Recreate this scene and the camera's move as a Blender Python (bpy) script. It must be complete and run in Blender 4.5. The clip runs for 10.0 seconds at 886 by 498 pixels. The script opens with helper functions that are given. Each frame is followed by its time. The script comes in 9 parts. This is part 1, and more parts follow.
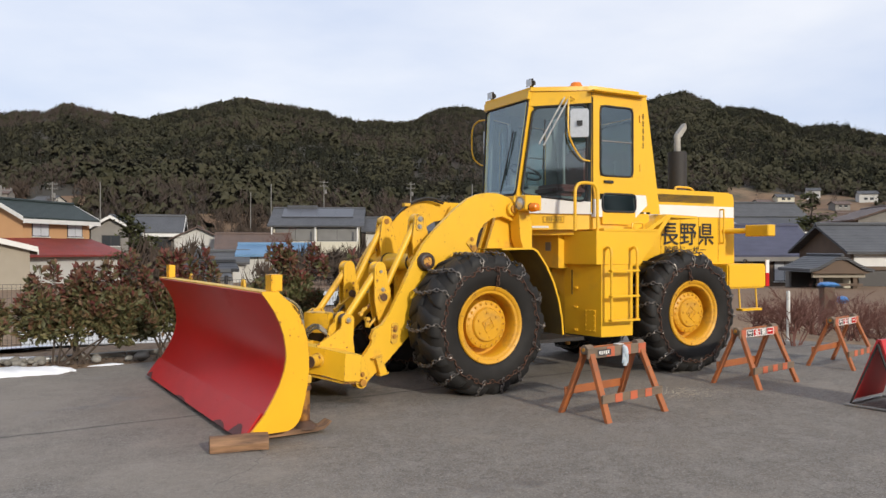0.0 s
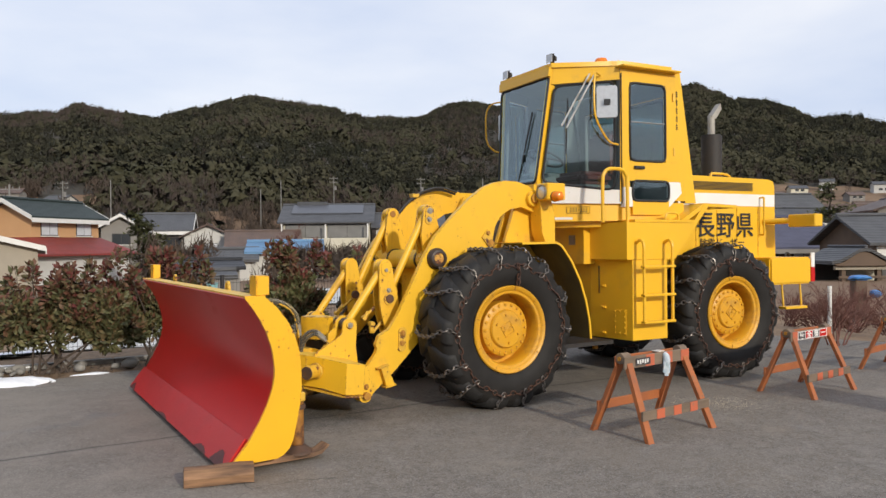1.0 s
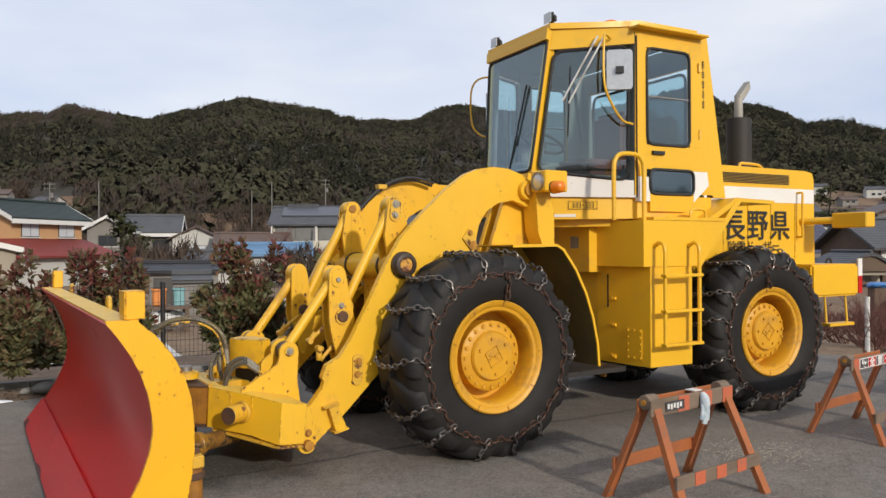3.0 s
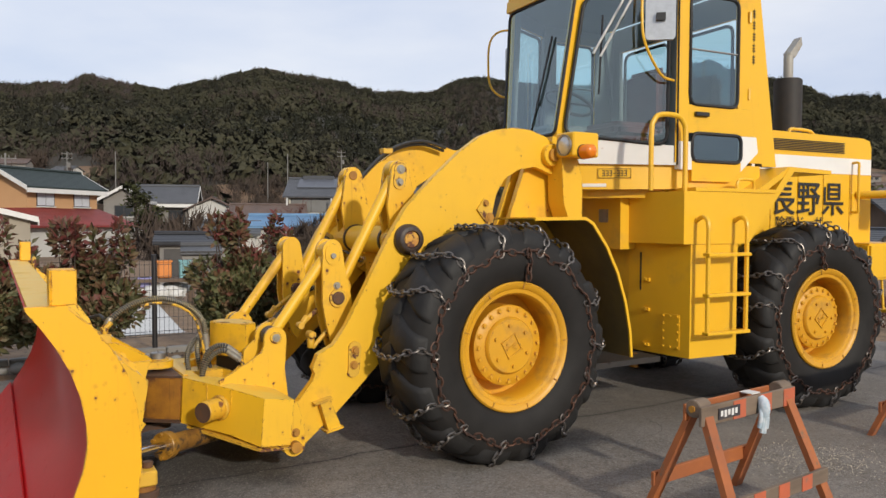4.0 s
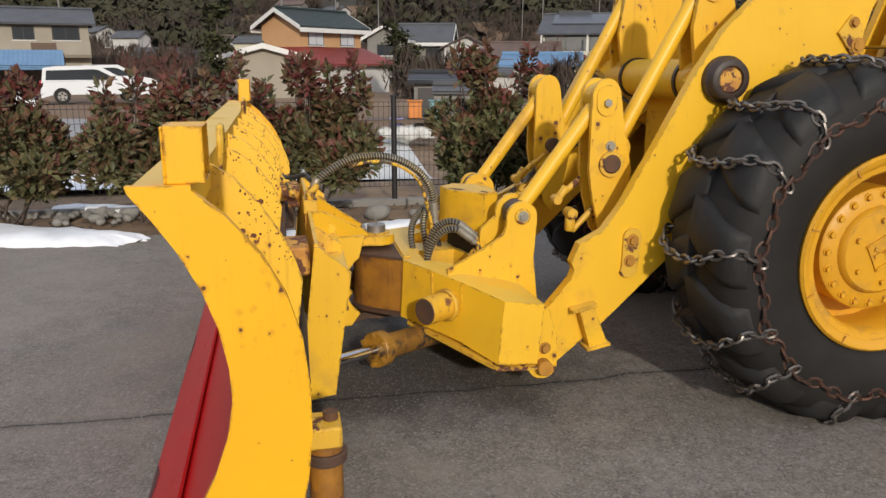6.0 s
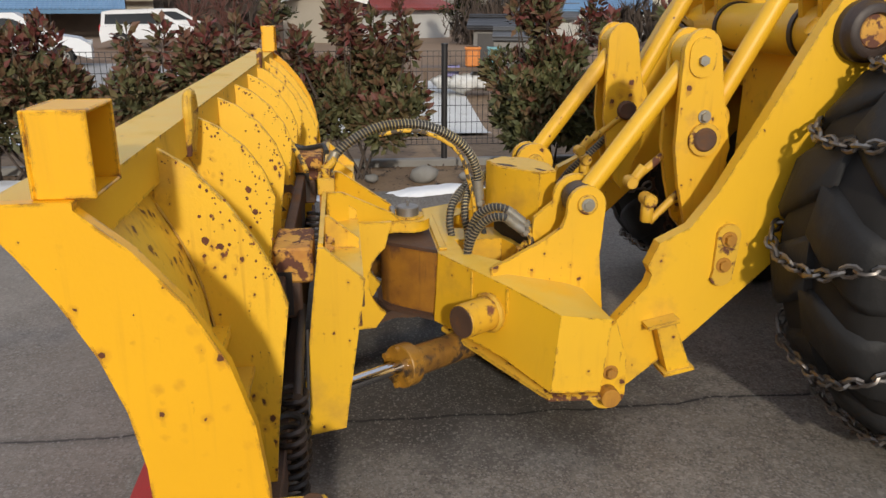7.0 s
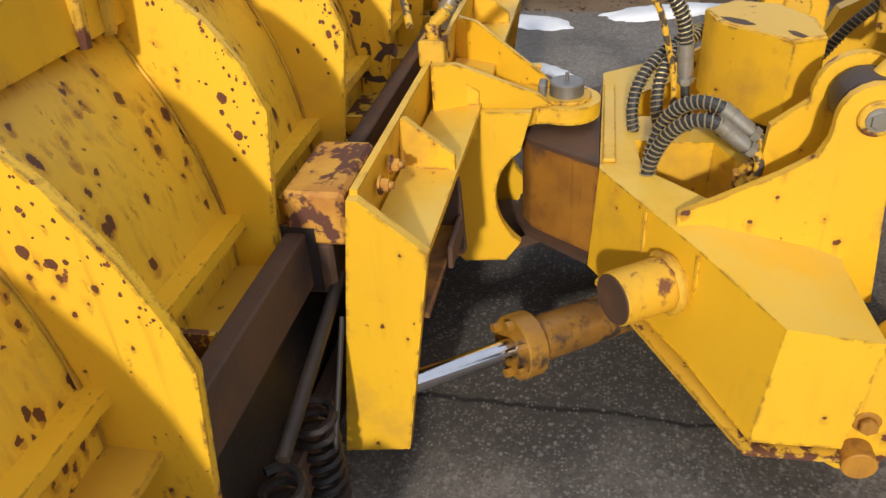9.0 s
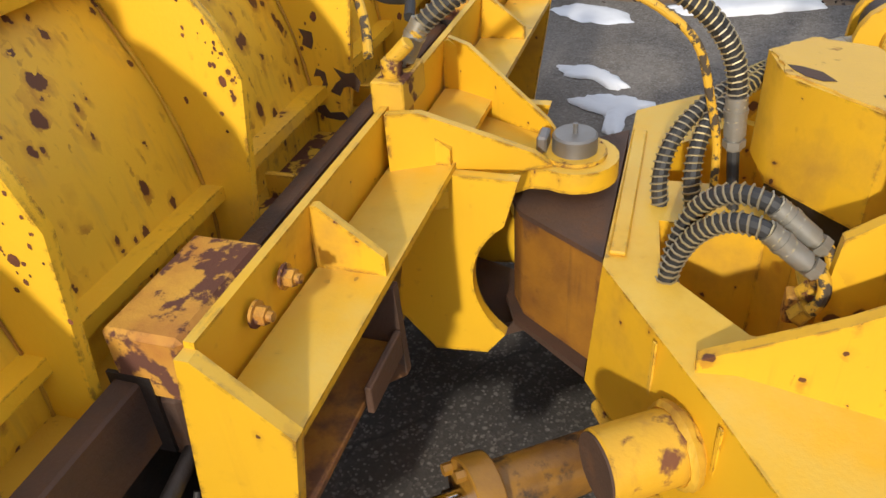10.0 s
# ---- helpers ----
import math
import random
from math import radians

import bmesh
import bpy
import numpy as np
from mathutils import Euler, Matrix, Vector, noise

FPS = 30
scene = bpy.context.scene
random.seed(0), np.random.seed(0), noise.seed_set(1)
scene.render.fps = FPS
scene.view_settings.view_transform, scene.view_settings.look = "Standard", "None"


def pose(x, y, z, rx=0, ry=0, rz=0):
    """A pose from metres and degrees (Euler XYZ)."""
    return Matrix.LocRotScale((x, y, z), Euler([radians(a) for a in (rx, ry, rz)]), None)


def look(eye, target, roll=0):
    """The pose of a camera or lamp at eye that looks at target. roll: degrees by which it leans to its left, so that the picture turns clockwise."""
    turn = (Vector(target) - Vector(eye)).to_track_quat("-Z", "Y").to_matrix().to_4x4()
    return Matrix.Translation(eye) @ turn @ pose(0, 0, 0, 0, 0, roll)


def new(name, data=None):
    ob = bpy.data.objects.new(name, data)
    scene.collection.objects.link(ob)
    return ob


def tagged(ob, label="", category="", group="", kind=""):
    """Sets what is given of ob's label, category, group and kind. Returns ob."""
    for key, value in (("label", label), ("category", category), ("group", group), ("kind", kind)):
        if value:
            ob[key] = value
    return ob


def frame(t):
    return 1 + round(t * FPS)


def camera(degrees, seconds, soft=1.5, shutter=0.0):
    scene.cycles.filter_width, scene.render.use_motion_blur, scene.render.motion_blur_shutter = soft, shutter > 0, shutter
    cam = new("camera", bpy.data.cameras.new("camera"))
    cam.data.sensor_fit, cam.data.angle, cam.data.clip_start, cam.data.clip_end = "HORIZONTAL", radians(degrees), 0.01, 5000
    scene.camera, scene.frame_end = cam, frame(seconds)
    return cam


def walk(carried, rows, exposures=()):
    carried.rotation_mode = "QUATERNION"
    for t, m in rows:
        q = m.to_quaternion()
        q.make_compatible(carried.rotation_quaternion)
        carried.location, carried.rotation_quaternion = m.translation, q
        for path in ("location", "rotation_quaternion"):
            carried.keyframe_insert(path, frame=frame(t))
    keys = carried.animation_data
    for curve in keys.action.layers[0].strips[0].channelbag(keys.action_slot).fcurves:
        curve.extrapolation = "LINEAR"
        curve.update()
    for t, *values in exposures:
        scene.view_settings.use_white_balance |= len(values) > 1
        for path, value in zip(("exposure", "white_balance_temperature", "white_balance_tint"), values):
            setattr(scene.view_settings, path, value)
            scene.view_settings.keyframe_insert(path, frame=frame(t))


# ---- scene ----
cam = camera(60.6, 10.0)
METRES, EYE, TILT, LEAN, TURN = 6.6, 1.44, 0.0, 0.0, 0.0
ROWS = [
    (0.0, 0.0, 0.0, 0.0, -0.0, 0.0, -0.0),
    (0.5, -0.0039, 0.0641, -0.0015, 0.38, -0.13, 0.05),
    (1.0, -0.0029, 0.1274, -0.0002, 0.81, -0.35, 0.56),
    (1.5, -0.0019, 0.1884, 0.0015, 0.78, -0.74, 0.62),
    (2.0, 0.0081, 0.2453, -0.0003, 0.52, -0.16, 0.43),
    (2.5, 0.0155, 0.298, -0.0006, 0.13, 0.18, 0.33),
    (4.0, 0.0237, 0.4597, -0.0021, 1.51, -2.12, -0.22),
    (4.5, 0.0145, 0.5076, 0.0003, 2.34, -3.48, -0.95),
    (5.0, 0.0054, 0.557, -0.0058, 5.14, -5.52, -1.23),
    (5.5, -0.0069, 0.6045, -0.0074, 15.85, -10.84, 0.27),
    (6.0, -0.0235, 0.6525, -0.0076, 20.23, -14.07, -0.2),
    (7.5, -0.0638, 0.7842, -0.008, 25.93, -19.75, 0.28),
    (8.0, -0.0774, 0.8184, -0.0107, 27.99, -22.69, 0.48),
    (8.5, -0.0841, 0.8646, -0.0151, 38.05, -28.64, 3.1),
    (9.0, -0.0924, 0.898, -0.0173, 42.68, -32.7, 3.35),
    (9.5, -0.1082, 0.9353, -0.017, 43.73, -32.7, 1.99),
    (10.0, -0.1219, 0.9739, -0.0223, 48.79, -34.82, 3.33),
]
walk(cam, [(t, pose(0, 0, EYE, TILT, LEAN, TURN) @ pose(METRES * x, METRES * y, METRES * z, 90 + pitch, roll, yaw)) for t, x, y, z, yaw, pitch, roll in ROWS],
     exposures=[(0.0, 0.03), (2.5, -0.06), (4.5, -0.08), (5.5, -0.05), (7.5, -0.23), (8.0, -0.28), (8.5, -0.12), (9.0, 0.12), (9.5, 0.21), (10.0, 0.2)])

# ---- world, sun and sky ----
SUN_AZ, SUN_EL = -57.5, 21.5   # degrees: turned from +x towards +y where the sun stands, and its height
w = bpy.data.worlds.new("sky")
scene.world = w
w.use_nodes = True
wn, wl = w.node_tree.nodes, w.node_tree.links
wn.clear()
w_out = wn.new("ShaderNodeOutputWorld")
w_bg = wn.new("ShaderNodeBackground")
w_sky = wn.new("ShaderNodeTexSky")
w_sky.sky_type, w_sky.sun_disc = "NISHITA", False
w_sky.sun_elevation, w_sky.sun_rotation = radians(SUN_EL), radians(90 - SUN_AZ)
w_sky.air_density, w_sky.dust_density = 1.0, 2.0
w_tc = wn.new("ShaderNodeTexCoord")
w_map = wn.new("ShaderNodeMapping")
w_map.inputs["Scale"].default_value = (1.6, 1.6, 5.0)
w_map.inputs["Location"].default_value = (0.3, 0.1, 0.6)
w_noise = wn.new("ShaderNodeTexNoise")
w_noise.inputs["Scale"].default_value = 1.4
w_noise.inputs["Detail"].default_value = 7.0
w_noise.inputs["Roughness"].default_value = 0.5
w_ramp = wn.new("ShaderNodeValToRGB")
w_ramp.color_ramp.elements[0].position, w_ramp.color_ramp.elements[1].position = 0.30, 0.72
w_ramp.color_ramp.elements[0].color = (6.9, 7.9, 10.2, 1)
w_ramp.color_ramp.elements[1].color = (10.6, 10.8, 11.5, 1)
w_mix = wn.new("ShaderNodeMix")
w_mix.data_type = "RGBA"
w_mix.inputs["Factor"].default_value = 0.82
wl.new(w_tc.outputs["Generated"], w_map.inputs["Vector"])
wl.new(w_map.outputs["Vector"], w_noise.inputs["Vector"])
wl.new(w_noise.outputs["Fac"], w_ramp.inputs["Fac"])
wl.new(w_sky.outputs["Color"], w_mix.inputs["A"])
wl.new(w_ramp.outputs["Color"], w_mix.inputs["B"])
wl.new(w_mix.outputs["Result"], w_bg.inputs["Color"])
wl.new(w_bg.outputs["Background"], w_out.inputs["Surface"])
w_bg.inputs["Strength"].default_value = 0.097

sun = new("sun", bpy.data.lights.new("sun", "SUN"))
sun.data.energy, sun.data.angle, sun.data.color = 2.95, radians(2.5), (1.0, 0.92, 0.79)
_a, _e = radians(SUN_AZ), radians(SUN_EL)
sun_from = Vector((math.cos(_a) * math.cos(_e), math.sin(_a) * math.cos(_e), math.sin(_e)))
sun.matrix_basis = look(sun_from * 50, (0, 0, 0))


# ---- materials ----
def material(name, colour, rough=0.6, metal=0.0, second=None, scale=6.0, amount=0.5, bump=0.0, bump_scale=60.0,
             spots=None, spot_scale=9.0, spot_cut=0.12, runs=0.0, grime=None, grime_scale=2.0, grime_cut=0.55, grime_soft=0.12,
             streak=None, edge=None, edge_radius=0.006, per_island=0.0, per_object=0.0, coat=0.0, spec=0.5, stretch=(1, 1, 1), dust=None, spot_keep=(0.36, 0.56), spot_tall=1.0, edge_noise=26.0):
    """A painted or natural surface: two tones by a coarse noise, round spots, patches, runs and a fine bump."""
    m = bpy.data.materials.new(name)
    m.use_nodes = True
    n, l = m.node_tree.nodes, m.node_tree.links
    b = n["Principled BSDF"]
    b.inputs["Roughness"].default_value, b.inputs["Metallic"].default_value = rough, metal
    b.inputs["Specular IOR Level"].default_value = spec
    if coat:
        b.inputs["Coat Weight"].default_value, b.inputs["Coat Roughness"].default_value = coat, 0.15
    tc = n.new("ShaderNodeTexCoord")
    mp = n.new("ShaderNodeMapping")
    mp.inputs["Scale"].default_value = stretch
    l.new(tc.outputs["Object"], mp.inputs["Vector"])

    def noise_tex(s, detail=5.0, rough_=0.55, src=mp):
        t = n.new("ShaderNodeTexNoise")
        t.inputs["Scale"].default_value, t.inputs["Detail"].default_value, t.inputs["Roughness"].default_value = s, detail, rough_
        l.new(src.outputs["Vector"], t.inputs["Vector"])
        return t

    def cut(value, lo, hi):
        r = n.new("ShaderNodeMapRange")
        r.inputs["From Min"].default_value, r.inputs["From Max"].default_value = lo, hi
        l.new(value, r.inputs["Value"])
        return r.outputs["Result"]

    def mix(fac, a, c):
        x = n.new("ShaderNodeMix")
        x.data_type = "RGBA"
        for sock, v in (("Factor", fac), ("A", a), ("B", c)):
            if isinstance(v, (tuple, list)):
                x.inputs[sock].default_value = (*v, 1)
            elif isinstance(v, float):
                x.inputs[sock].default_value = v
            else:
                l.new(v, x.inputs[sock])
        return x.outputs["Result"]

    def times(a, f):
        x = n.new("ShaderNodeMath")
        x.operation = "MULTIPLY"
        l.new(a, x.inputs[0])
        if isinstance(f, float):
            x.inputs[1].default_value = f
        else:
            l.new(f, x.inputs[1])
        return x.outputs["Value"]

    col = colour
    second = second or tuple(c * 0.72 for c in colour)
    col = mix(times(cut(noise_tex(scale).outputs["Fac"], 0.35, 0.68), amount), col, second)
    if per_island or per_object:
        src = n.new("ShaderNodeNewGeometry").outputs["Random Per Island"] if per_island else n.new("ShaderNodeObjectInfo").outputs["Random"]
        h = n.new("ShaderNodeHueSaturation")
        k = per_island or per_object
        l.new(cut(src, 0, 1), h.inputs["Value"])
        h.inputs["Value"].links[0].from_node.inputs["To Min"].default_value = 1 - k
        h.inputs["Value"].links[0].from_node.inputs["To Max"].default_value = 1 + k
        l.new(col, h.inputs["Color"])
        col = h.outputs["Color"]
    rough_socket = None
    if grime:
        g = cut(noise_tex(grime_scale, 8.0, 0.62).outputs["Fac"], grime_cut, grime_cut + grime_soft)
        col = mix(g, col, grime)
        rough_socket = g
    if streak:
        ms = n.new("ShaderNodeMapping")
        ms.inputs["Scale"].default_value = (1, 1, 0.09)
        l.new(tc.outputs["Object"], ms.inputs["Vector"])
        s = cut(noise_tex(24.0, 3.0, 0.6, ms).outputs["Fac"], 0.56, 0.78)
        col = mix(times(s, 0.75), col, streak)
    if spots:
        v = n.new("ShaderNodeTexVoronoi")
        v.inputs["Scale"].default_value = spot_scale
        v.inputs["Randomness"].default_value = 1.0
        wob = n.new("ShaderNodeMix")
        wob.data_type = "RGBA"
        wob.blend_type = "ADD"
        wob.inputs["Factor"].default_value = 0.012
        tall = n.new("ShaderNodeMapping")
        tall.inputs["Scale"].default_value = (1, 1, spot_tall)
        l.new(mp.outputs["Vector"], tall.inputs["Vector"])
        l.new(tall.outputs["Vector"], wob.inputs["A"])
        l.new(noise_tex(75.0, 2.0).outputs["Color"], wob.inputs["B"])
        l.new(wob.outputs["Result"], v.inputs["Vector"])
        keep = cut(noise_tex(3.2, 4.0).outputs["Fac"], *spot_keep)
        sep = n.new("ShaderNodeSeparateColor")
        l.new(v.outputs["Color"], sep.inputs["Color"])
        size_ = n.new("ShaderNodeMath")   # many small spots and a few large ones
        size_.operation, size_.inputs[1].default_value = "POWER", 1.5
        l.new(sep.outputs["Red"], size_.inputs[0])
        grown = n.new("ShaderNodeMath")
        grown.operation, grown.inputs[1].default_value, grown.inputs[2].default_value = "MULTIPLY_ADD", spot_cut, 0.015
        l.new(times(size_.outputs["Value"], keep), grown.inputs[0])
        d = n.new("ShaderNodeMath")
        d.operation = "DIVIDE"
        l.new(v.outputs["Distance"], d.inputs[0])
        l.new(grown.outputs["Value"], d.inputs[1])
        s = cut(d.outputs["Value"], 1.08, 0.92)
        halo = cut(d.outputs["Value"], 2.6, 0.9)
        col = mix(times(times(halo, keep), 0.42), col, (0.42, 0.16, 0.02))
        if runs:   # rust washed down below the spots
            mr_ = n.new("ShaderNodeMapping")
            mr_.inputs["Scale"].default_value = (1, 1, 0.05)
            l.new(tc.outputs["Object"], mr_.inputs["Vector"])
            w_runs = cut(noise_tex(46.0, 3.0, 0.6, mr_).outputs["Fac"], 0.57, 0.74)
            col = mix(times(times(w_runs, keep), runs * 0.6), col, (0.40, 0.17, 0.022))
            off = n.new("ShaderNodeVectorMath")   # a brown tail under each spot
            off.operation = "SUBTRACT"
            l.new(wob.outputs["Result"], off.inputs[0])
            l.new(v.outputs["Position"], off.inputs[1])
            o3, hyp = n.new("ShaderNodeSeparateXYZ"), n.new("ShaderNodeVectorMath")
            l.new(off.outputs["Vector"], o3.inputs["Vector"])
            flat = n.new("ShaderNodeVectorMath")
            flat.operation, flat.inputs[1].default_value = "MULTIPLY", (spot_scale, spot_scale, 0.0)
            l.new(off.outputs["Vector"], flat.inputs[0])
            hyp.operation = "LENGTH"
            l.new(flat.outputs["Vector"], hyp.inputs[0])
            thin = n.new("ShaderNodeMath")
            thin.operation = "DIVIDE"
            l.new(hyp.outputs["Value"], thin.inputs[0])
            l.new(grown.outputs["Value"], thin.inputs[1])
            tail = times(times(cut(thin.outputs["Value"], 1.3, 0.6), cut(o3.outputs["Z"], 0.0, -0.006)), cut(o3.outputs["Z"], -1.3 / spot_scale, -0.2 / spot_scale))
            col = mix(times(times(tail, keep), min(1.0, runs * 0.7)), col, (0.27, 0.095, 0.020))
        col = mix(times(s, cut(keep, 0.04, 0.22)), col, spots)
    if edge:
        bv = n.new("ShaderNodeBevel")
        bv.samples = 4
        bv.inputs["Radius"].default_value = edge_radius
        g2 = n.new("ShaderNodeNewGeometry")
        dt = n.new("ShaderNodeVectorMath")
        dt.operation = "DOT_PRODUCT"
        l.new(bv.outputs["Normal"], dt.inputs[0])
        l.new(g2.outputs["Normal"], dt.inputs[1])
        worn = cut(dt.outputs["Value"], 0.985, 0.90)
        col = mix(times(worn, cut(noise_tex(edge_noise, 5.0, 0.7).outputs["Fac"], 0.47, 0.60)), col, edge)
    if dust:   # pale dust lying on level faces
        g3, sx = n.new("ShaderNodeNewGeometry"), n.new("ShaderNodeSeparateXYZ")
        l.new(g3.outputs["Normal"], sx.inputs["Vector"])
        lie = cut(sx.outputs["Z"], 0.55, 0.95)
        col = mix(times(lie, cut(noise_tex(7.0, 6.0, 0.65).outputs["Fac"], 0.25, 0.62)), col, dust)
    l.new(col, b.inputs["Base Color"])
    if rough_socket:
        r = n.new("ShaderNodeMapRange")
        r.inputs["To Min"].default_value, r.inputs["To Max"].default_value = rough, min(1.0, rough + 0.3)
        l.new(rough_socket, r.inputs["Value"])
        l.new(r.outputs["Result"], b.inputs["Roughness"])
    if bump:
        bp = n.new("ShaderNodeBump")
        bp.inputs["Strength"].default_value, bp.inputs["Distance"].default_value = bump, 0.004
        l.new(noise_tex(bump_scale, 4.0, 0.65).outputs["Fac"], bp.inputs["Height"])
        l.new(bp.outputs["Normal"], b.inputs["Normal"])
    return m


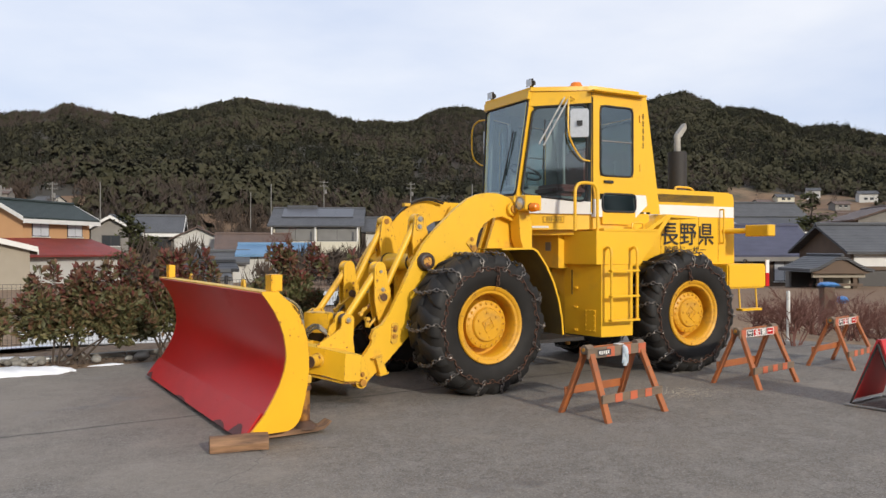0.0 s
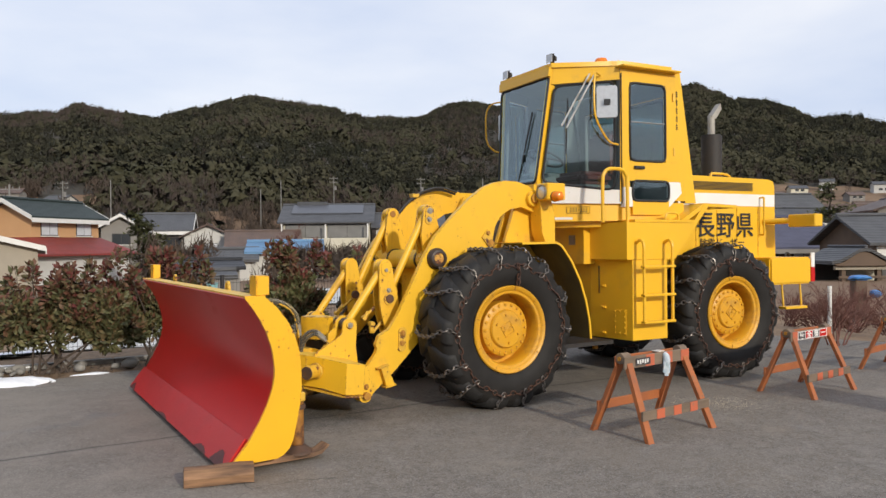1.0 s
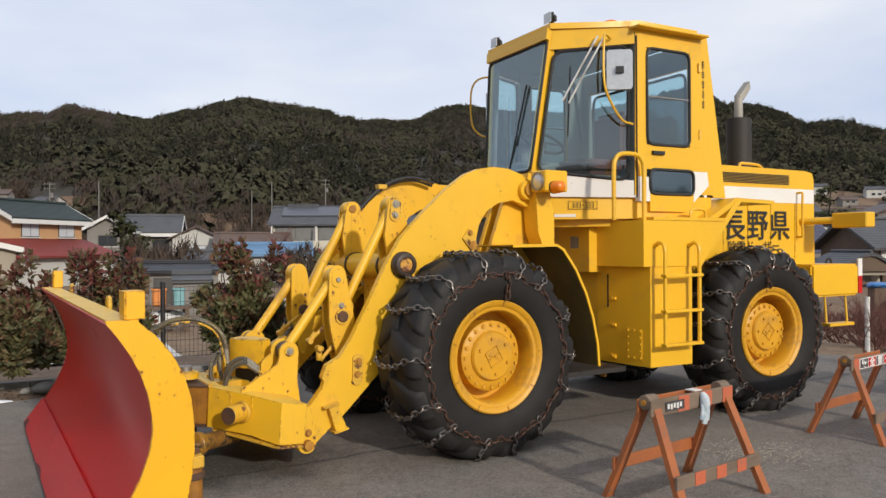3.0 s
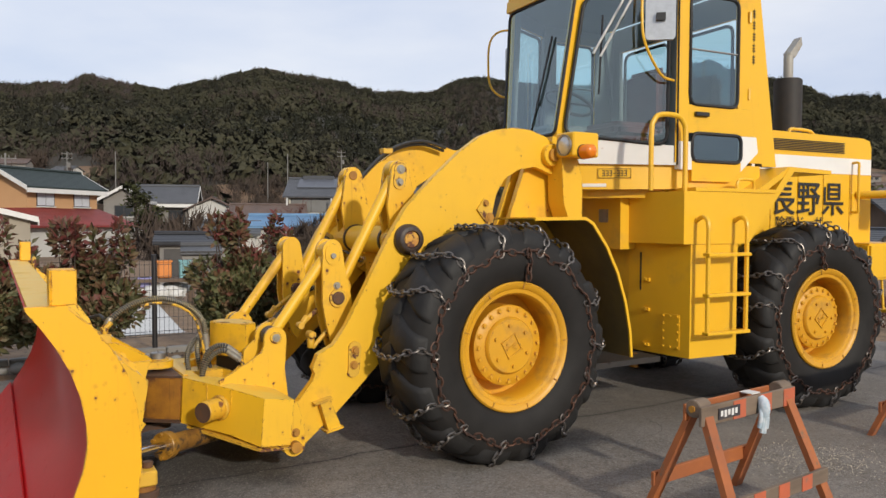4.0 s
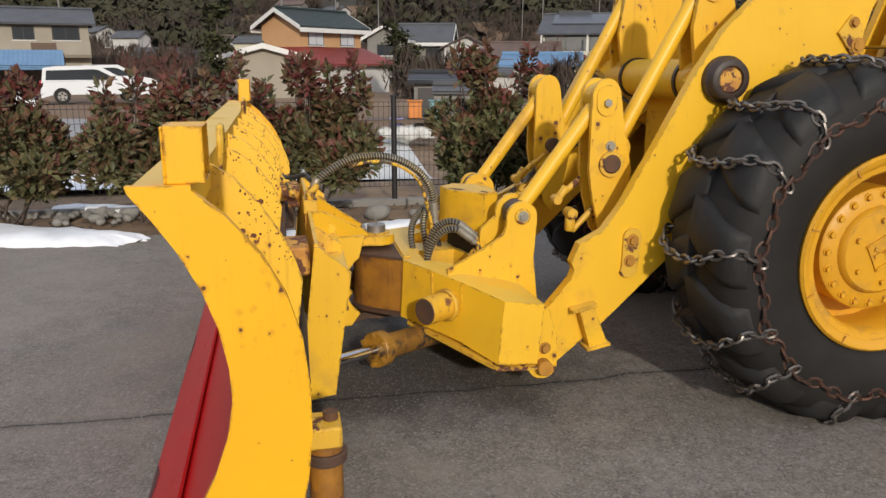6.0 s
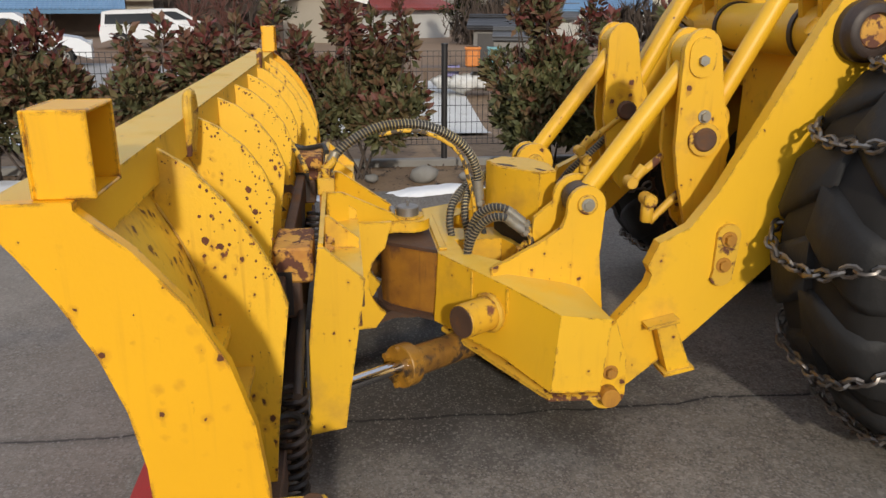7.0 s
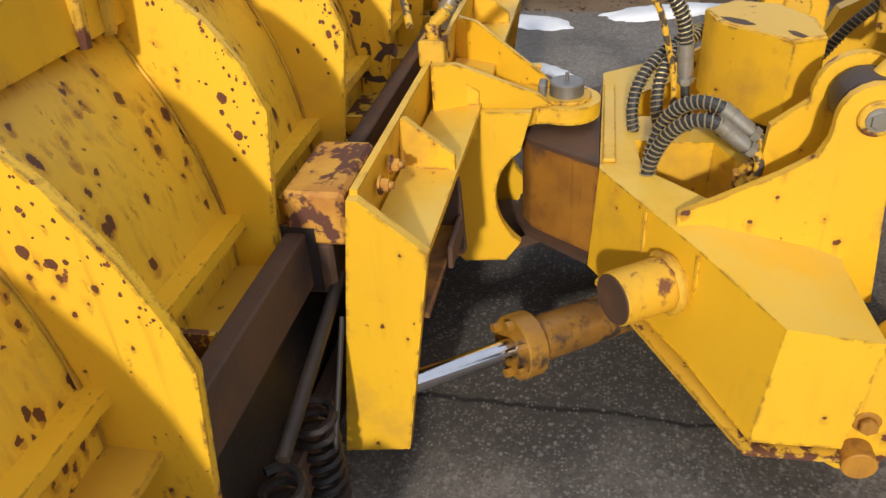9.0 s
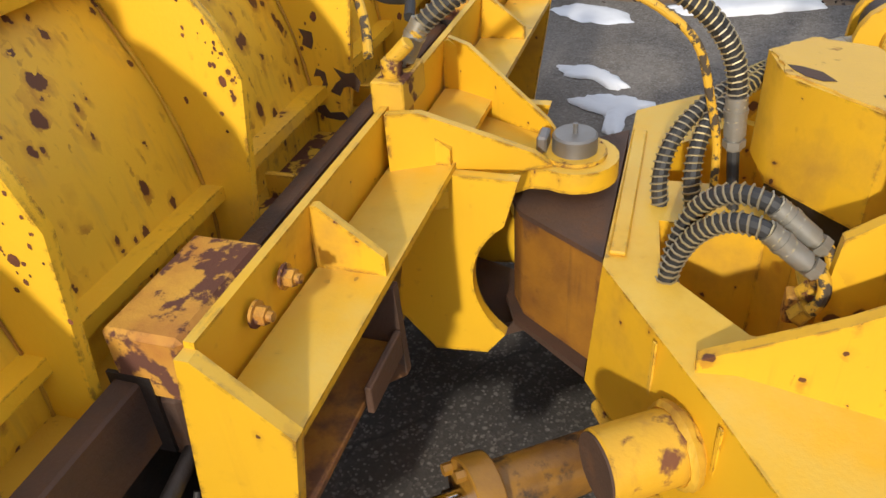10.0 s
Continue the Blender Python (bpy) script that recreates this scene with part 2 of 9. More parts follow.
RUST = (0.115, 0.040, 0.019)
M = {
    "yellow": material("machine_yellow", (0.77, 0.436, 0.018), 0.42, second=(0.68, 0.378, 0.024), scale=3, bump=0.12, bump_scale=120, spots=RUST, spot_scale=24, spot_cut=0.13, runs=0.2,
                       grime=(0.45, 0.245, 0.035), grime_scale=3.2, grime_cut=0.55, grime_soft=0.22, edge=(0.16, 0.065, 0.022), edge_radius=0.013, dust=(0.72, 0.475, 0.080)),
    "rim": material("rim_yellow", (0.64, 0.315, 0.012), 0.45, second=(0.52, 0.255, 0.016), scale=5, bump=0.15, bump_scale=90, grime=(0.36, 0.18, 0.03), grime_scale=6, grime_cut=0.54, grime_soft=0.2, edge=(0.25, 0.11, 0.03), edge_radius=0.008),
    "yellow_run": material("rust_run_yellow", (0.77, 0.436, 0.018), 0.42, second=(0.64, 0.36, 0.03), scale=4, bump=0.15, bump_scale=100, spots=RUST, spot_scale=24, spot_cut=0.30, runs=0.9,
                           grime=(0.44, 0.24, 0.04), grime_scale=5, grime_cut=0.60, grime_soft=0.15, edge=(0.20, 0.08, 0.03), edge_radius=0.008),
    "yellow_body": material("cab_yellow", (0.79, 0.442, 0.018), 0.36, second=(0.70, 0.395, 0.024), scale=1.5, bump=0.06, bump_scale=50, grime=(0.56, 0.32, 0.04), grime_scale=3.1, grime_cut=0.60, grime_soft=0.2,
                            edge=(0.30, 0.13, 0.03), edge_radius=0.004),
    "yellow_worn": material("plough_yellow", (0.83, 0.485, 0.024), 0.45, second=(0.75, 0.440, 0.036), scale=4, bump=0.2, bump_scale=120, spots=RUST, spot_scale=46, spot_cut=0.26, runs=1.0, spot_keep=(0.42, 0.58),
                            grime=(0.55, 0.35, 0.08), grime_scale=2.2, grime_cut=0.58, grime_soft=0.15, edge=RUST),
    "rib": material("rib_yellow", (0.83, 0.485, 0.024), 0.45, second=(0.75, 0.440, 0.036), scale=4, bump=0.2, bump_scale=120, spots=RUST, spot_scale=50, spot_cut=0.34, runs=1.0, spot_keep=(0.47, 0.60), spot_tall=0.85,
                    grime=(0.60, 0.33, 0.05), grime_scale=2.2, grime_cut=0.58, grime_soft=0.15, edge=RUST, edge_radius=0.012, edge_noise=40.0),
    "yellow_back": material("moldboard_back", (0.82, 0.505, 0.034), 0.48, second=(0.75, 0.465, 0.040), scale=5, bump=0.2, bump_scale=90, spots=RUST, spot_scale=44, spot_cut=0.44, runs=1.0, spot_keep=(0.33, 0.47), spot_tall=0.62,
                            streak=(0.58, 0.36, 0.06), edge=RUST),
    "yellow_chip": material("chipped_yellow", (0.68, 0.40, 0.03), 0.5, second=(0.55, 0.31, 0.04), scale=8, bump=0.3, bump_scale=80, grime=RUST, grime_scale=14, grime_cut=0.55, grime_soft=0.04, edge=RUST, edge_radius=0.010),
    "oil_pipe": material("chipped_pipe_paint", (0.72, 0.42, 0.03), 0.5, second=(0.55, 0.31, 0.04), scale=8, bump=0.3, bump_scale=90, grime=(0.075, 0.055, 0.035), grime_scale=44, grime_cut=0.50, grime_soft=0.03),
    "stub": material("rust_patched_stub", (0.67, 0.37, 0.02), 0.5, second=(0.55, 0.29, 0.03), scale=9, bump=0.3, bump_scale=80, grime=(0.17, 0.062, 0.024), grime_scale=12, grime_cut=0.55, grime_soft=0.06, streak=(0.42, 0.20, 0.03), edge=RUST, edge_radius=0.012),
    "turret_top": material("turret_top_paint", (0.70, 0.43, 0.06), 0.5, second=(0.60, 0.36, 0.05), scale=6, bump=0.25, bump_scale=80, grime=(0.17, 0.065, 0.025), grime_scale=8, grime_cut=0.58, grime_soft=0.05, edge=(0.30, 0.12, 0.03), edge_radius=0.012),
    "sleeve": material("flaking_sleeve_paint", (0.62, 0.33, 0.045), 0.6, second=(0.42, 0.17, 0.035), scale=14, amount=0.9, bump=0.5, bump_scale=60, grime=(0.12, 0.046, 0.028), grime_scale=21, grime_cut=0.49, grime_soft=0.05, edge=RUST, edge_radius=0.012),
    "weld": material("weld_bead", (0.72, 0.42, 0.03), 0.55, second=(0.22, 0.085, 0.02), scale=14, amount=0.8, bump=0.6, bump_scale=120, stretch=(1, 1, 0.4)),
    "yellow_end": material("end_plate_yellow", (0.83, 0.425, 0.010), 0.36, second=(0.70, 0.345, 0.010), scale=2, bump=0.1, bump_scale=70, spots=RUST, spot_scale=30, spot_cut=0.22, runs=0.25, spot_keep=(0.44, 0.58), edge=RUST, edge_radius=0.010),
    "rust_flake": material("flaked_rust", (0.19, 0.060, 0.022), 0.75, second=(0.105, 0.037, 0.018), scale=60, amount=0.9, bump=0.4, bump_scale=200, per_island=0.35),
    "underside_coat": material("dirty_shaded_underside", (0.17, 0.115, 0.030), 0.85, second=(0.11, 0.078, 0.028), scale=5, amount=0.9, bump=0.4, bump_scale=60),
    "scraped": material("scraped_edge_metal", (0.085, 0.032, 0.030), 0.55, second=(0.15, 0.040, 0.036), scale=18, amount=0.9, metal=0.2, bump=0.3, bump_scale=90),
    "rust": material("rusty_steel", (0.10, 0.050, 0.028), 0.7, second=(0.052, 0.032, 0.024), scale=9, amount=0.9, bump=0.5, bump_scale=110, grime=(0.16, 0.070, 0.024), grime_scale=5, grime_cut=0.56),
    "rust_orange": material("rust_run_plate", (0.48, 0.22, 0.020), 0.6, second=(0.15, 0.060, 0.018), scale=9, amount=0.6, bump=0.3, bump_scale=90, stretch=(1, 1, 0.35), streak=(0.085, 0.036, 0.018), grime=(0.55, 0.28, 0.02), grime_scale=4, grime_cut=0.58),
    "nose": material("rust_streaked_nose", (0.37, 0.160, 0.016), 0.6, second=(0.16, 0.062, 0.015), scale=8, amount=0.9, bump=0.4, bump_scale=70, grime=(0.12, 0.050, 0.020), grime_scale=7, grime_cut=0.51, grime_soft=0.10,
                     streak=(0.060, 0.027, 0.015), edge=RUST, edge_radius=0.02),
    "oily": material("oily_ram_paint", (0.38, 0.185, 0.020), 0.34, second=(0.13, 0.062, 0.020), scale=6, amount=1.0, bump=0.3, bump_scale=60, grime=(0.045, 0.028, 0.019), grime_scale=11, grime_cut=0.50, grime_soft=0.08),
    "boss": material("greasy_boss_steel", (0.045, 0.026, 0.018), 0.5, second=(0.022, 0.016, 0.013), scale=12, amount=0.9, bump=0.4, bump_scale=80),
    # grease, and the painted dark of gaps behind the slide bar and under the turret
    "grease_and_gap": material("grease_and_gap_black", (0.012, 0.010, 0.009), 0.6, second=(0.035, 0.020, 0.014), scale=9, amount=0.9, bump=0.5, bump_scale=60),
    "red": material("plough_red", (0.52, 0.006, 0.007), 0.30, second=(0.40, 0.006, 0.007), scale=2.2, bump=0.10, bump_scale=40, grime=(0.50, 0.110, 0.095), grime_scale=2.6, grime_cut=0.64, grime_soft=0.14, stretch=(1, 0.45, 1),
                    streak=(0.42, 0.020, 0.018), spec=0.25),
    "red_worn": material("cutting_edge_red", (0.50, 0.012, 0.012), 0.42, second=(0.38, 0.012, 0.012), scale=4, bump=0.3, bump_scale=60, grime=(0.085, 0.045, 0.042), grime_scale=4.2, grime_cut=0.64),
    "rubber": material("tyre_rubber", (0.0125, 0.0115, 0.0108), 0.62, second=(0.019, 0.0182, 0.018), scale=5, amount=0.8, bump=0.7, bump_scale=24, grime=(0.050, 0.047, 0.043), grime_scale=6, grime_cut=0.60, grime_soft=0.2, streak=(0.022, 0.021, 0.020), spec=0.32),
    "sidewall": material("sidewall_rubber", (0.0165, 0.0152, 0.0142), 0.62, second=(0.027, 0.0245, 0.0225), scale=8, bump=0.1, bump_scale=90, spec=0.18),
    "chain": material("chain_steel", (0.20, 0.185, 0.17), 0.42, metal=0.8, second=(0.10, 0.070, 0.052), scale=14, amount=0.8),
    "chain_rust": material("rusty_side_chain", (0.055, 0.033, 0.026), 0.6, metal=0.4, second=(0.11, 0.045, 0.022), scale=16, amount=0.8),
    "chrome": material("chrome_rod", (0.62, 0.62, 0.64), 0.14, metal=1.0, second=(0.5, 0.5, 0.5), scale=20),
    "steel": material("bare_steel", (0.30, 0.29, 0.275), 0.5, metal=0.8, second=(0.22, 0.20, 0.18), scale=20, bump=0.1),
    "iron": material("dark_iron", (0.028, 0.026, 0.025), 0.65, metal=0.2, second=(0.045, 0.034, 0.028), scale=18, bump=0.2),
    "black": material("black_paint", (0.014, 0.014, 0.015), 0.5, second=(0.025, 0.024, 0.024), scale=10),
    "seal": material("window_rubber", (0.012, 0.012, 0.013), 0.6),
    "white": material("white_stripe_paint", (0.76, 0.74, 0.70), 0.4, second=(0.66, 0.63, 0.58), scale=3, grime=(0.40, 0.22, 0.12), grime_scale=7, grime_cut=0.70, grime_soft=0.06),
    "hose": material("hydraulic_hose_rubber", (0.022, 0.022, 0.023), 0.6, second=(0.05, 0.048, 0.045), scale=20),
    "coil": material("hose_guard_wire", (0.34, 0.31, 0.25), 0.5, metal=0.5, second=(0.46, 0.34, 0.10), scale=9, amount=0.9),
    "fitting": material("hose_fitting", (0.33, 0.32, 0.29), 0.45, metal=0.5, second=(0.26, 0.23, 0.17), scale=18, amount=0.9),
    "amber": material("amber_lens", (0.75, 0.20, 0.01), 0.15, second=(0.6, 0.15, 0.01)),
    "redlens": material("red_lens", (0.55, 0.02, 0.02), 0.2),
    "lens": material("lamp_lens", (0.55, 0.56, 0.56), 0.12, metal=0.4, second=(0.42, 0.42, 0.42), scale=30),
    "trim_light": material("bright_plated_arm", (0.62, 0.62, 0.60), 0.3, metal=0.3, second=(0.5, 0.5, 0.48), scale=20),
    "cabin": material("cab_interior_grey", (0.16, 0.175, 0.175), 0.7, second=(0.10, 0.115, 0.115), scale=4),
    "seat": material("seat_vinyl", (0.11, 0.022, 0.018), 0.55, second=(0.06, 0.018, 0.016), scale=6),
    "asphalt": None,
}


def glass(name, tint, rough=0.03):
    m = bpy.data.materials.new(name)
    m.use_nodes = True
    n, l = m.node_tree.nodes, m.node_tree.links
    n.clear()
    out, mixn = n.new("ShaderNodeOutputMaterial"), n.new("ShaderNodeMixShader")
    tr, gl, lw = n.new("ShaderNodeBsdfTransparent"), n.new("ShaderNodeBsdfGlossy"), n.new("ShaderNodeLayerWeight")
    lw.inputs["Blend"].default_value = 0.5
    pw, fr = n.new("ShaderNodeMath"), n.new("ShaderNodeMapRange")
    pw.operation, pw.inputs[1].default_value = "POWER", 3.5
    l.new(lw.outputs["Facing"], pw.inputs[0])
    l.new(pw.outputs["Value"], fr.inputs["Value"])
    fr.inputs["To Min"].default_value, fr.inputs["To Max"].default_value = 0.15, 0.9
    tr.inputs["Color"].default_value = (*tint, 1)
    gl.inputs["Roughness"].default_value = rough
    gl.inputs["Color"].default_value = (0.80, 0.93, 0.97, 1)
    l.new(fr.outputs["Result"], mixn.inputs["Fac"])
    l.new(tr.outputs["BSDF"], mixn.inputs[1])
    l.new(gl.outputs["BSDF"], mixn.inputs[2])
    l.new(mixn.outputs["Shader"], out.inputs["Surface"])
    return m


M["glass"] = glass("cab_glass", (0.66, 0.84, 0.86))
M["house_glass"] = material("dark_window_glass", (0.035, 0.04, 0.045), 0.08, second=(0.05, 0.05, 0.055), scale=2)
M["curtain_glass"] = material("curtained_window_glass", (0.55, 0.57, 0.60), 0.12, second=(0.45, 0.47, 0.50), scale=3)


# ---- mesh helpers ----
def mesh_object(name, bm, mat, parent=None, bevel=0.0, smooth=35.0, segments=1):
    if bevel:
        edges = [e for e in bm.edges if len(e.link_faces) == 2 and e.calc_face_angle(0) > radians(28)]
        bmesh.ops.bevel(bm, geom=edges, offset=bevel, segments=segments, affect="EDGES", clamp_overlap=True)
    me = bpy.data.meshes.new(name)
    bmesh.ops.recalc_face_normals(bm, faces=bm.faces)
    bm.to_mesh(me)
    bm.free()
    me.materials.append(mat)
    me.polygons.foreach_set("use_smooth", [True] * len(me.polygons))
    me.set_sharp_from_angle(angle=radians(smooth))
    ob = new(name, me)
    if parent:
        ob.parent = parent
    return ob


def part(name, bm, mat, parent, label="", bevel=0.0, smooth=35.0, segments=1):
    """One mesh under a thing or under a part."""
    ob = mesh_object(name, bm, mat, parent, bevel, smooth, segments)
    if label:
        tagged(ob, label)
    return ob


def thing(name, m, label, category, group="", kind=""):
    return tagged_at(new(name), m, label, category, group, kind)


def tagged_at(ob, m, label, category, group="", kind=""):
    ob.matrix_basis = m
    return tagged(ob, label, category, group, kind)


def add_box(bm, lo, hi, m=None):
    c = [(a + b) / 2 for a, b in zip(lo, hi)]
    s = [abs(b - a) for a, b in zip(lo, hi)]
    mm = Matrix.Translation(c) @ Matrix.Diagonal((*s, 1))
    return bmesh.ops.create_cube(bm, size=1.0, matrix=(m @ mm) if m else mm)["verts"]


def box(lo, hi, m=None):
    bm = bmesh.new()
    add_box(bm, lo, hi, m)
    return bm


def add_prism(bm, pts, a, b, axis="y", m=None):
    """Extrudes a flat outline along an axis from a to b. pts: (x, z) for y, (x, y) for z, (y, z) for x."""
    def place(p, v):
        q = {"y": (p[0], v, p[1]), "z": (p[0], p[1], v), "x": (v, p[0], p[1])}[axis]
        return m @ Vector(q) if m else q
    va = [bm.verts.new(place(p, a)) for p in pts]
    vb = [bm.verts.new(place(p, b)) for p in pts]
    bm.faces.new(va)
    bm.faces.new(vb[::-1])
    for i in range(len(pts)):
        j = (i + 1) % len(pts)
        bm.faces.new((va[i], vb[i], vb[j], va[j]))


def prism(pts, a, b, axis="y", m=None):
    bm = bmesh.new()
    add_prism(bm, pts, a, b, axis, m)
    return bm


def add_cyl(bm, p, q, r, seg=20, r2=None):
    p, q = Vector(p), Vector(q)
    d = q - p
    m = Matrix.Translation((p + q) / 2) @ d.to_track_quat("Z", "Y").to_matrix().to_4x4()
    bmesh.ops.create_cone(bm, cap_ends=True, cap_tris=False, segments=seg, radius1=r, radius2=r if r2 is None else r2, depth=d.length, matrix=m)


def cyl(p, q, r, seg=20, r2=None):
    bm = bmesh.new()
    add_cyl(bm, p, q, r, seg, r2)
    return bm


def smooth_path(pts, n=6):
    """A Catmull-Rom curve through the points."""
    pts = [Vector(p) for p in pts]
    pp = [pts[0] * 2 - pts[1]] + pts + [pts[-1] * 2 - pts[-2]]
    out = []
    for i in range(1, len(pp) - 2):
        a, b, c, d = pp[i - 1:i + 3]
        for k in range(n):
            t = k / n
            out.append(0.5 * ((2 * b) + (c - a) * t + (2 * a - 5 * b + 4 * c - d) * t * t + (3 * b - a - 3 * c + d) * t ** 3))
    out.append(pts[-1])
    return out


def add_tube(bm, pts, r, seg=8, closed=False, radii=None):
    pts = [Vector(p) for p in pts]
    n = len(pts)
    rings = []
    up = None
    for i, p in enumerate(pts):
        d = (pts[(i + 1) % n] - pts[i - 1]) if closed else (pts[min(i + 1, n - 1)] - pts[max(i - 1, 0)])
        d.normalize()
        if up is None:
            up = d.orthogonal().normalized()
        else:
            up = (up - d * up.dot(d))
            up = up.normalized() if up.length > 1e-5 else d.orthogonal().normalized()
        side = d.cross(up)
        rr = radii[i] if radii else r
        rings.append([bm.verts.new(p + (up * math.cos(a) + side * math.sin(a)) * rr) for a in (2 * math.pi * k / seg for k in range(seg))])
    for i in range(n if closed else n - 1):
        a, b = rings[i], rings[(i + 1) % n]
        for k in range(seg):
            bm.faces.new((a[k], a[(k + 1) % seg], b[(k + 1) % seg], b[k]))
    if not closed:
        bm.faces.new(rings[0][::-1])
        bm.faces.new(rings[-1])


def tube(pts, r, seg=8, closed=False, radii=None):
    bm = bmesh.new()
    add_tube(bm, pts, r, seg, closed, radii)
    return bm


def add_lathe(bm, prof, seg=48, axis="y", centre=(0, 0, 0), closed=True):
    """Turns an outline of (radius, along) round an axis."""
    c = Vector(centre)
    rings = []
    for k in range(seg):
        a = 2 * math.pi * k / seg
        ca, sa = math.cos(a), math.sin(a)
        ring = []
        for r, t in prof:
            v = {"y": Vector((r * ca, t, r * sa)), "z": Vector((r * ca, r * sa, t)), "x": Vector((t, r * ca, r * sa))}[axis]
            ring.append(bm.verts.new(c + v))
        rings.append(ring)
    n = len(prof)
    for k in range(seg):
        a, b = rings[k], rings[(k + 1) % seg]
        for i in range(n if closed else n - 1):
            j = (i + 1) % n
            bm.faces.new((a[i], a[j], b[j], b[i]))


def lathe(prof, seg=48, axis="y", centre=(0, 0, 0), closed=True):
    bm = bmesh.new()
    add_lathe(bm, prof, seg, axis, centre, closed)
    return bm


def bulk(name, verts, faces, mat, parent=None, smooth=False):
    me = bpy.data.meshes.new(name)
    me.from_pydata(verts, [], faces)
    me.materials.append(mat)
    if smooth:
        me.polygons.foreach_set("use_smooth", [True] * len(me.polygons))
    me.update()
    ob = new(name, me)
    if parent:
        ob.parent = parent
    return ob


def arc(cx, cz, r, a0, a1, n):
    return [(cx + r * math.cos(radians(a0 + (a1 - a0) * i / n)), cz + r * math.sin(radians(a0 + (a1 - a0) * i / n))) for i in range(n + 1)]


def hex_bolt(bm, p, d, r=0.018, h=0.016):
    p, d = Vector(p), Vector(d).normalized()
    add_cyl(bm, p, p + d * 0.004, r * 1.45, 12)
    add_cyl(bm, p + d * 0.003, p + d * h, r, 6)


def words(name, text, size, mat, parent, m, stretch=1.0, label="", bold=0.0):
    """Flat lettering as a thin mesh, its foot line along x and its height along y of the pose m."""
    cu = bpy.data.curves.new(name, "FONT")
    cu.body, cu.size, cu.extrude, cu.align_x, cu.offset = text, size, 0.0012, "CENTER", bold
    tmp = bpy.data.objects.new(name, cu)
    me = bpy.data.meshes.new_from_object(tmp)
    bpy.data.objects.remove(tmp)
    me.materials.clear()
    me.materials.append(mat)
    ob = new(name, me)
    ob.parent = parent
    ob.matrix_basis = m @ Matrix.Diagonal((stretch, 1, 1, 1))
    if label:
        tagged(ob, label)
    return ob


# The machine's own frame: x ahead, y to its left, z up, with its origin on the ground under the front axle.
ML = pose(-0.114, 8.380, 0, 0, 0, -147.79)
MLi = ML.inverted()


# ---- asphalt lot and the ground ----
def asphalt_material():
    m = bpy.data.materials.new("worn_asphalt")
    m.use_nodes = True
    n, l = m.node_tree.nodes, m.node_tree.links
    b = n["Principled BSDF"]
    tc = n.new("ShaderNodeTexCoord")

    def nz(s, d=4.0, r=0.6, x=None):
        t = n.new("ShaderNodeTexNoise")
        t.inputs["Scale"].default_value, t.inputs["Detail"].default_value, t.inputs["Roughness"].default_value = s, d, r
        l.new((x or tc).outputs["Vector" if x else "Object"], t.inputs["Vector"])
        return t.outputs["Fac"]

    def rng(v, a, c, lo=0.0, hi=1.0):
        q = n.new("ShaderNodeMapRange")
        for k, z in zip(("From Min", "From Max", "To Min", "To Max"), (a, c, lo, hi)):
            q.inputs[k].default_value = z
        l.new(v, q.inputs["Value"])
        return q.outputs["Result"]

    def mix(f, a, c):
        x = n.new("ShaderNodeMix")
        x.data_type = "RGBA"
        for k, v in (("Factor", f), ("A", a), ("B", c)):
            if isinstance(v, tuple):
                x.inputs[k].default_value = (*v, 1)
            else:
                l.new(v, x.inputs[k])
        return x.outputs["Result"]

    vor = n.new("ShaderNodeTexVoronoi")
    vor.inputs["Scale"].default_value = 150.0
    l.new(tc.outputs["Object"], vor.inputs["Vector"])
    sep = n.new("ShaderNodeSeparateColor")
    l.new(vor.outputs["Color"], sep.inputs["Color"])
    col = mix(rng(nz(0.55, 6.0), 0.35, 0.68), (0.126, 0.107, 0.089), (0.182, 0.153, 0.124))
    col = mix(rng(nz(3.5, 5.0), 0.46, 0.72), col, (0.225, 0.200, 0.174))
    col = mix(rng(sep.outputs["Red"], 0.80, 1.0, 0.0, 0.65), col, (0.30, 0.28, 0.26))
    col = mix(rng(sep.outputs["Green"], 0.62, 1.0, 0.0, 0.6), col, (0.030, 0.028, 0.027))
    chip = n.new("ShaderNodeTexVoronoi")
    chip.inputs["Scale"].default_value = 85.0
    l.new(tc.outputs["Object"], chip.inputs["Vector"])
    csep = n.new("ShaderNodeSeparateColor")
    l.new(chip.outputs["Color"], csep.inputs["Color"])
    def both(u, v_):
        x = n.new("ShaderNodeMath")
        x.operation = "MULTIPLY"
        l.new(u, x.inputs[0])
        l.new(v_, x.inputs[1])
        return x.outputs["Value"]
    col = mix(rng(csep.outputs["Blue"], 0.90, 1.0, 0.0, 0.45), col, (0.38, 0.345, 0.30))
    col = mix(rng(csep.outputs["Green"], 0.72, 1.0, 0.0, 0.5), col, (0.070, 0.064, 0.058))
    col = mix(rng(nz(14.0, 4.0, 0.7), 0.42, 0.70, 0.0, 0.45), col, (0.24, 0.215, 0.185))
    col = mix(rng(nz(36.0, 3.0, 0.7), 0.50, 0.64, 0.0, 0.42), col, (0.085, 0.076, 0.068))
    col = mix(rng(nz(1.3, 7.0, 0.7), 0.54, 0.70, 0.0, 0.65), col, (0.25, 0.216, 0.175))
    col = mix(rng(nz(0.9, 3.0), 0.62, 0.70, 0.0, 0.6), col, (0.072, 0.068, 0.065))
    col = mix(rng(sep.outputs["Blue"], 0.84, 1.0, 0.0, 0.6), col, (0.26, 0.24, 0.21))
    # one open paving joint along the lot, wandering a little, and faint hair cracks
    def op(kind, p, q):
        x = n.new("ShaderNodeMath")
        x.operation = kind
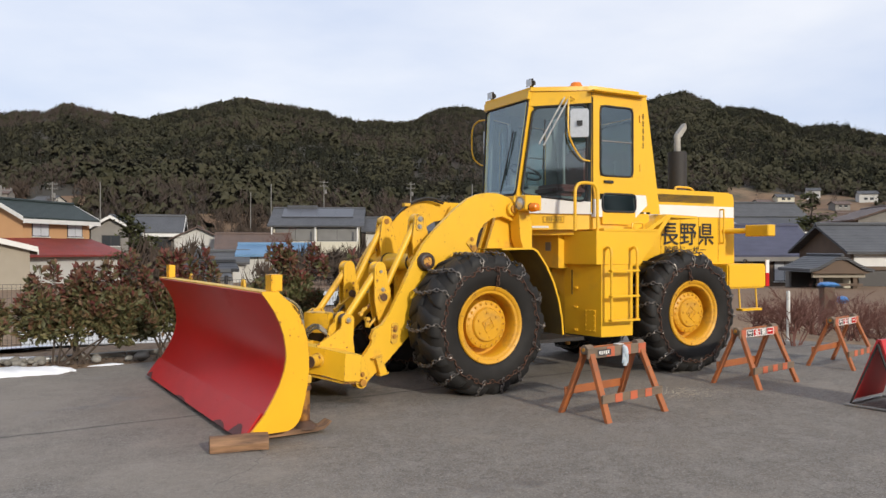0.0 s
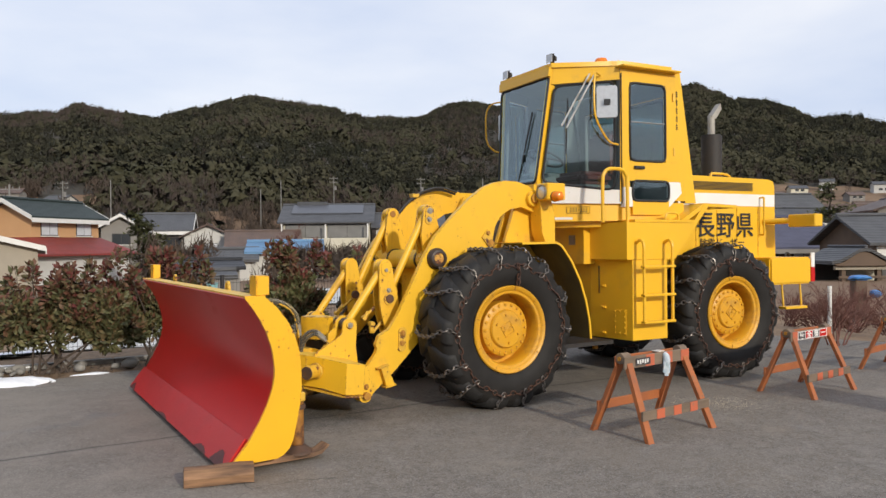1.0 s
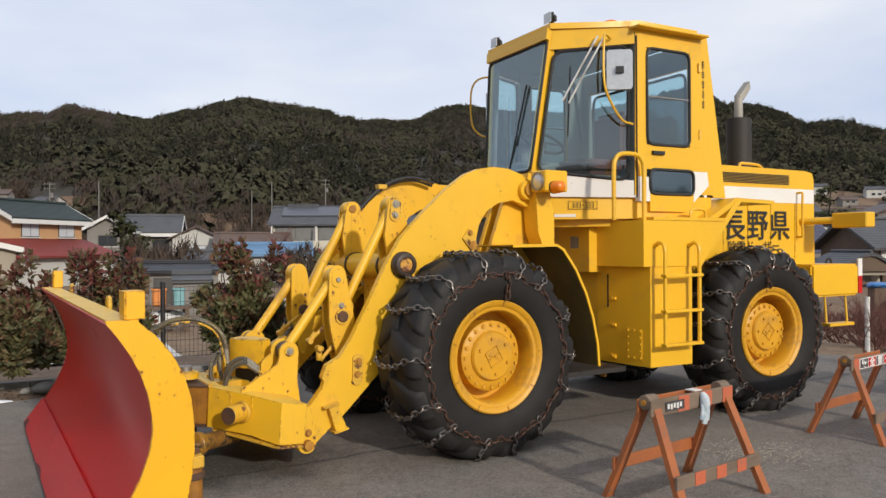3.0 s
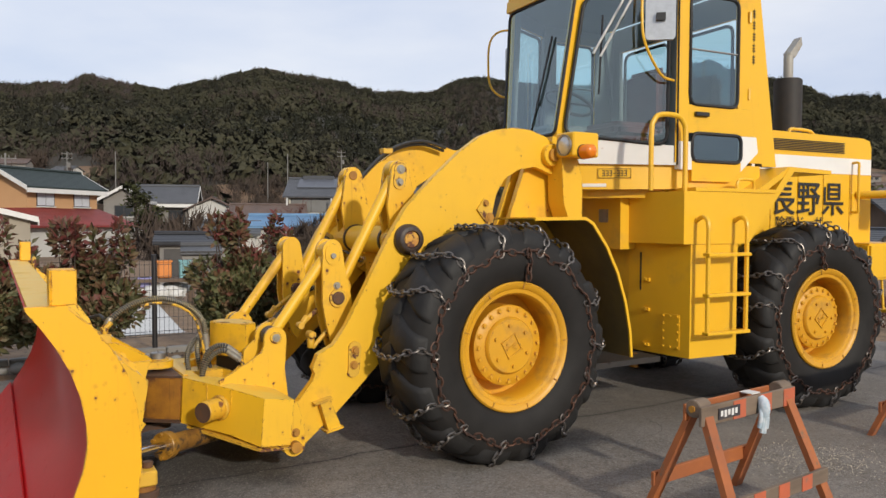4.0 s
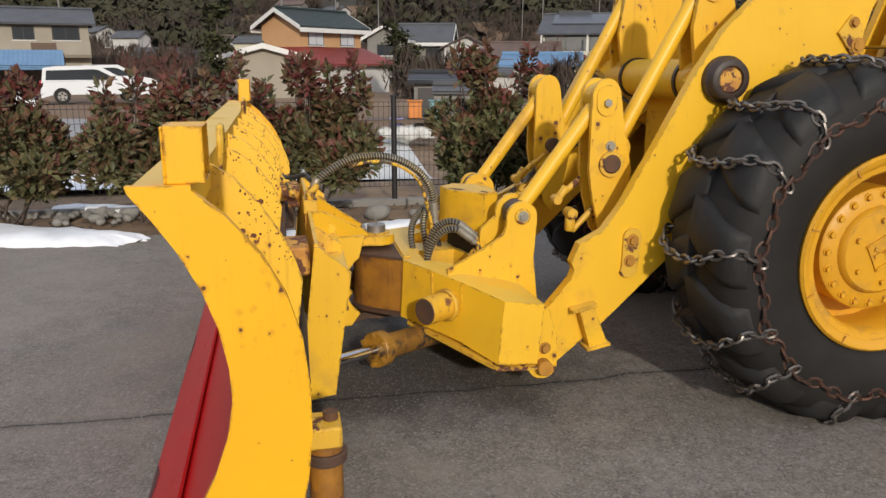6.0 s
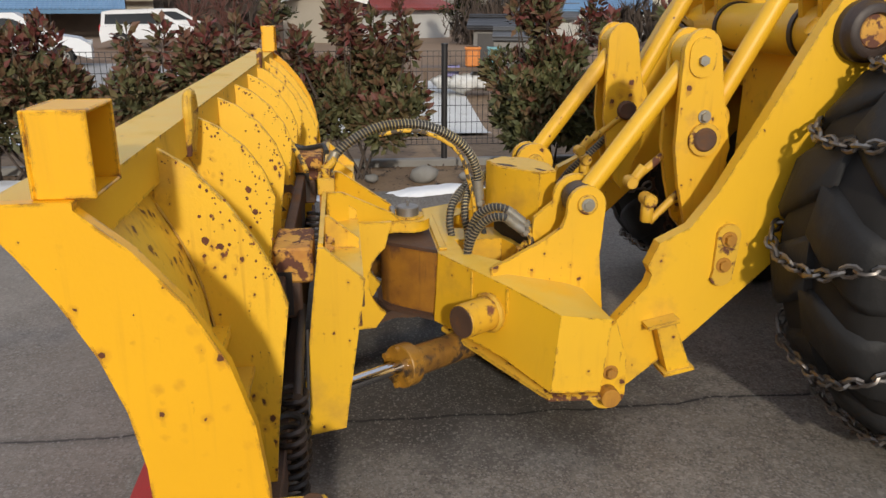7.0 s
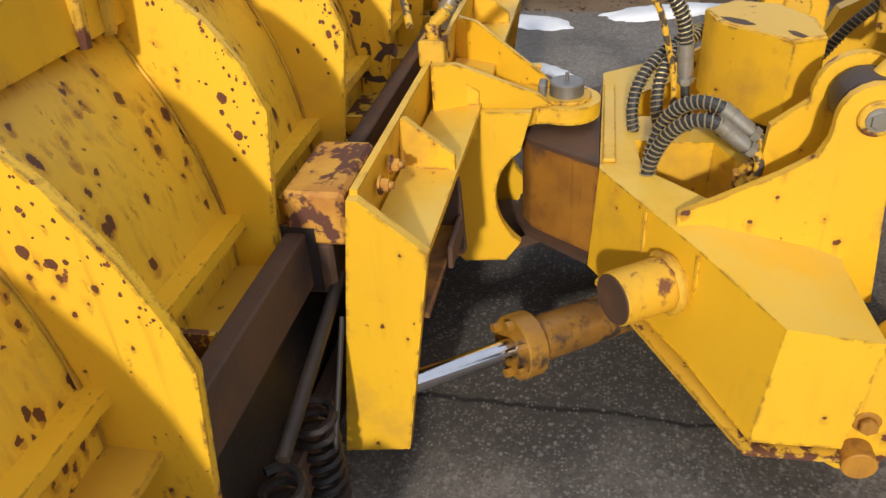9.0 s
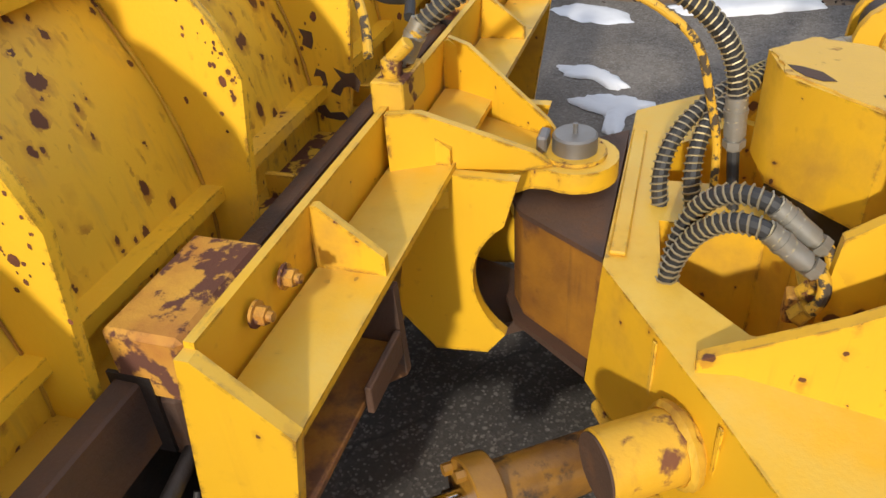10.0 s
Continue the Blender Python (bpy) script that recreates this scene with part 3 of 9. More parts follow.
        for k, v in enumerate((p, q)):
            if isinstance(v, float):
                x.inputs[k].default_value = v
            else:
                l.new(v, x.inputs[k])
        return x.outputs["Value"]

    xyz = n.new("ShaderNodeSeparateXYZ")
    l.new(tc.outputs["Object"], xyz.inputs["Vector"])
    # pale dust towards the open side of the lot; below the machine's nose a dark patch, oily stain and painted shade
    # together
    dust = op("MULTIPLY", rng(xyz.outputs["X"], 1.6, 3.6), rng(nz(0.7, 6.0, 0.65), 0.36, 0.60))
    col = mix(op("MULTIPLY", dust, 0.6), col, (0.27, 0.235, 0.195))
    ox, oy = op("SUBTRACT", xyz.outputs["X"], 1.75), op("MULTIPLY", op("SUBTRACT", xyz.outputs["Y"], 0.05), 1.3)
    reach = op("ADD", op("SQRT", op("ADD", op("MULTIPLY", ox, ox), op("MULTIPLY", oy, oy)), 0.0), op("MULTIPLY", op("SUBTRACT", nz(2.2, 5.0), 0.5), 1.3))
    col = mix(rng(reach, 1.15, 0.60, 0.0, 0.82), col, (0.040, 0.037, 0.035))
    col = mix(rng(sep.outputs["Red"], 0.80, 1.0, 0.0, 0.45), col, (0.24, 0.22, 0.19))
    away = op("ABSOLUTE", op("ADD", op("SUBTRACT", xyz.outputs["Y"], 0.47), op("MULTIPLY", op("SUBTRACT", nz(1.6, 6.0), 0.5), 0.16)), 0.0)
    col = mix(rng(away, 0.055, 0.01, 0.0, 0.45), col, (0.060, 0.054, 0.050))
    joint = rng(away, 0.010, 0.003)
    col = mix(joint, col, (0.016, 0.015, 0.015))
    # brown silt dried on in wide drifts
    col = mix(rng(nz(0.55, 5.0, 0.62), 0.50, 0.66, 0.0, 0.42), col, (0.175, 0.148, 0.118))
    # bare pale stones worn free of tar, larger ones rarer
    for size_, share, tone in ((66.0, 0.84, (0.28, 0.26, 0.235)), (42.0, 0.965, (0.31, 0.29, 0.26)), (110.0, 0.70, (0.26, 0.245, 0.22))):
        gv = n.new("ShaderNodeTexVoronoi")
        gv.inputs["Scale"].default_value = size_
        l.new(tc.outputs["Object"], gv.inputs["Vector"])
        gs = n.new("ShaderNodeSeparateColor")
        l.new(gv.outputs["Color"], gs.inputs["Color"])
        col = mix(both(rng(gv.outputs["Distance"], 0.44, 0.22, 0.0, 0.6), rng(gs.outputs["Red"], share, share + 0.04)), col, tone)
    warp = n.new("ShaderNodeMix")
    warp.data_type, warp.blend_type = "RGBA", "ADD"
    warp.inputs["Factor"].default_value = 0.5
    wz = n.new("ShaderNodeTexNoise")
    wz.inputs["Scale"].default_value = 1.7
    wz.inputs["Detail"].default_value = 6.0
    l.new(tc.outputs["Object"], wz.inputs["Vector"])
    l.new(tc.outputs["Object"], warp.inputs["A"])
    l.new(wz.outputs["Color"], warp.inputs["B"])
    ck = n.new("ShaderNodeTexVoronoi")
    ck.feature = "DISTANCE_TO_EDGE"
    ck.inputs["Scale"].default_value = 0.3
    l.new(warp.outputs["Result"], ck.inputs["Vector"])
    crack = op("MULTIPLY", rng(ck.outputs["Distance"], 0.0016, 0.0), rng(nz(0.8, 2.0), 0.5, 0.6, 0.0, 0.7))
    col = mix(crack, col, (0.03, 0.028, 0.027))
    l.new(col, b.inputs["Base Color"])
    l.new(rng(nz(0.9, 3.0), 0.60, 0.70, 0.86, 0.55), b.inputs["Roughness"])
    bp = n.new("ShaderNodeBump")
    bp.inputs["Strength"].default_value, bp.inputs["Distance"].default_value = 0.14, 0.004
    l.new(vor.outputs["Distance"], bp.inputs["Height"])
    l.new(bp.outputs["Normal"], b.inputs["Normal"])
    return m


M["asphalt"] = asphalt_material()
M["soil"] = material("soil_and_dead_grass", (0.175, 0.108, 0.060), 0.9, second=(0.26, 0.175, 0.10), scale=2.5, amount=0.9, bump=0.8, bump_scale=40,
                     grime=(0.075, 0.055, 0.040), grime_scale=9, grime_cut=0.55)
M["field"] = material("winter_valley_ground", (0.165, 0.095, 0.052), 0.95, second=(0.22, 0.145, 0.085), scale=0.05, amount=1.0,
                      grime=(0.05, 0.052, 0.034), grime_scale=0.02, grime_cut=0.52, bump=0.3, bump_scale=2)
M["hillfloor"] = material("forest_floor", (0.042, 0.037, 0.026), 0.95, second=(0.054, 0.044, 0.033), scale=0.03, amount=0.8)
M["concrete"] = material("weathered_concrete", (0.24, 0.23, 0.215), 0.85, second=(0.16, 0.15, 0.14), scale=3, bump=0.3, bump_scale=50, grime=(0.16, 0.15, 0.135), grime_scale=4, grime_cut=0.6)
M["snow"] = material("old_snow", (0.80, 0.81, 0.83), 0.7, second=(0.66, 0.67, 0.69), scale=9, bump=0.6, bump_scale=30, grime=(0.42, 0.39, 0.35), grime_scale=14, grime_cut=0.66)
M["stone"] = material("field_stone", (0.26, 0.25, 0.23), 0.85, second=(0.16, 0.15, 0.135), scale=7, bump=0.6, bump_scale=25, per_object=0.25)


def step(a, b, x):
    t = min(1.0, max(0.0, (x - a) / (b - a)))
    return t * t * (3 - 2 * t)


# heights of the wooded ridges by bearing (degrees to the right of straight ahead): the tangent of their rise
RIDGE = [(-180, 0.102), (-120, 0.122), (-80, 0.152), (-50, 0.167), (-36, 0.162), (-30.3, 0.155), (-27.9, 0.16), (-26.3, 0.174), (-25.3, 0.171), (-23.5, 0.166), (-21.4, 0.161), (-20.4, 0.168), (-19.5, 0.174),
         (-18.7, 0.18), (-16.6, 0.189), (-15, 0.196), (-13.2, 0.191), (-12, 0.188), (-9.1, 0.183), (-7.8, 0.175), (-5.9, 0.169), (-3.6, 0.171), (-2.1, 0.173), (-1.5, 0.18), (-0.4, 0.186), (1.1, 0.189), (3.2, 0.184),
         (9.1, 0.18), (14.7, 0.186), (15.3, 0.192), (16.4, 0.198), (17.6, 0.199), (19, 0.19), (20.3, 0.18), (22.5, 0.177), (23.6, 0.166), (24.7, 0.155), (25.4, 0.15), (26.4, 0.152), (27.8, 0.15), (28.7, 0.141), (30.3, 0.133),
         (45, 0.112), (70, 0.092), (110, 0.077), (180, 0.102)]


def ridge(bearing):
    for (a, u), (b, v) in zip(RIDGE, RIDGE[1:]):
        if a <= bearing <= b:
            return u + (v - u) * step(a, b, bearing)
    return 0.1


def ridge_distance(bearing):
    return 980 + 90 * math.sin(radians(bearing * 3.1 + 40)) - 200 * step(9, 20, bearing) * (1 - step(40, 80, bearing))


def hill_start(bearing):
    return 225 + 28 * math.sin(radians(bearing * 5)) + 60 * step(9, 22, bearing) * (1 - step(40, 80, bearing))


def terrace(bearing, r):
    """Brown fields on the lower slope, right of the machine and in the valley's left corner."""
    return (19.5 < bearing < 33 and r < hill_start(bearing) + 112) or (-34 < bearing < -25 and r < hill_start(bearing) + 60) or (-18.5 < bearing < -11 and r < hill_start(bearing) + 34) or (-4.2 < bearing < -1 and r < hill_start(bearing) + 75)


def ground_z(x, y):
    r, bearing = math.hypot(x, y), math.degrees(math.atan2(x, y))
    q = MLi @ Vector((x, y, 0))
    z = -0.03
    z -= 0.5 * step(-5.0, -9.0, q.y) * (1 - 0.3 * step(3.0, 8.0, q.x)) + 0.8 * step(-14.0, -34.0, q.y) * (1 - step(4.0, 9.0, q.x))
    z -= 0.55 * step(-7.5, -12.0, q.x) * (1 - step(-5.0, -9.0, q.y))
    far = step(40, 120, r)
    z = z * (1 - far) + far * (-2.4 + 6.5 * step(130, 225, r))
    s, e = hill_start(bearing), ridge_distance(bearing)
    z += (ridge(bearing) * e - 10) * max(0.0, min(1.0, (r - s) / (e - s))) ** 1.0
    if r > e:
        z -= (r - e) * 0.12
    if r > s:
        z += 5 * noise.noise(Vector((x * 0.012, y * 0.012, 0.3)))
    return z


def build_ground():
    radii = [0.0]
    r = 2.0
    while r < 1700:
        radii.append(r)
        r *= 1.055
    seg = 200
    verts, faces = [], []
    for r in radii:
        for k in range(seg):
            a = 2 * math.pi * k / seg
            x, y = r * math.sin(a), r * math.cos(a)
            verts.append((x, y, ground_z(x, y)))
    for i in range(len(radii) - 1):
        for k in range(seg):
            j = (k + 1) % seg
            faces.append((i * seg + k, (i + 1) * seg + k, (i + 1) * seg + j, i * seg + j))
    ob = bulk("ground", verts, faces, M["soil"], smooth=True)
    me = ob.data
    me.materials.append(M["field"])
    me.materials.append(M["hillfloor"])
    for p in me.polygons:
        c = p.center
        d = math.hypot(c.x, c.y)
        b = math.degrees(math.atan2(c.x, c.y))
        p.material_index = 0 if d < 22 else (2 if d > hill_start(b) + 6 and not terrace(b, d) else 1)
    tagged(ob, "brown winter soil with dead grass, rising to wooded hills", "ground", kind="structure")


build_ground()


def lot():
    """The asphalt: its far edge runs beside the planting strip, its back edge behind the machine."""
    bm = bmesh.new()
    edge = [(60, 60), (60, -3.1), (8, -3.1)]
    rnd = random.Random(4)
    for i in range(60):
        x = 8 - i * 0.22
        edge.append((x, -2.95 + 0.06 * math.sin(i * 0.7) + rnd.uniform(-0.03, 0.03)))
    for i in range(16):
        edge.append((-5.6 - i * 0.09, -2.7 + i * 0.22 + rnd.uniform(-0.03, 0.03)))
    edge += [(-7.0, 0.9), (-6.8, 2.0), (-7.6, 6.0), (-12, 12.0), (-40, 20.0), (-40, 60)]
    add_prism(bm, edge, -0.12, 0.0, "z")
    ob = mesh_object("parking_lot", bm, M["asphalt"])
    ob.matrix_basis = ML
    tagged(ob, "grey worn asphalt with cracks and pale dusty patches", "asphalt", kind="structure")


lot()


def kerb_and_fence():
    bm = bmesh.new()
    for i in range(13):
        x = 10.0 - i * 1.5
        add_box(bm, (x - 1.49, -4.05, -0.3), (x, -3.95, 0.035))
    k = mesh_object("kerb", bm, M["concrete"], bevel=0.012)
    k.matrix_basis = ML
    tagged(k, "low grey concrete kerb under a mesh fence", "kerb", kind="structure")
    M["fence"] = material("dark_coated_wire", (0.030, 0.028, 0.030), 0.5, metal=0.2)
    f = thing("mesh_fence", ML, "dark brown welded wire mesh fence on steel posts", "fence")
    xs = [1.12 + 2.0 * i for i in range(-5, 5)]
    for x in xs:
        bm = cyl((x, -4.0, -0.02), (x, -4.0, 1.04), 0.028, 12)
        add_cyl(bm, (x, -4.0, 1.035), (x, -4.0, 1.05), 0.033, 12)
        part("post", bm, M["fence"], f)
    for x in xs[:-1]:
        bm = bmesh.new()
        for i in range(1, 40):
            px = x + i * 0.05
            add_tube(bm, [(px, -4.0, 0.16), (px, -4.0, 0.99)], 0.0028, 4)
        for z in (0.16, 0.21, 0.36, 0.51, 0.66, 0.81, 0.94, 0.985):
            add_tube(bm, [(x + 0.02, -4.004, z), (x + 1.98, -4.004, z)], 0.0036, 4)
        part("mesh_panel", bm, M["fence"], f)


kerb_and_fence()


# ---- the snow plough on the front of the loader ----
FRONT = [(2.53, 1.110), (2.485, 1.05), (2.44, 0.98), (2.395, 0.89), (2.365, 0.80), (2.347, 0.70), (2.345, 0.62), (2.36, 0.53), (2.395, 0.43), (2.445, 0.33), (2.515, 0.215), (2.57, 0.15), (2.63, 0.075)]
BACK = [(2.40, 1.115), (2.33, 1.053), (2.26, 0.965), (2.21, 0.87), (2.178, 0.76), (2.165, 0.64), (2.165, 0.52), (2.178, 0.40), (2.20, 0.29), (2.229, 0.178), (2.252, 0.134), (2.288, 0.100), (2.335, 0.080)]


def offset(curve, d):
    out = []
    for i, (x, z) in enumerate(curve):
        a, b = curve[max(i - 1, 0)], curve[min(i + 1, len(curve) - 1)]
        tx, tz = b[0] - a[0], b[1] - a[1]
        k = math.hypot(tx, tz)
        out.append((x + d * tz / k, z - d * tx / k))
    return out


def plough():
    p = thing("snow_plough", ML, "rust-spotted yellow snow plough with a red face, resting on wood", "snow plough")
    # moldboard: a red skin in front, its back painted yellow
    skin = FRONT + offset(FRONT, 0.012)[::-1]
    part("moldboard", prism(skin, -1.746, 1.72), M["red"], p, "glossy red curved plough face with worn pale patches")
    part("moldboard_back", prism(offset(FRONT, 0.0125) + offset(FRONT, 0.022)[::-1], -1.72, 1.72), M["yellow_back"], p, "yellow back of the plough face with many rust spots")
    part("cutting_edge", prism([(2.520, 0.222), (2.66, 0.035), (2.669, 0.042), (2.528, 0.228)], -1.735, 1.70), M["red_worn"], p, "worn red cutting edge with scraped dark metal", bevel=0.003)
    # scraped dark metal where the paint has gone, near the ends of the edge
    wear = random.Random(8)
    for y0, y1, top in ((1.36, 1.695, 0.52), (0.95, 1.30, 0.80), (-1.72, -1.45, 0.70), (-0.35, 0.1, 0.88)):
        rim_ = [(y0 + (y1 - y0) * q / 23, 1.0 - (1.0 - top) * math.sin(math.pi * min(1.0, (q + 0.6) / 21)) * wear.uniform(.78, 1.0)) for q in range(24)]
        bm = bmesh.new()
        at = lambda y, v: bm.verts.new((2.5291 + 0.141 * v, y, 0.2287 - 0.186 * v))
        hi, low = [at(y, v) for y, v in rim_], [at(y, 0.998) for y, _ in rim_]
        for q in range(23):
            bm.faces.new((hi[q], hi[q + 1], low[q + 1], low[q]))
        part("scraped_patch", bm, M["scraped"], p, "scraped dark bare metal")
    for i in range(12):
        bm = bmesh.new()
        hex_bolt(bm, Vector((2.5675, -1.6 + i * 0.29, 0.1695)), Vector((0.80, 0, 0.60)), 0.014, 0.005)
        part("edge_bolt", bm, M["red_worn"], p)
    # near and far end plates
    for s in (1, -1):
        y0, y1 = (1.72, 1.745) if s > 0 else (-1.745, -1.72)
        part("end_plate", prism([(2.535, 1.1265)] + (FRONT if s > 0 else offset(FRONT, 0.0125)) + BACK[::-1] + [(2.40, 1.1265)], y0, y1), M["yellow_end"], p, "bright yellow crescent end plate", bevel=0.004)
        bm = bmesh.new()
        yy = 1.60 if s > 0 else -1.735
        # sheet-steel lamp box, open to the rear
        w0, w1 = (2.37, 2.457) if s > 0 else (2.385, 2.455)
        t = 0.006
        top = 1.250 if s > 0 else 1.262
        add_box(bm, (w1 - t, yy, 1.127), (w1, yy + 0.13, top))
        add_box(bm, (w0, yy, 1.127), (w1 - t, yy + t, top))
        add_box(bm, (w0, yy + 0.13 - t, 1.127), (w1 - t, yy + 0.13, top))
        add_box(bm, (w0, yy + t, top - t), (w1 - t, yy + 0.13 - t, top))
        add_box(bm, (w0, yy + t, 1.127), (w1 - t, yy + 0.13 - t, 1.127 + t))
        add_cyl(bm, (w1 - .03, yy + .065, 1.20), (w1 - .012, yy + .065, 1.20), .04, 18)
        part("marker_bracket", bm, M["yellow_end"], p, "square yellow tube bracket on the top edge", bevel=0.002)
    # top rail
    part("top_rail", prism([(2.405, 1.124), (2.524, 1.124), (2.524, 1.112), (2.418, 1.112), (2.418, 1.035), (2.405, 1.035)], -1.72, 1.72), M["yellow"], p, bevel=0.003)
    # ribs behind the skin
    long_edge = [(2.41, 1.108), (2.345, 1.065), (2.275, 0.985), (2.215, 0.89), (2.18, 0.81), (2.162, 0.75), (2.20, 0.45), (2.215, 0.28), (2.25, 0.13)]
    short_edge = [(2.405, 1.110), (2.35, 1.085), (2.285, 1.03), (2.24, 0.965), (2.214, 0.893), (2.245, 0.66), (2.25, 0.45), (2.26, 0.28), (2.28, 0.13)]
    inner = offset(FRONT, 0.0225)
    for i, y in enumerate((1.212, 0.79, 0.385, -0.02, -0.42, -0.80, -1.19, -1.47)):
        prof = (long_edge if abs(y) > 1 else short_edge) + [q for q in inner[::-1] if 0.13 < q[1] < 1.125]
        part("rib", prism(prof, y - 0.008, y + 0.008), M["rib"], p, "curved yellow stiffening rib with rust along its edge", bevel=0.002)
        rnd = random.Random(i)
        if i < 5:   # flaked spots, most of them close to the free edge, some in one patch
            bm = bmesh.new()
            edge_ = [Vector(q) for q in (long_edge if abs(y) > 1 else short_edge)[:6]]
            heart = (2.300, 0.930) if i == 0 else (2.262 + 0.012 * i, 0.90 - 0.03 * i)
            for k in range(46):
                if k < 30:
                    f = rnd.uniform(0.1, 4.2)
                    c = edge_[int(f)].lerp(edge_[int(f) + 1], f % 1) + Vector((abs(rnd.gauss(0, .018)) + .003, -abs(rnd.gauss(0, .006)) - .001))
                    size_ = rnd.uniform(.0012, .0036)
                else:
                    c = Vector((heart[0] + rnd.gauss(0, .022), heart[1] + rnd.gauss(0, .038)))
                    size_ = rnd.uniform(.0014, .0044) if k < 44 else .0075
                    if i > 1 and k % 3:
                        continue
                turn, tall = rnd.uniform(0, 6.3), rnd.uniform(1.0, 1.5)
                ring_ = [bm.verts.new((c.x + size_ * rnd.uniform(.65, 1.25) * math.cos(a), y + 0.0086, c.y + tall * size_ * rnd.uniform(.65, 1.25) * math.sin(a))) for a in (turn + 2 * math.pi * q / 8 for q in range(8))]
                hub = bm.verts.new((c.x, y + 0.0091, c.y))
                for q in range(8):
                    bm.faces.new((ring_[q], hub, ring_[(q + 1) % 8]))
            tagged(part("flaked_rust", bm, M["rust_flake"], p, "rust-brown spots of flaked paint"), kind="stuff")
        # weld bead along the rib's root
        bead = smooth_path([(q[0] - 0.002, y + 0.011 + rnd.uniform(-.002, .002), q[1]) for q in inner if 0.3 < q[1] < 1.05], 4)
        part("weld", tube(bead, 0.005, 5, radii=[0.0030 * rnd.uniform(.6, 1.35) for _ in bead]), M["weld"], p, "rusty weld bead")
    for out in ([(2.306, 0.745), (2.288, 0.738), (2.286, 0.712), (2.298, 0.690), (2.303, 0.700), (2.295, 0.717), (2.300, 0.730), (2.314, 0.728)],
                [(2.268, 0.748), (2.243, 0.738), (2.226, 0.741), (2.214, 0.722), (2.222, 0.700), (2.238, 0.712), (2.252, 0.708), (2.262, 0.690), (2.282, 0.698), (2.268, 0.716), (2.254, 0.727)],
                [(2.330, 0.824), (2.304, 0.818), (2.303, 0.800), (2.309, 0.784), (2.328, 0.793), (2.323, 0.808)],
                [(2.330, 0.660), (2.300, 0.668), (2.290, 0.652), (2.262, 0.655), (2.250, 0.640), (2.270, 0.636), (2.300, 0.640)]):
        part("paint_flake", prism(out, -0.0118, -0.0104), M["rust"], p, "bare rusty patch where paint flaked off")
    # lower shelf beams behind the skin
    part("lower_channel", prism([(2.290, 0.710), (2.330, 0.710), (2.330, 0.686), (2.290, 0.686)], -1.70, 1.70), M["yellow_worn"], p, bevel=0.008, segments=2)
    part("lower_shelf", box((2.244, -1.70, 0.595), (2.335, 1.70, 0.607)), M["yellow_chip"], p, "chipped yellow shelf plate with dirt")
    for i, y in enumerate((1.45, 1.04, 0.64, 0.25, -0.15, -0.55, -0.95, -1.3)):
        part("shelf_gusset", box((2.244, y - 0.006, 0.6075), (2.30, y + 0.006, 0.655)), M["yellow_chip"], p)
    # lifting eyes
    for y in (0.90, -0.84):
        y -= 0.057
        pts = [(2.408, y, 1.03), (2.398, y, 1.10), (2.396, y - 0.004, 1.14), (2.396, y + 0.010, 1.172), (2.396, y + 0.033, 1.176), (2.396, y + 0.056, 1.172), (2.396, y + 0.070, 1.14), (2.398, y + 0.066, 1.10), (2.408, y + 0.064, 1.03)]
        part("lifting_eye", tube(smooth_path(pts, 4), 0.012, 8), M["yellow_chip"], p, "rusty bent-bar lifting eye")
    # slide bar and its sleeve
    part("slide_bar", box((2.203, -1.62, 0.545), (2.241, 1.195, 0.657)), M["rust"], p, "dark rusty flat slide bar", bevel=0.004)
    part("lower_slide_bar", box((2.20, -1.4, 0.20), (2.24, 1.5, 0.30)), M["rust"], p, bevel=0.005)
    for y0, y1 in ((0.555, 0.765), (-0.79, -0.555)):
        bm = box((2.126, y0, 0.632), (2.236, y1, 0.736))
        part("sleeve_jaw", box((2.160, y0 + .004, 0.525), (2.248, y1 - .004, 0.6315)), M["rust"], p, "blackened lower jaw", bevel=0.006)
        part("slide_sleeve", bm, M["sleeve"], p, "chipped yellow and rust slide sleeve", bevel=0.008)
        part("sleeve_throat", box((2.185, y1 - .004, 0.537), (2.247, y1 + .0015, 0.668)), M["grease_and_gap"], p, "black throat of the slide sleeve")
    # added sheet: the shade below the slide bar drawn as a black surface
    part("slide_guard", box((2.246, -1.40, 0.14), (2.254, 1.19, 0.54)), M["grease_and_gap"], p, "added black sheet for the shade in the gap below the slide bar")
    part("stay_rod", cyl((2.15, 0.79, 0.50), (2.15, 0.92, 0.30), 0.005, 10), M["iron"], p, "thin dark stay rod")
    for y in (1.06, 0.90, -0.95):   # trip springs below the slide bar
        coil = [(2.19 + 0.036 * math.cos(a * 0.6), y + 0.036 * math.sin(a * 0.6), 0.12 + a * 0.0030) for a in range(84)]
        part("trip_spring", tube([Vector(q) for q in coil], 0.009, 6), M["grease_and_gap"], p, "greasy black trip spring")
    part("trip_rod", cyl((2.165, 0.727, 0.548), (2.165, 1.078, 0.445), 0.012, 16), M["grease_and_gap"], p, "dark oily trip rod")
    part("skid_bracket", box((2.085, 1.495, 0.395), (2.20, 1.605, 0.455)), M["yellow_chip"], p, "chipped yellow skid bracket", bevel=0.006)
    part("skid_post", cyl((2.128, 1.55, 0.10), (2.128, 1.55, 0.394), 0.046, 20), M["nose"], p, "rust-stained yellow skid post", bevel=0.004)
    part("skid_collar", cyl((2.128, 1.55, 0.34), (2.128, 1.55, 0.372), 0.058, 20), M["rust"], p, bevel=0.004)
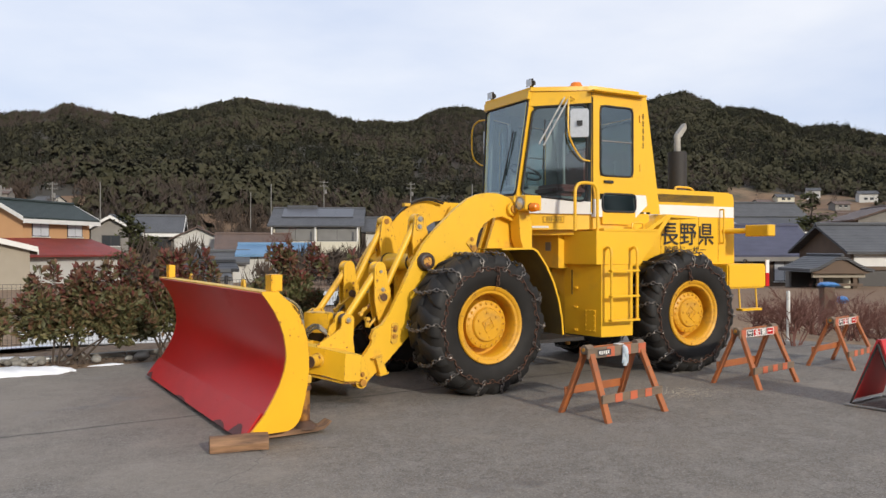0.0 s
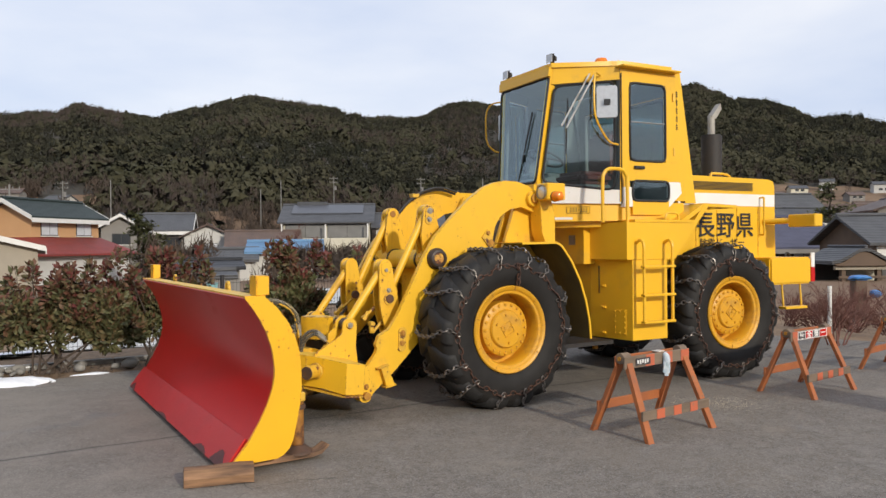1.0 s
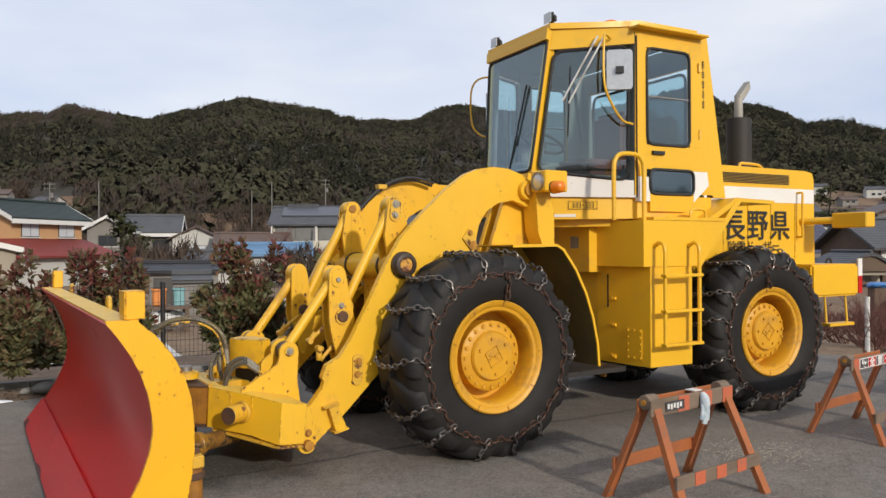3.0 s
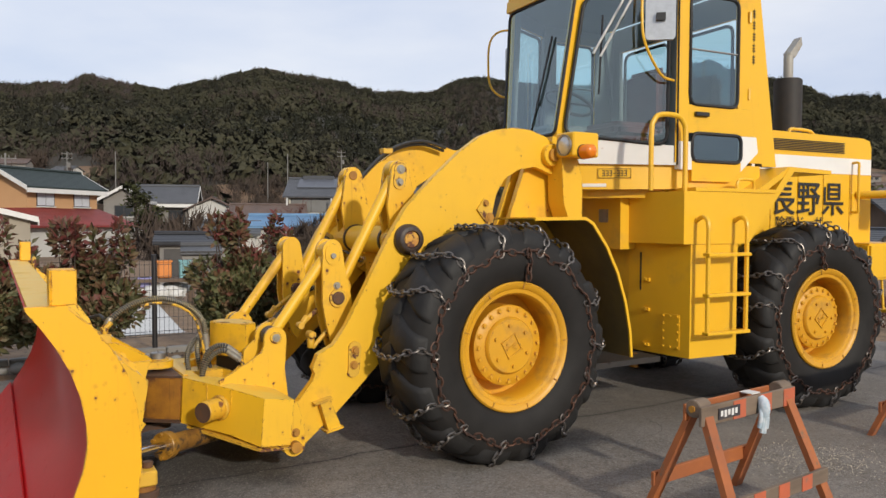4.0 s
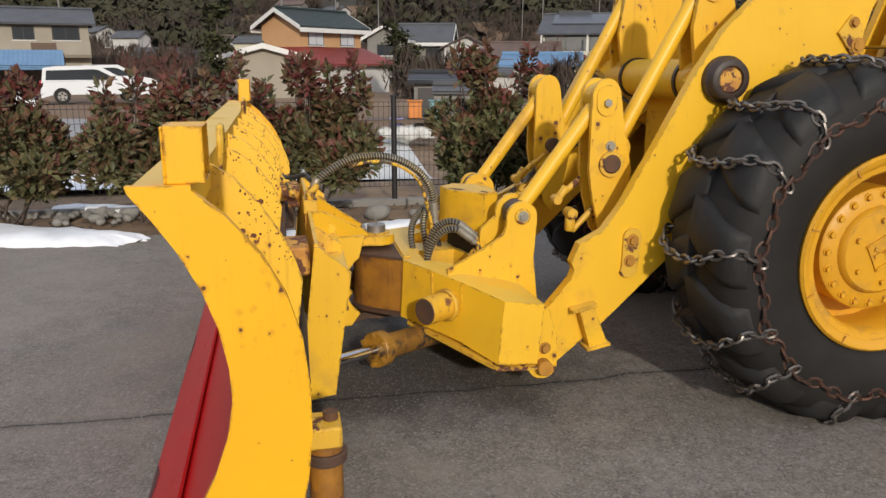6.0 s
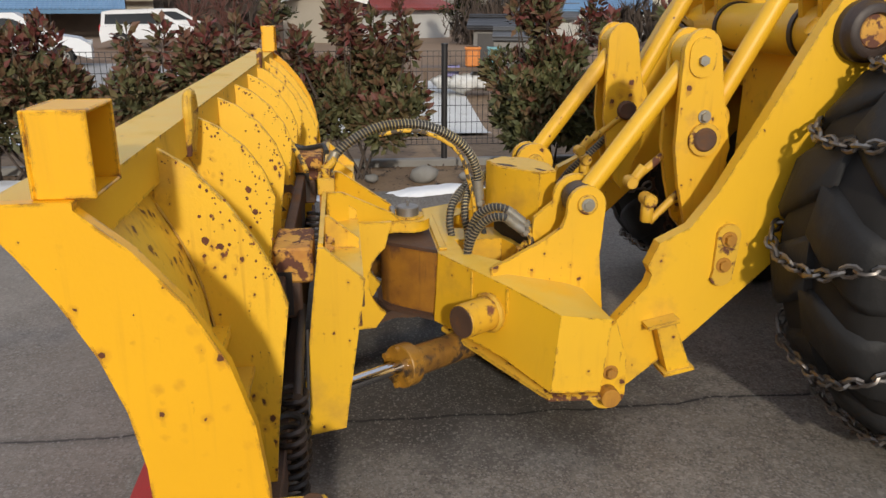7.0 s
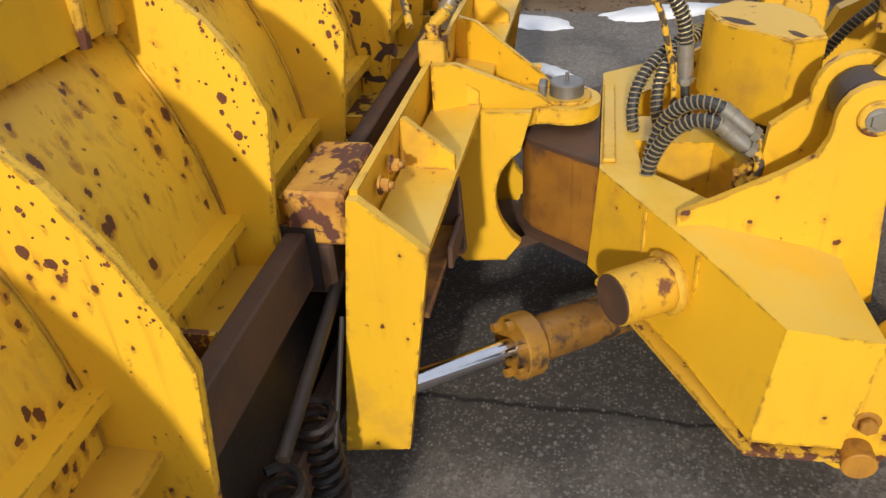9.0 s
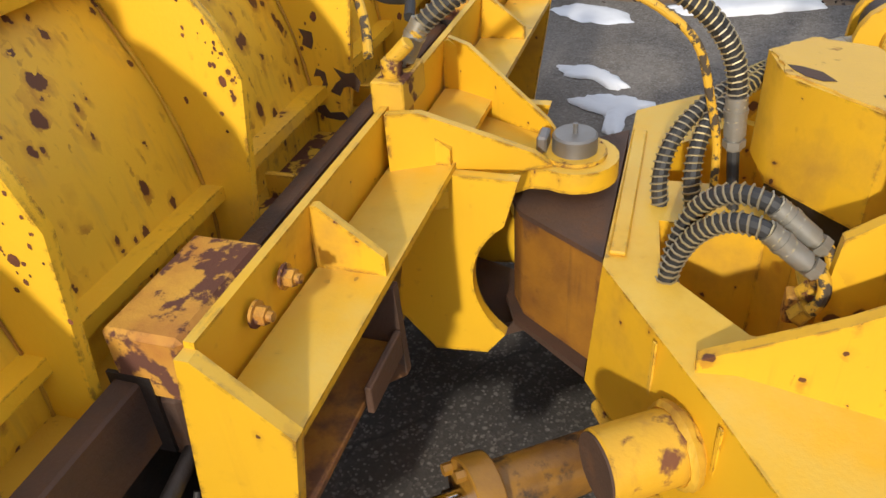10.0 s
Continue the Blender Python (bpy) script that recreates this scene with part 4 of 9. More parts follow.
    part("skid_foot", lathe([(0.0, 0.030), (0.085, 0.030), (0.105, 0.045), (0.10, 0.062), (0.052, 0.10), (0.0, 0.10)], 24, "z", (2.128, 1.55, 0), False), M["rust"], p, "rusty round skid shoe")
    part("skid_bolt", cyl((2.112, 1.545, 0.455), (2.112, 1.545, 0.478), 0.020, 12), M["rust"], p)

    # carrier: an upright channel frame with gussets and a shelf
    lean = [(2.11, 0.742), (2.092, 0.742), (1.981, 0.645), (2.05, 0.178), (2.185, 0.155)]
    for y0, y1 in ((0.775, 0.795), (-0.865, -0.845)):
        part("carrier_side", prism(lean, y0, y1), M["yellow"], p, bevel=0.003)
    part("carrier_front", prism([(2.108, 0.752), (2.094, 0.752), (2.166, 0.15), (2.18, 0.15)], -0.845, 0.775), M["yellow"], p, bevel=0.003)
    part("carrier_shelf", prism([(2.10, 0.640), (1.985, 0.640), (1.985, 0.626), (2.10, 0.626)], -0.845, 0.775), M["yellow"], p, bevel=0.002)
    part("hanger_shelf", box((1.992, 0.471, 0.495), (2.125, 0.774, 0.508)), M["nose"], p, "rust-streaked pocket shelf", bevel=0.002)
    part("hanger_end", prism([(2.125, 0.625), (1.985, 0.612), (1.978, 0.44), (2.03, 0.40), (2.14, 0.40)], 0.452, 0.470), M["rust"], p, "rusty pocket end plate", bevel=0.003)
    part("hanger_lip", box((1.980, 0.471, 0.485), (1.991, 0.60, 0.535)), M["rust"], p, bevel=0.002)
    gus = [(2.10, 0.745), (2.085, 0.748), (1.99, 0.672), (1.99, 0.640), (2.10, 0.640)]
    for y in (0.47, 0.135, -0.20, -0.52):
        part("gusset", prism(gus, y - 0.007, y + 0.007), M["yellow"], p, bevel=0.002)
    for y in (0.66, 0.58):
        bm = bmesh.new()
        hex_bolt(bm, (2.092, y, 0.70), (-1, 0, 0), 0.013, 0.018)
        add_cyl(bm, (2.075, y, 0.70), (2.066, y, 0.70), 0.007, 10)
        part("bolt", bm, M["sleeve"], p)
    # web plates with the round cut-out, either side of the pivot
    cut_ = [(1.865, 0.628)] + [(q[0], q[1]) for q in arc(1.79, 0.40, 0.165, 52, -52, 12)] + [(1.93, 0.215), (2.04, 0.205), (2.12, 0.30), (2.06, 0.628)]
    for y in (0.142, -0.18):
        part("pivot_web", prism(cut_, y - 0.012, y + 0.012), M["yellow"], p, bevel=0.003)
    # upper and lower pivot ears
    ear = [(2.10, 0.20), (1.95, 0.135), (1.862, 0.055)] + arc(1.79, -0.02, 0.083, 62, 298, 14) + [(1.862, -0.095), (1.95, -0.175), (2.10, -0.24)]
    part("pivot_ear", prism(ear, 0.558, 0.600, "z"), M["yellow"], p, bevel=0.005)
    part("pivot_ear_lower", prism([(1.79 + (x - 1.79) * .8, y * .62) for x, y in ear], 0.20, 0.235, "z"), M["rust"], p, bevel=0.005)
    for s in (1, -1):
        pts = [(2.092, 0.595), (2.092, 0.750), (2.04, 0.744), (1.855, 0.635), (1.825, 0.603)]
        bm = bmesh.new()
        va = [(x, s * (0.062 + (x - 1.825) * 0.52) - 0.02, z) for x, z in pts]
        vb = [(x, s * (0.046 + (x - 1.825) * 0.52) - 0.02, z) for x, z in pts]
        a_, b_ = [bm.verts.new(v) for v in va], [bm.verts.new(v) for v in vb]
        bm.faces.new(a_)
        bm.faces.new(b_[::-1])
        for i in range(5):
            bm.faces.new((a_[i], b_[i], b_[(i + 1) % 5], a_[(i + 1) % 5]))
        part("ear_rib", bm, M["yellow"], p, bevel=0.002)
    bm = lathe([(0.0, 0.644), (0.039, 0.644), (0.043, 0.640), (0.043, 0.608), (0.0, 0.608)], 32, "z", (1.792, -0.02, 0), False)
    part("pivot_pin_cap", bm, M["steel"], p, "grey steel pivot pin cap", smooth=30)
    part("pivot_washer", lathe([(0.03, 0.609), (0.062, 0.609), (0.062, 0.601), (0.03, 0.601)], 28, "z", (1.792, -0.02, 0)), M["yellow_chip"], p)
    part("grease_nipple", cyl((1.792, -0.02, 0.644), (1.792, -0.02, 0.664), 0.005, 8), M["steel"], p)
    part("keeper_bolt", box((1.842, -0.045, 0.602), (1.862, 0.005, 0.640)), M["steel"], p, bevel=0.004)

    # push frame: a box frame that narrows to the pivot
    near_ = [(1.704, 0.235, 0.531), (1.505, 0.513, 0.497), (1.377, 0.700, 0.466), (1.207, 0.691, 0.440), (1.226, 0.48, 0.449)]
    far_ = [(1.226, -0.48, 0.449), (1.207, -0.691, 0.440), (1.377, -0.700, 0.466), (1.565, -0.555, 0.505), (1.700, -0.385, 0.531)]
    low_ = [(1.720, 0.25, 0.275), (1.525, 0.525, 0.250), (1.405, 0.725, 0.212), (1.235, 0.705, 0.195), (1.150, 0.48, 0.24)]
    low_ += [(1.150, -0.48, 0.24), (1.235, -0.705, 0.195), (1.405, -0.725, 0.212), (1.58, -0.57, 0.250), (1.716, -0.40, 0.275)]
    full = near_ + far_
    bm = bmesh.new()
    tv = [bm.verts.new(v) for v in full]
    bv = [bm.verts.new(v) for v in low_]
    for i in range(len(full)):
        j = (i + 1) % len(full)
        bm.faces.new((bv[i], bv[j], tv[j], tv[i]))
    bm.faces.new(bv)
    # top in bands, with two openings left for the hoses
    def q(*ids):
        bm.faces.new([tv[i] for i in ids])
    q(1, 2, 3, 4)
    q(8, 7, 6, 5)
    def pt(x, y, z=0.529):
        return bm.verts.new((x, y, z))
    oct_ = {}
    for s in (1, -1):
        oct_[s] = [pt(1.622, s * 0.074), pt(1.610, s * 0.225), pt(1.475, s * 0.362), pt(1.425, s * 0.357, 0.520), pt(1.392, s * 0.30, 0.515), pt(1.40, s * 0.15, 0.522), pt(1.44, s * 0.08)]
    a, b = oct_[1], oct_[-1]
    t0, t1, t4, t9, t8, t5 = tv[0], tv[1], tv[4], tv[9], tv[8], tv[5]
    bm.faces.new((t0, t1, a[2], a[1]))
    bm.faces.new((t1, t4, a[4], a[3], a[2]))
    bm.faces.new((t9, b[1], b[2], t8))
    bm.faces.new((t8, b[2], b[3], b[4], t5))
    bm.faces.new((t0, a[1], a[0], b[0], b[1], t9))
    bm.faces.new((a[0], a[6], b[6], b[0]))
    bm.faces.new((a[6], a[5], b[5], b[6]))
    bm.faces.new((a[5], a[4], t4, t5, b[4], b[5]))
    for s in (1, -1):
        ring = oct_[s]
        low = [bm.verts.new((v.co.x, v.co.y, 0.30)) for v in ring]
        for i in range(7):
            j = (i + 1) % 7
            bm.faces.new((ring[i], ring[j], low[j], low[i]))
        bm.faces.new(low)
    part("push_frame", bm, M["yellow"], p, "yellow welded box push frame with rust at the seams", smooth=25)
    # seams and edge strips
    for s in (1, -1):
        for x, y, z0, z1 in ((1.508, 0.519, 0.252, 0.49), (1.605, 0.384, 0.262, 0.508)):
            n_ = Vector((0.83, 0.55 * s, 0)) * 0.003
            part("seam", box((-0.004, -0.003, z0), (0.004, 0.0005, z1), Matrix.Translation((x + n_.x, s * y + n_.y, 0)) @ Matrix.Rotation(s * -0.985, 4, "Z")), M["yellow_worn"], p)
        bm = bmesh.new()
        out_ = [(1.700, s * 0.300, 0.268), (1.415, s * 0.742, 0.205), (1.225, s * 0.722, 0.188), (1.21, s * 0.66, 0.188), (1.37, s * 0.66, 0.200), (1.66, s * 0.22, 0.268)]
        A, B = [bm.verts.new(v) for v in out_], [bm.verts.new((x, y, z - 0.013)) for x, y, z in out_]
        bm.faces.new(A)
        bm.faces.new(B[::-1])
        for i in range(6):
            bm.faces.new((A[i], B[i], B[(i + 1) % 6], A[(i + 1) % 6]))
        part("bottom_flange", bm, M["yellow_chip"], p, "rust-edged bottom flange", bevel=0.003)
        # trunnion stub on the slanted side
        d = Vector((0.83, 0.555 * s, 0)).normalized()
        base = Vector((1.545, s * 0.462, 0.392))
        part("trunnion_stub", cyl(base, base + d * 0.145, 0.058, 28), M["stub"], p, "round yellow stub with a rusty end", bevel=0.003)
        part("stub_end", cyl(base + d * 0.1451, base + d * 0.149, 0.054, 28), M["rust"], p, "rusty end face")
        side = Vector((-d.y, d.x, 0))
        rr_ = random.Random(5)
        ring_ = [base + d * 0.020 + (side * math.cos(a) + Vector((0, 0, 1)) * math.sin(a)) * 0.060 for a in (2 * math.pi * k / 40 for k in range(40))]
        part("stub_weld", tube(ring_, 0.010, 6, True, [rr_.uniform(.008, .013) for _ in ring_]), M["weld"], p, "lumpy rust-stained weld ring")
        # end clevis that hangs on the boom pin
        lug = [(1.30, 0.36), (1.268, 0.20)] + arc(1.207, 0.185, 0.062, -10, -170, 8) + [(1.15, 0.30), (1.19, 0.43)]
        part("end_lug", prism(lug, s * 0.655, s * 0.69), M["yellow_run"], p, bevel=0.003)
        bm = cyl((1.207, s * 0.69, 0.182), (1.207, s * 0.735, 0.182), 0.032, 18)
        hex_bolt(bm, (1.200, s * 0.69, 0.255), (0, s, 0), 0.018, 0.02)
        part("boom_pin", bm, M["rust_orange"], p, bevel=0.003)
        # tilt lugs and their pins
        for y in (0.425, 0.295):
            lugp = [(1.548, 0.500), (1.548, 0.531), (1.37, 0.628), (1.312, 0.668), (1.296, 0.705)] + arc(1.228, 0.745, 0.066, 5, 172, 9) + [(1.165, 0.70), (1.173, 0.565), (1.148, 0.345), (1.26, 0.345)]
            if y < 0.4:   # the inner lug is cut back for the hose ends
                lugp = [(1.385, 0.50), (1.374, 0.672), (1.308, 0.727)] + arc(1.228, 0.745, 0.080, 5, 172, 9) + [(1.150, 0.70), (1.16, 0.50)]
            part("tilt_lug", prism(lugp, s * y - 0.011, s * y + 0.011), M["yellow_run"], p, bevel=0.004)
        part("tilt_pin", cyl((1.228, s * 0.26, 0.75), (1.228, s * 0.448, 0.75), 0.034, 20), M["yellow_chip"], p, bevel=0.003)
        # angling ram: barrel, gland flange and bright rod
        a_, b_ = Vector((1.44, s * 0.179, 0.190)), Vector((1.862, s * 0.528, 0.238))
        d = (b_ - a_).normalized()
        ram = part("angling_ram", cyl(a_, b_, 0.052, 24), M["oily"], p, "oily yellow hydraulic ram")
        bm = cyl(b_ - d * 0.035, b_ + d * 0.015, 0.074, 20)
        up = d.orthogonal().normalized()
        for k in range(6):
            o = (Matrix.Rotation(k * math.pi / 3, 4, d) @ up) * 0.06
            part("gland_bolt", cyl(b_ + o + d * 0.0152, b_ + o + d * 0.032, 0.011, 6), M["oily"], ram)
        part("gland", bm, M["oily"], ram, "rust-stained bolted gland", bevel=0.003)
        part("rod", cyl(b_, b_ + d * 0.33, 0.024, 20), M["chrome"], ram, "bright chrome rod")
        end = b_ + d * 0.34
        part("rod_eye", cyl(end + Vector((0, 0, -0.05)), end + Vector((0, 0, 0.05)), 0.045, 18), M["rust"], ram)
    # rusty nose between the frame and the pivot
    nose = [(1.706, 0.215), (1.866, 0.098), (1.897, 0.04), (1.897, -0.07), (1.866, -0.138), (1.706, -0.265)]
    part("pivot_nose", prism(nose, 0.285, 0.524, "z"), M["nose"], p, "rust-streaked pivot nose", bevel=0.004)
    part("nose_top", prism([(1.706, 0.221), (1.872, 0.104), (1.904, 0.042), (1.904, -0.072), (1.872, -0.144), (1.706, -0.271)], 0.5245, 0.536, "z"), M["rust"], p, "dark greasy top plate")
    part("nose_bottom", prism([(1.722, 0.24), (1.882, 0.115), (1.914, 0.045), (1.914, -0.075), (1.882, -0.155), (1.722, -0.28)], 0.270, 0.2845, "z"), M["rust"], p)
    part("front_lip", box((1.668, -0.27, 0.5305), (1.698, 0.205, 0.540)), M["yellow"], p, bevel=0.003)
    # hexagonal turret in the middle of the frame
    hexa = [(1.476, -0.078), (1.455, 0.040), (1.325, 0.172), (1.255, 0.140), (1.250, 0.02), (1.305, -0.105), (1.40, -0.146)]
    cx_, cy_ = 1.36, 0.01
    part("turret", prism(hexa, 0.605, 0.800, "z"), M["yellow"], p, "yellow angular turret with a chipped top edge", bevel=0.004)
    hexb = [(cx_ + (x - cx_) * 0.965, cy_ + (y - cy_) * 0.965) for x, y in hexa]
    rough_ = random.Random(11)
    hexb = [(lambda q: (q[0] + rough_.uniform(-.004, .004), q[1] + rough_.uniform(-.004, .004)))(Vector(a_).lerp(Vector(b_), f / 9)) for a_, b_ in zip(hexb, hexb[1:] + hexb[:1]) for f in range(9)]
    part("turret_top", prism(hexb, 0.8005, 0.804, "z"), M["turret_top"], p, "yellow top with a rust patch")
    # foot coloured black: the dark gap under the turret put into its colour
    part("turret_foot", prism([(cx_ + (x - cx_) * 0.72, cy_ + (y - cy_) * 0.72) for x, y in hexa], 0.45, 0.6045, "z"), M["grease_and_gap"], p, "narrow turret foot, black for the shade under the turret")
    for out in ([(1.452, 0.000), (1.430, 0.006), (1.402, 0.026), (1.385, 0.062), (1.405, 0.064), (1.428, 0.048), (1.444, 0.022)], [(1.328, 0.106), (1.314, 0.108), (1.294, 0.146), (1.306, 0.156), (1.322, 0.135)]):
        part("rust_patch", prism(out, 0.8045, 0.8052, "z"), M["rust"], p, "bare rusty patch on the turret's top")

    # hoses with spiral wire guards
    def hose(name, pts, r=0.013, guard=True, fit=True):
        path = smooth_path(pts, 10)
        h = part(name, tube(path, r, 10), M["hose"], p, "black hydraulic hose in a spiral wire guard" if guard else "black hydraulic hose")
        if guard:
            bm = bmesh.new()
            length = [0.0]
            for a_, b_ in zip(path, path[1:]):
                length.append(length[-1] + (b_ - a_).length)
            pitch = 0.0125
            turns = int(length[-1] / pitch)
            up = Vector((0.3, 0.2, 1)).normalized()
            k = 0
            ring_pts = []
            for i in range(turns * 8):
                s_ = i * pitch / 8
                while k < len(path) - 2 and length[k + 1] < s_:
                    k += 1
                f = (s_ - length[k]) / max(1e-6, length[k + 1] - length[k])
                c = path[k].lerp(path[k + 1], f)
                d = (path[k + 1] - path[k]).normalized()
                u = (up - d * up.dot(d)).normalized()
                v = d.cross(u)
                a_ = 2 * math.pi * i / 8
                ring_pts.append(c + (u * math.cos(a_) + v * math.sin(a_)) * (r + 0.0025))
            add_tube(bm, ring_pts, 0.0019, 4)
            part("guard", bm, M["coil"], h)
        if fit:
            for a_, b_ in ((path[0], path[3]), (path[-1], path[-4])):
                bm = bmesh.new()
                d = (b_ - a_).normalized()
                add_cyl(bm, a_ - d * 0.012, a_ + d * 0.062, r + 0.0032, 16)
                add_cyl(bm, a_ + d * 0.030, a_ + d * 0.038, r + 0.0050, 16)
                add_cyl(bm, a_ - d * 0.040, a_ - d * 0.012, r - 0.002, 12)
                add_cyl(bm, a_ - d * 0.034, a_ - d * 0.020, r + 0.004, 6)
                part("fitting", bm, M["fitting"], h, "dull grey crimped hose fitting")
        return h

    hose("hose", [(2.085, 0.06, 0.815), (2.058, 0.05, 0.862), (1.988, 0.04, 0.917), (1.90, 0.03, 0.955), (1.815, 0.02, 0.965), (1.73, 0.01, 0.957), (1.645, 0.0, 0.923), (1.572, -0.01, 0.866), (1.527, -0.02, 0.786), (1.513, -0.02, 0.675)], 0.016)
    hose("hose_tail", [(1.513, -0.02, 0.675), (1.508, -0.015, 0.62), (1.50, 0.0, 0.56), (1.49, 0.01, 0.50)], 0.011, guard=False, fit=False)
    hose("hose", [(1.55, 0.05, 0.48), (1.575, 0.035, 0.60), (1.56, -0.02, 0.68), (1.50, -0.10, 0.72), (1.40, -0.22, 0.74), (1.30, -0.32, 0.73)], 0.014)
    hose("hose", [(1.61, 0.03, 0.46), (1.63, 0.0, 0.58), (1.60, -0.05, 0.66), (1.52, -0.13, 0.71), (1.42, -0.25, 0.72)], 0.014)
    hose("hose", [(1.22, -0.35, 0.48), (1.13, -0.38, 0.57), (1.05, -0.38, 0.68), (0.95, -0.38, 0.77), (0.84, -0.38, 0.87), (0.70, -0.38, 0.945), (0.52, -0.37, 1.00)], 0.014)
    hose("hose", [(1.59, 0.235, 0.44), (1.595, 0.22, 0.55), (1.572, 0.215, 0.638), (1.528, 0.235, 0.690), (1.475, 0.262, 0.698), (1.415, 0.268, 0.655)], 0.014)
    hose("hose", [(1.60, 0.265, 0.43), (1.60, 0.25, 0.53), (1.574, 0.255, 0.612), (1.530, 0.275, 0.664), (1.480, 0.300, 0.675), (1.425, 0.302, 0.636)], 0.014)
    hose("cable_hose", [(2.09, 0.02, 0.865), (2.105, -0.03, 0.880), (2.14, -0.07, 0.868), (2.18, -0.10, 0.860), (2.225, -0.11, 0.872)], 0.010, guard=False, fit=False)
    hose("oil_pipe", [(1.90, 0.058, 0.932), (1.80, 0.055, 0.945), (1.715, 0.05, 0.930), (1.648, 0.045, 0.896), (1.594, 0.04, 0.842), (1.563, 0.035, 0.75), (1.542, 0.03, 0.665), (1.535, 0.03, 0.57)], 0.0075, guard=False, fit=False).data.materials[0] = M["oil_pipe"]
    for x, y, z in ((1.392, 0.270, 0.640), (1.402, 0.303, 0.622)):
        bend = [(x + .006, y, z + .004), (x - .012, y + .002, z - .010), (x - .020, y + .008, z - .036), (x - .012, y + .014, z - .062), (x + .004, y + .012, z - .078)]
        part("hose_elbow", tube(smooth_path(bend, 5), 0.010, 10), M["oil_pipe"], p, "chipped yellow pipe elbow")
        part("elbow_nut", cyl((x - .004, y + .012, z - .066), (x + .010, y + .010, z - .088), 0.017, 6), M["yellow_chip"], p)
    part("elbow_block", box((1.376, 0.262, 0.505), (1.425, 0.294, 0.556)), M["sleeve"], p, bevel=0.003)
    # hose block at the top of the carrier
    bm = box((2.065, 0.03, 0.735), (2.125, 0.15, 0.795))
    for y in (0.06, 0.115):
        add_cyl(bm, (2.095, y, 0.79), (2.095, y, 0.825), 0.020, 6)
        add_cyl(bm, (2.095, y, 0.82), (2.06, y, 0.855), 0.014, 10)
    part("hose_block", bm, M["yellow_chip"], p, "chipped yellow hose block", bevel=0.003)
    part("block_post", box((2.085, 0.05, 0.62), (2.12, 0.13, 0.735)), M["rust_orange"], p)
    part("spare_hose_end", tube(smooth_path([(2.292, -0.10, 0.975), (2.270, -0.10, 0.938), (2.240, -0.09, 0.893)], 5), 0.0125, 10), M["hose"], p, "short black hose end with a coil guard")
    part("spare_pipe", tube(smooth_path([(2.240, -0.09, 0.893), (2.215, -0.05, 0.872), (2.185, 0.0, 0.835), (2.165, 0.05, 0.80)], 5), 0.0095, 10), M["oil_pipe"], p, "chipped yellow oil pipe")
    part("spare_joint", cyl((2.236, -0.085, 0.890), (2.222, -0.06, 0.877), 0.016, 6), M["yellow_chip"], p)
    return p


plough()


# ---- the wheel loader ----
R_TYRE, HUB_Z = 0.718, 0.690


def chain_link(bm, c, d, n, size=0.030, wire=0.0062):
    """One oval link at c, its length along d, lying in the plane of d and n."""
    d, n = d.normalized(), n.normalized()
    pts = []
    for k in range(8):
        a = 2 * math.pi * k / 8
        pts.append(c + d * (math.cos(a) * size) + n * (math.sin(a) * size * 0.62))
    add_tube(bm, pts, wire, 5, closed=True)


def chain_along(path, pitch=0.046, size=0.030, wire=0.0062):
    bm = bmesh.new()
    path = [Vector(p) for p in path]
    acc, want, i = 0.0, 0.0, 0
    for a, b in zip(path, path[1:]):
        L = (b - a).length
        while want <= acc + L:
            c = a.lerp(b, (want - acc) / L)
            d = (b - a).normalized()
            u = d.orthogonal().normalized()
            u = Matrix.Rotation(i * math.pi / 2 + 0.5, 4, d) @ u
            chain_link(bm, c, d, u, size, wire)
            want += pitch
            i += 1
        acc += L
    return bm


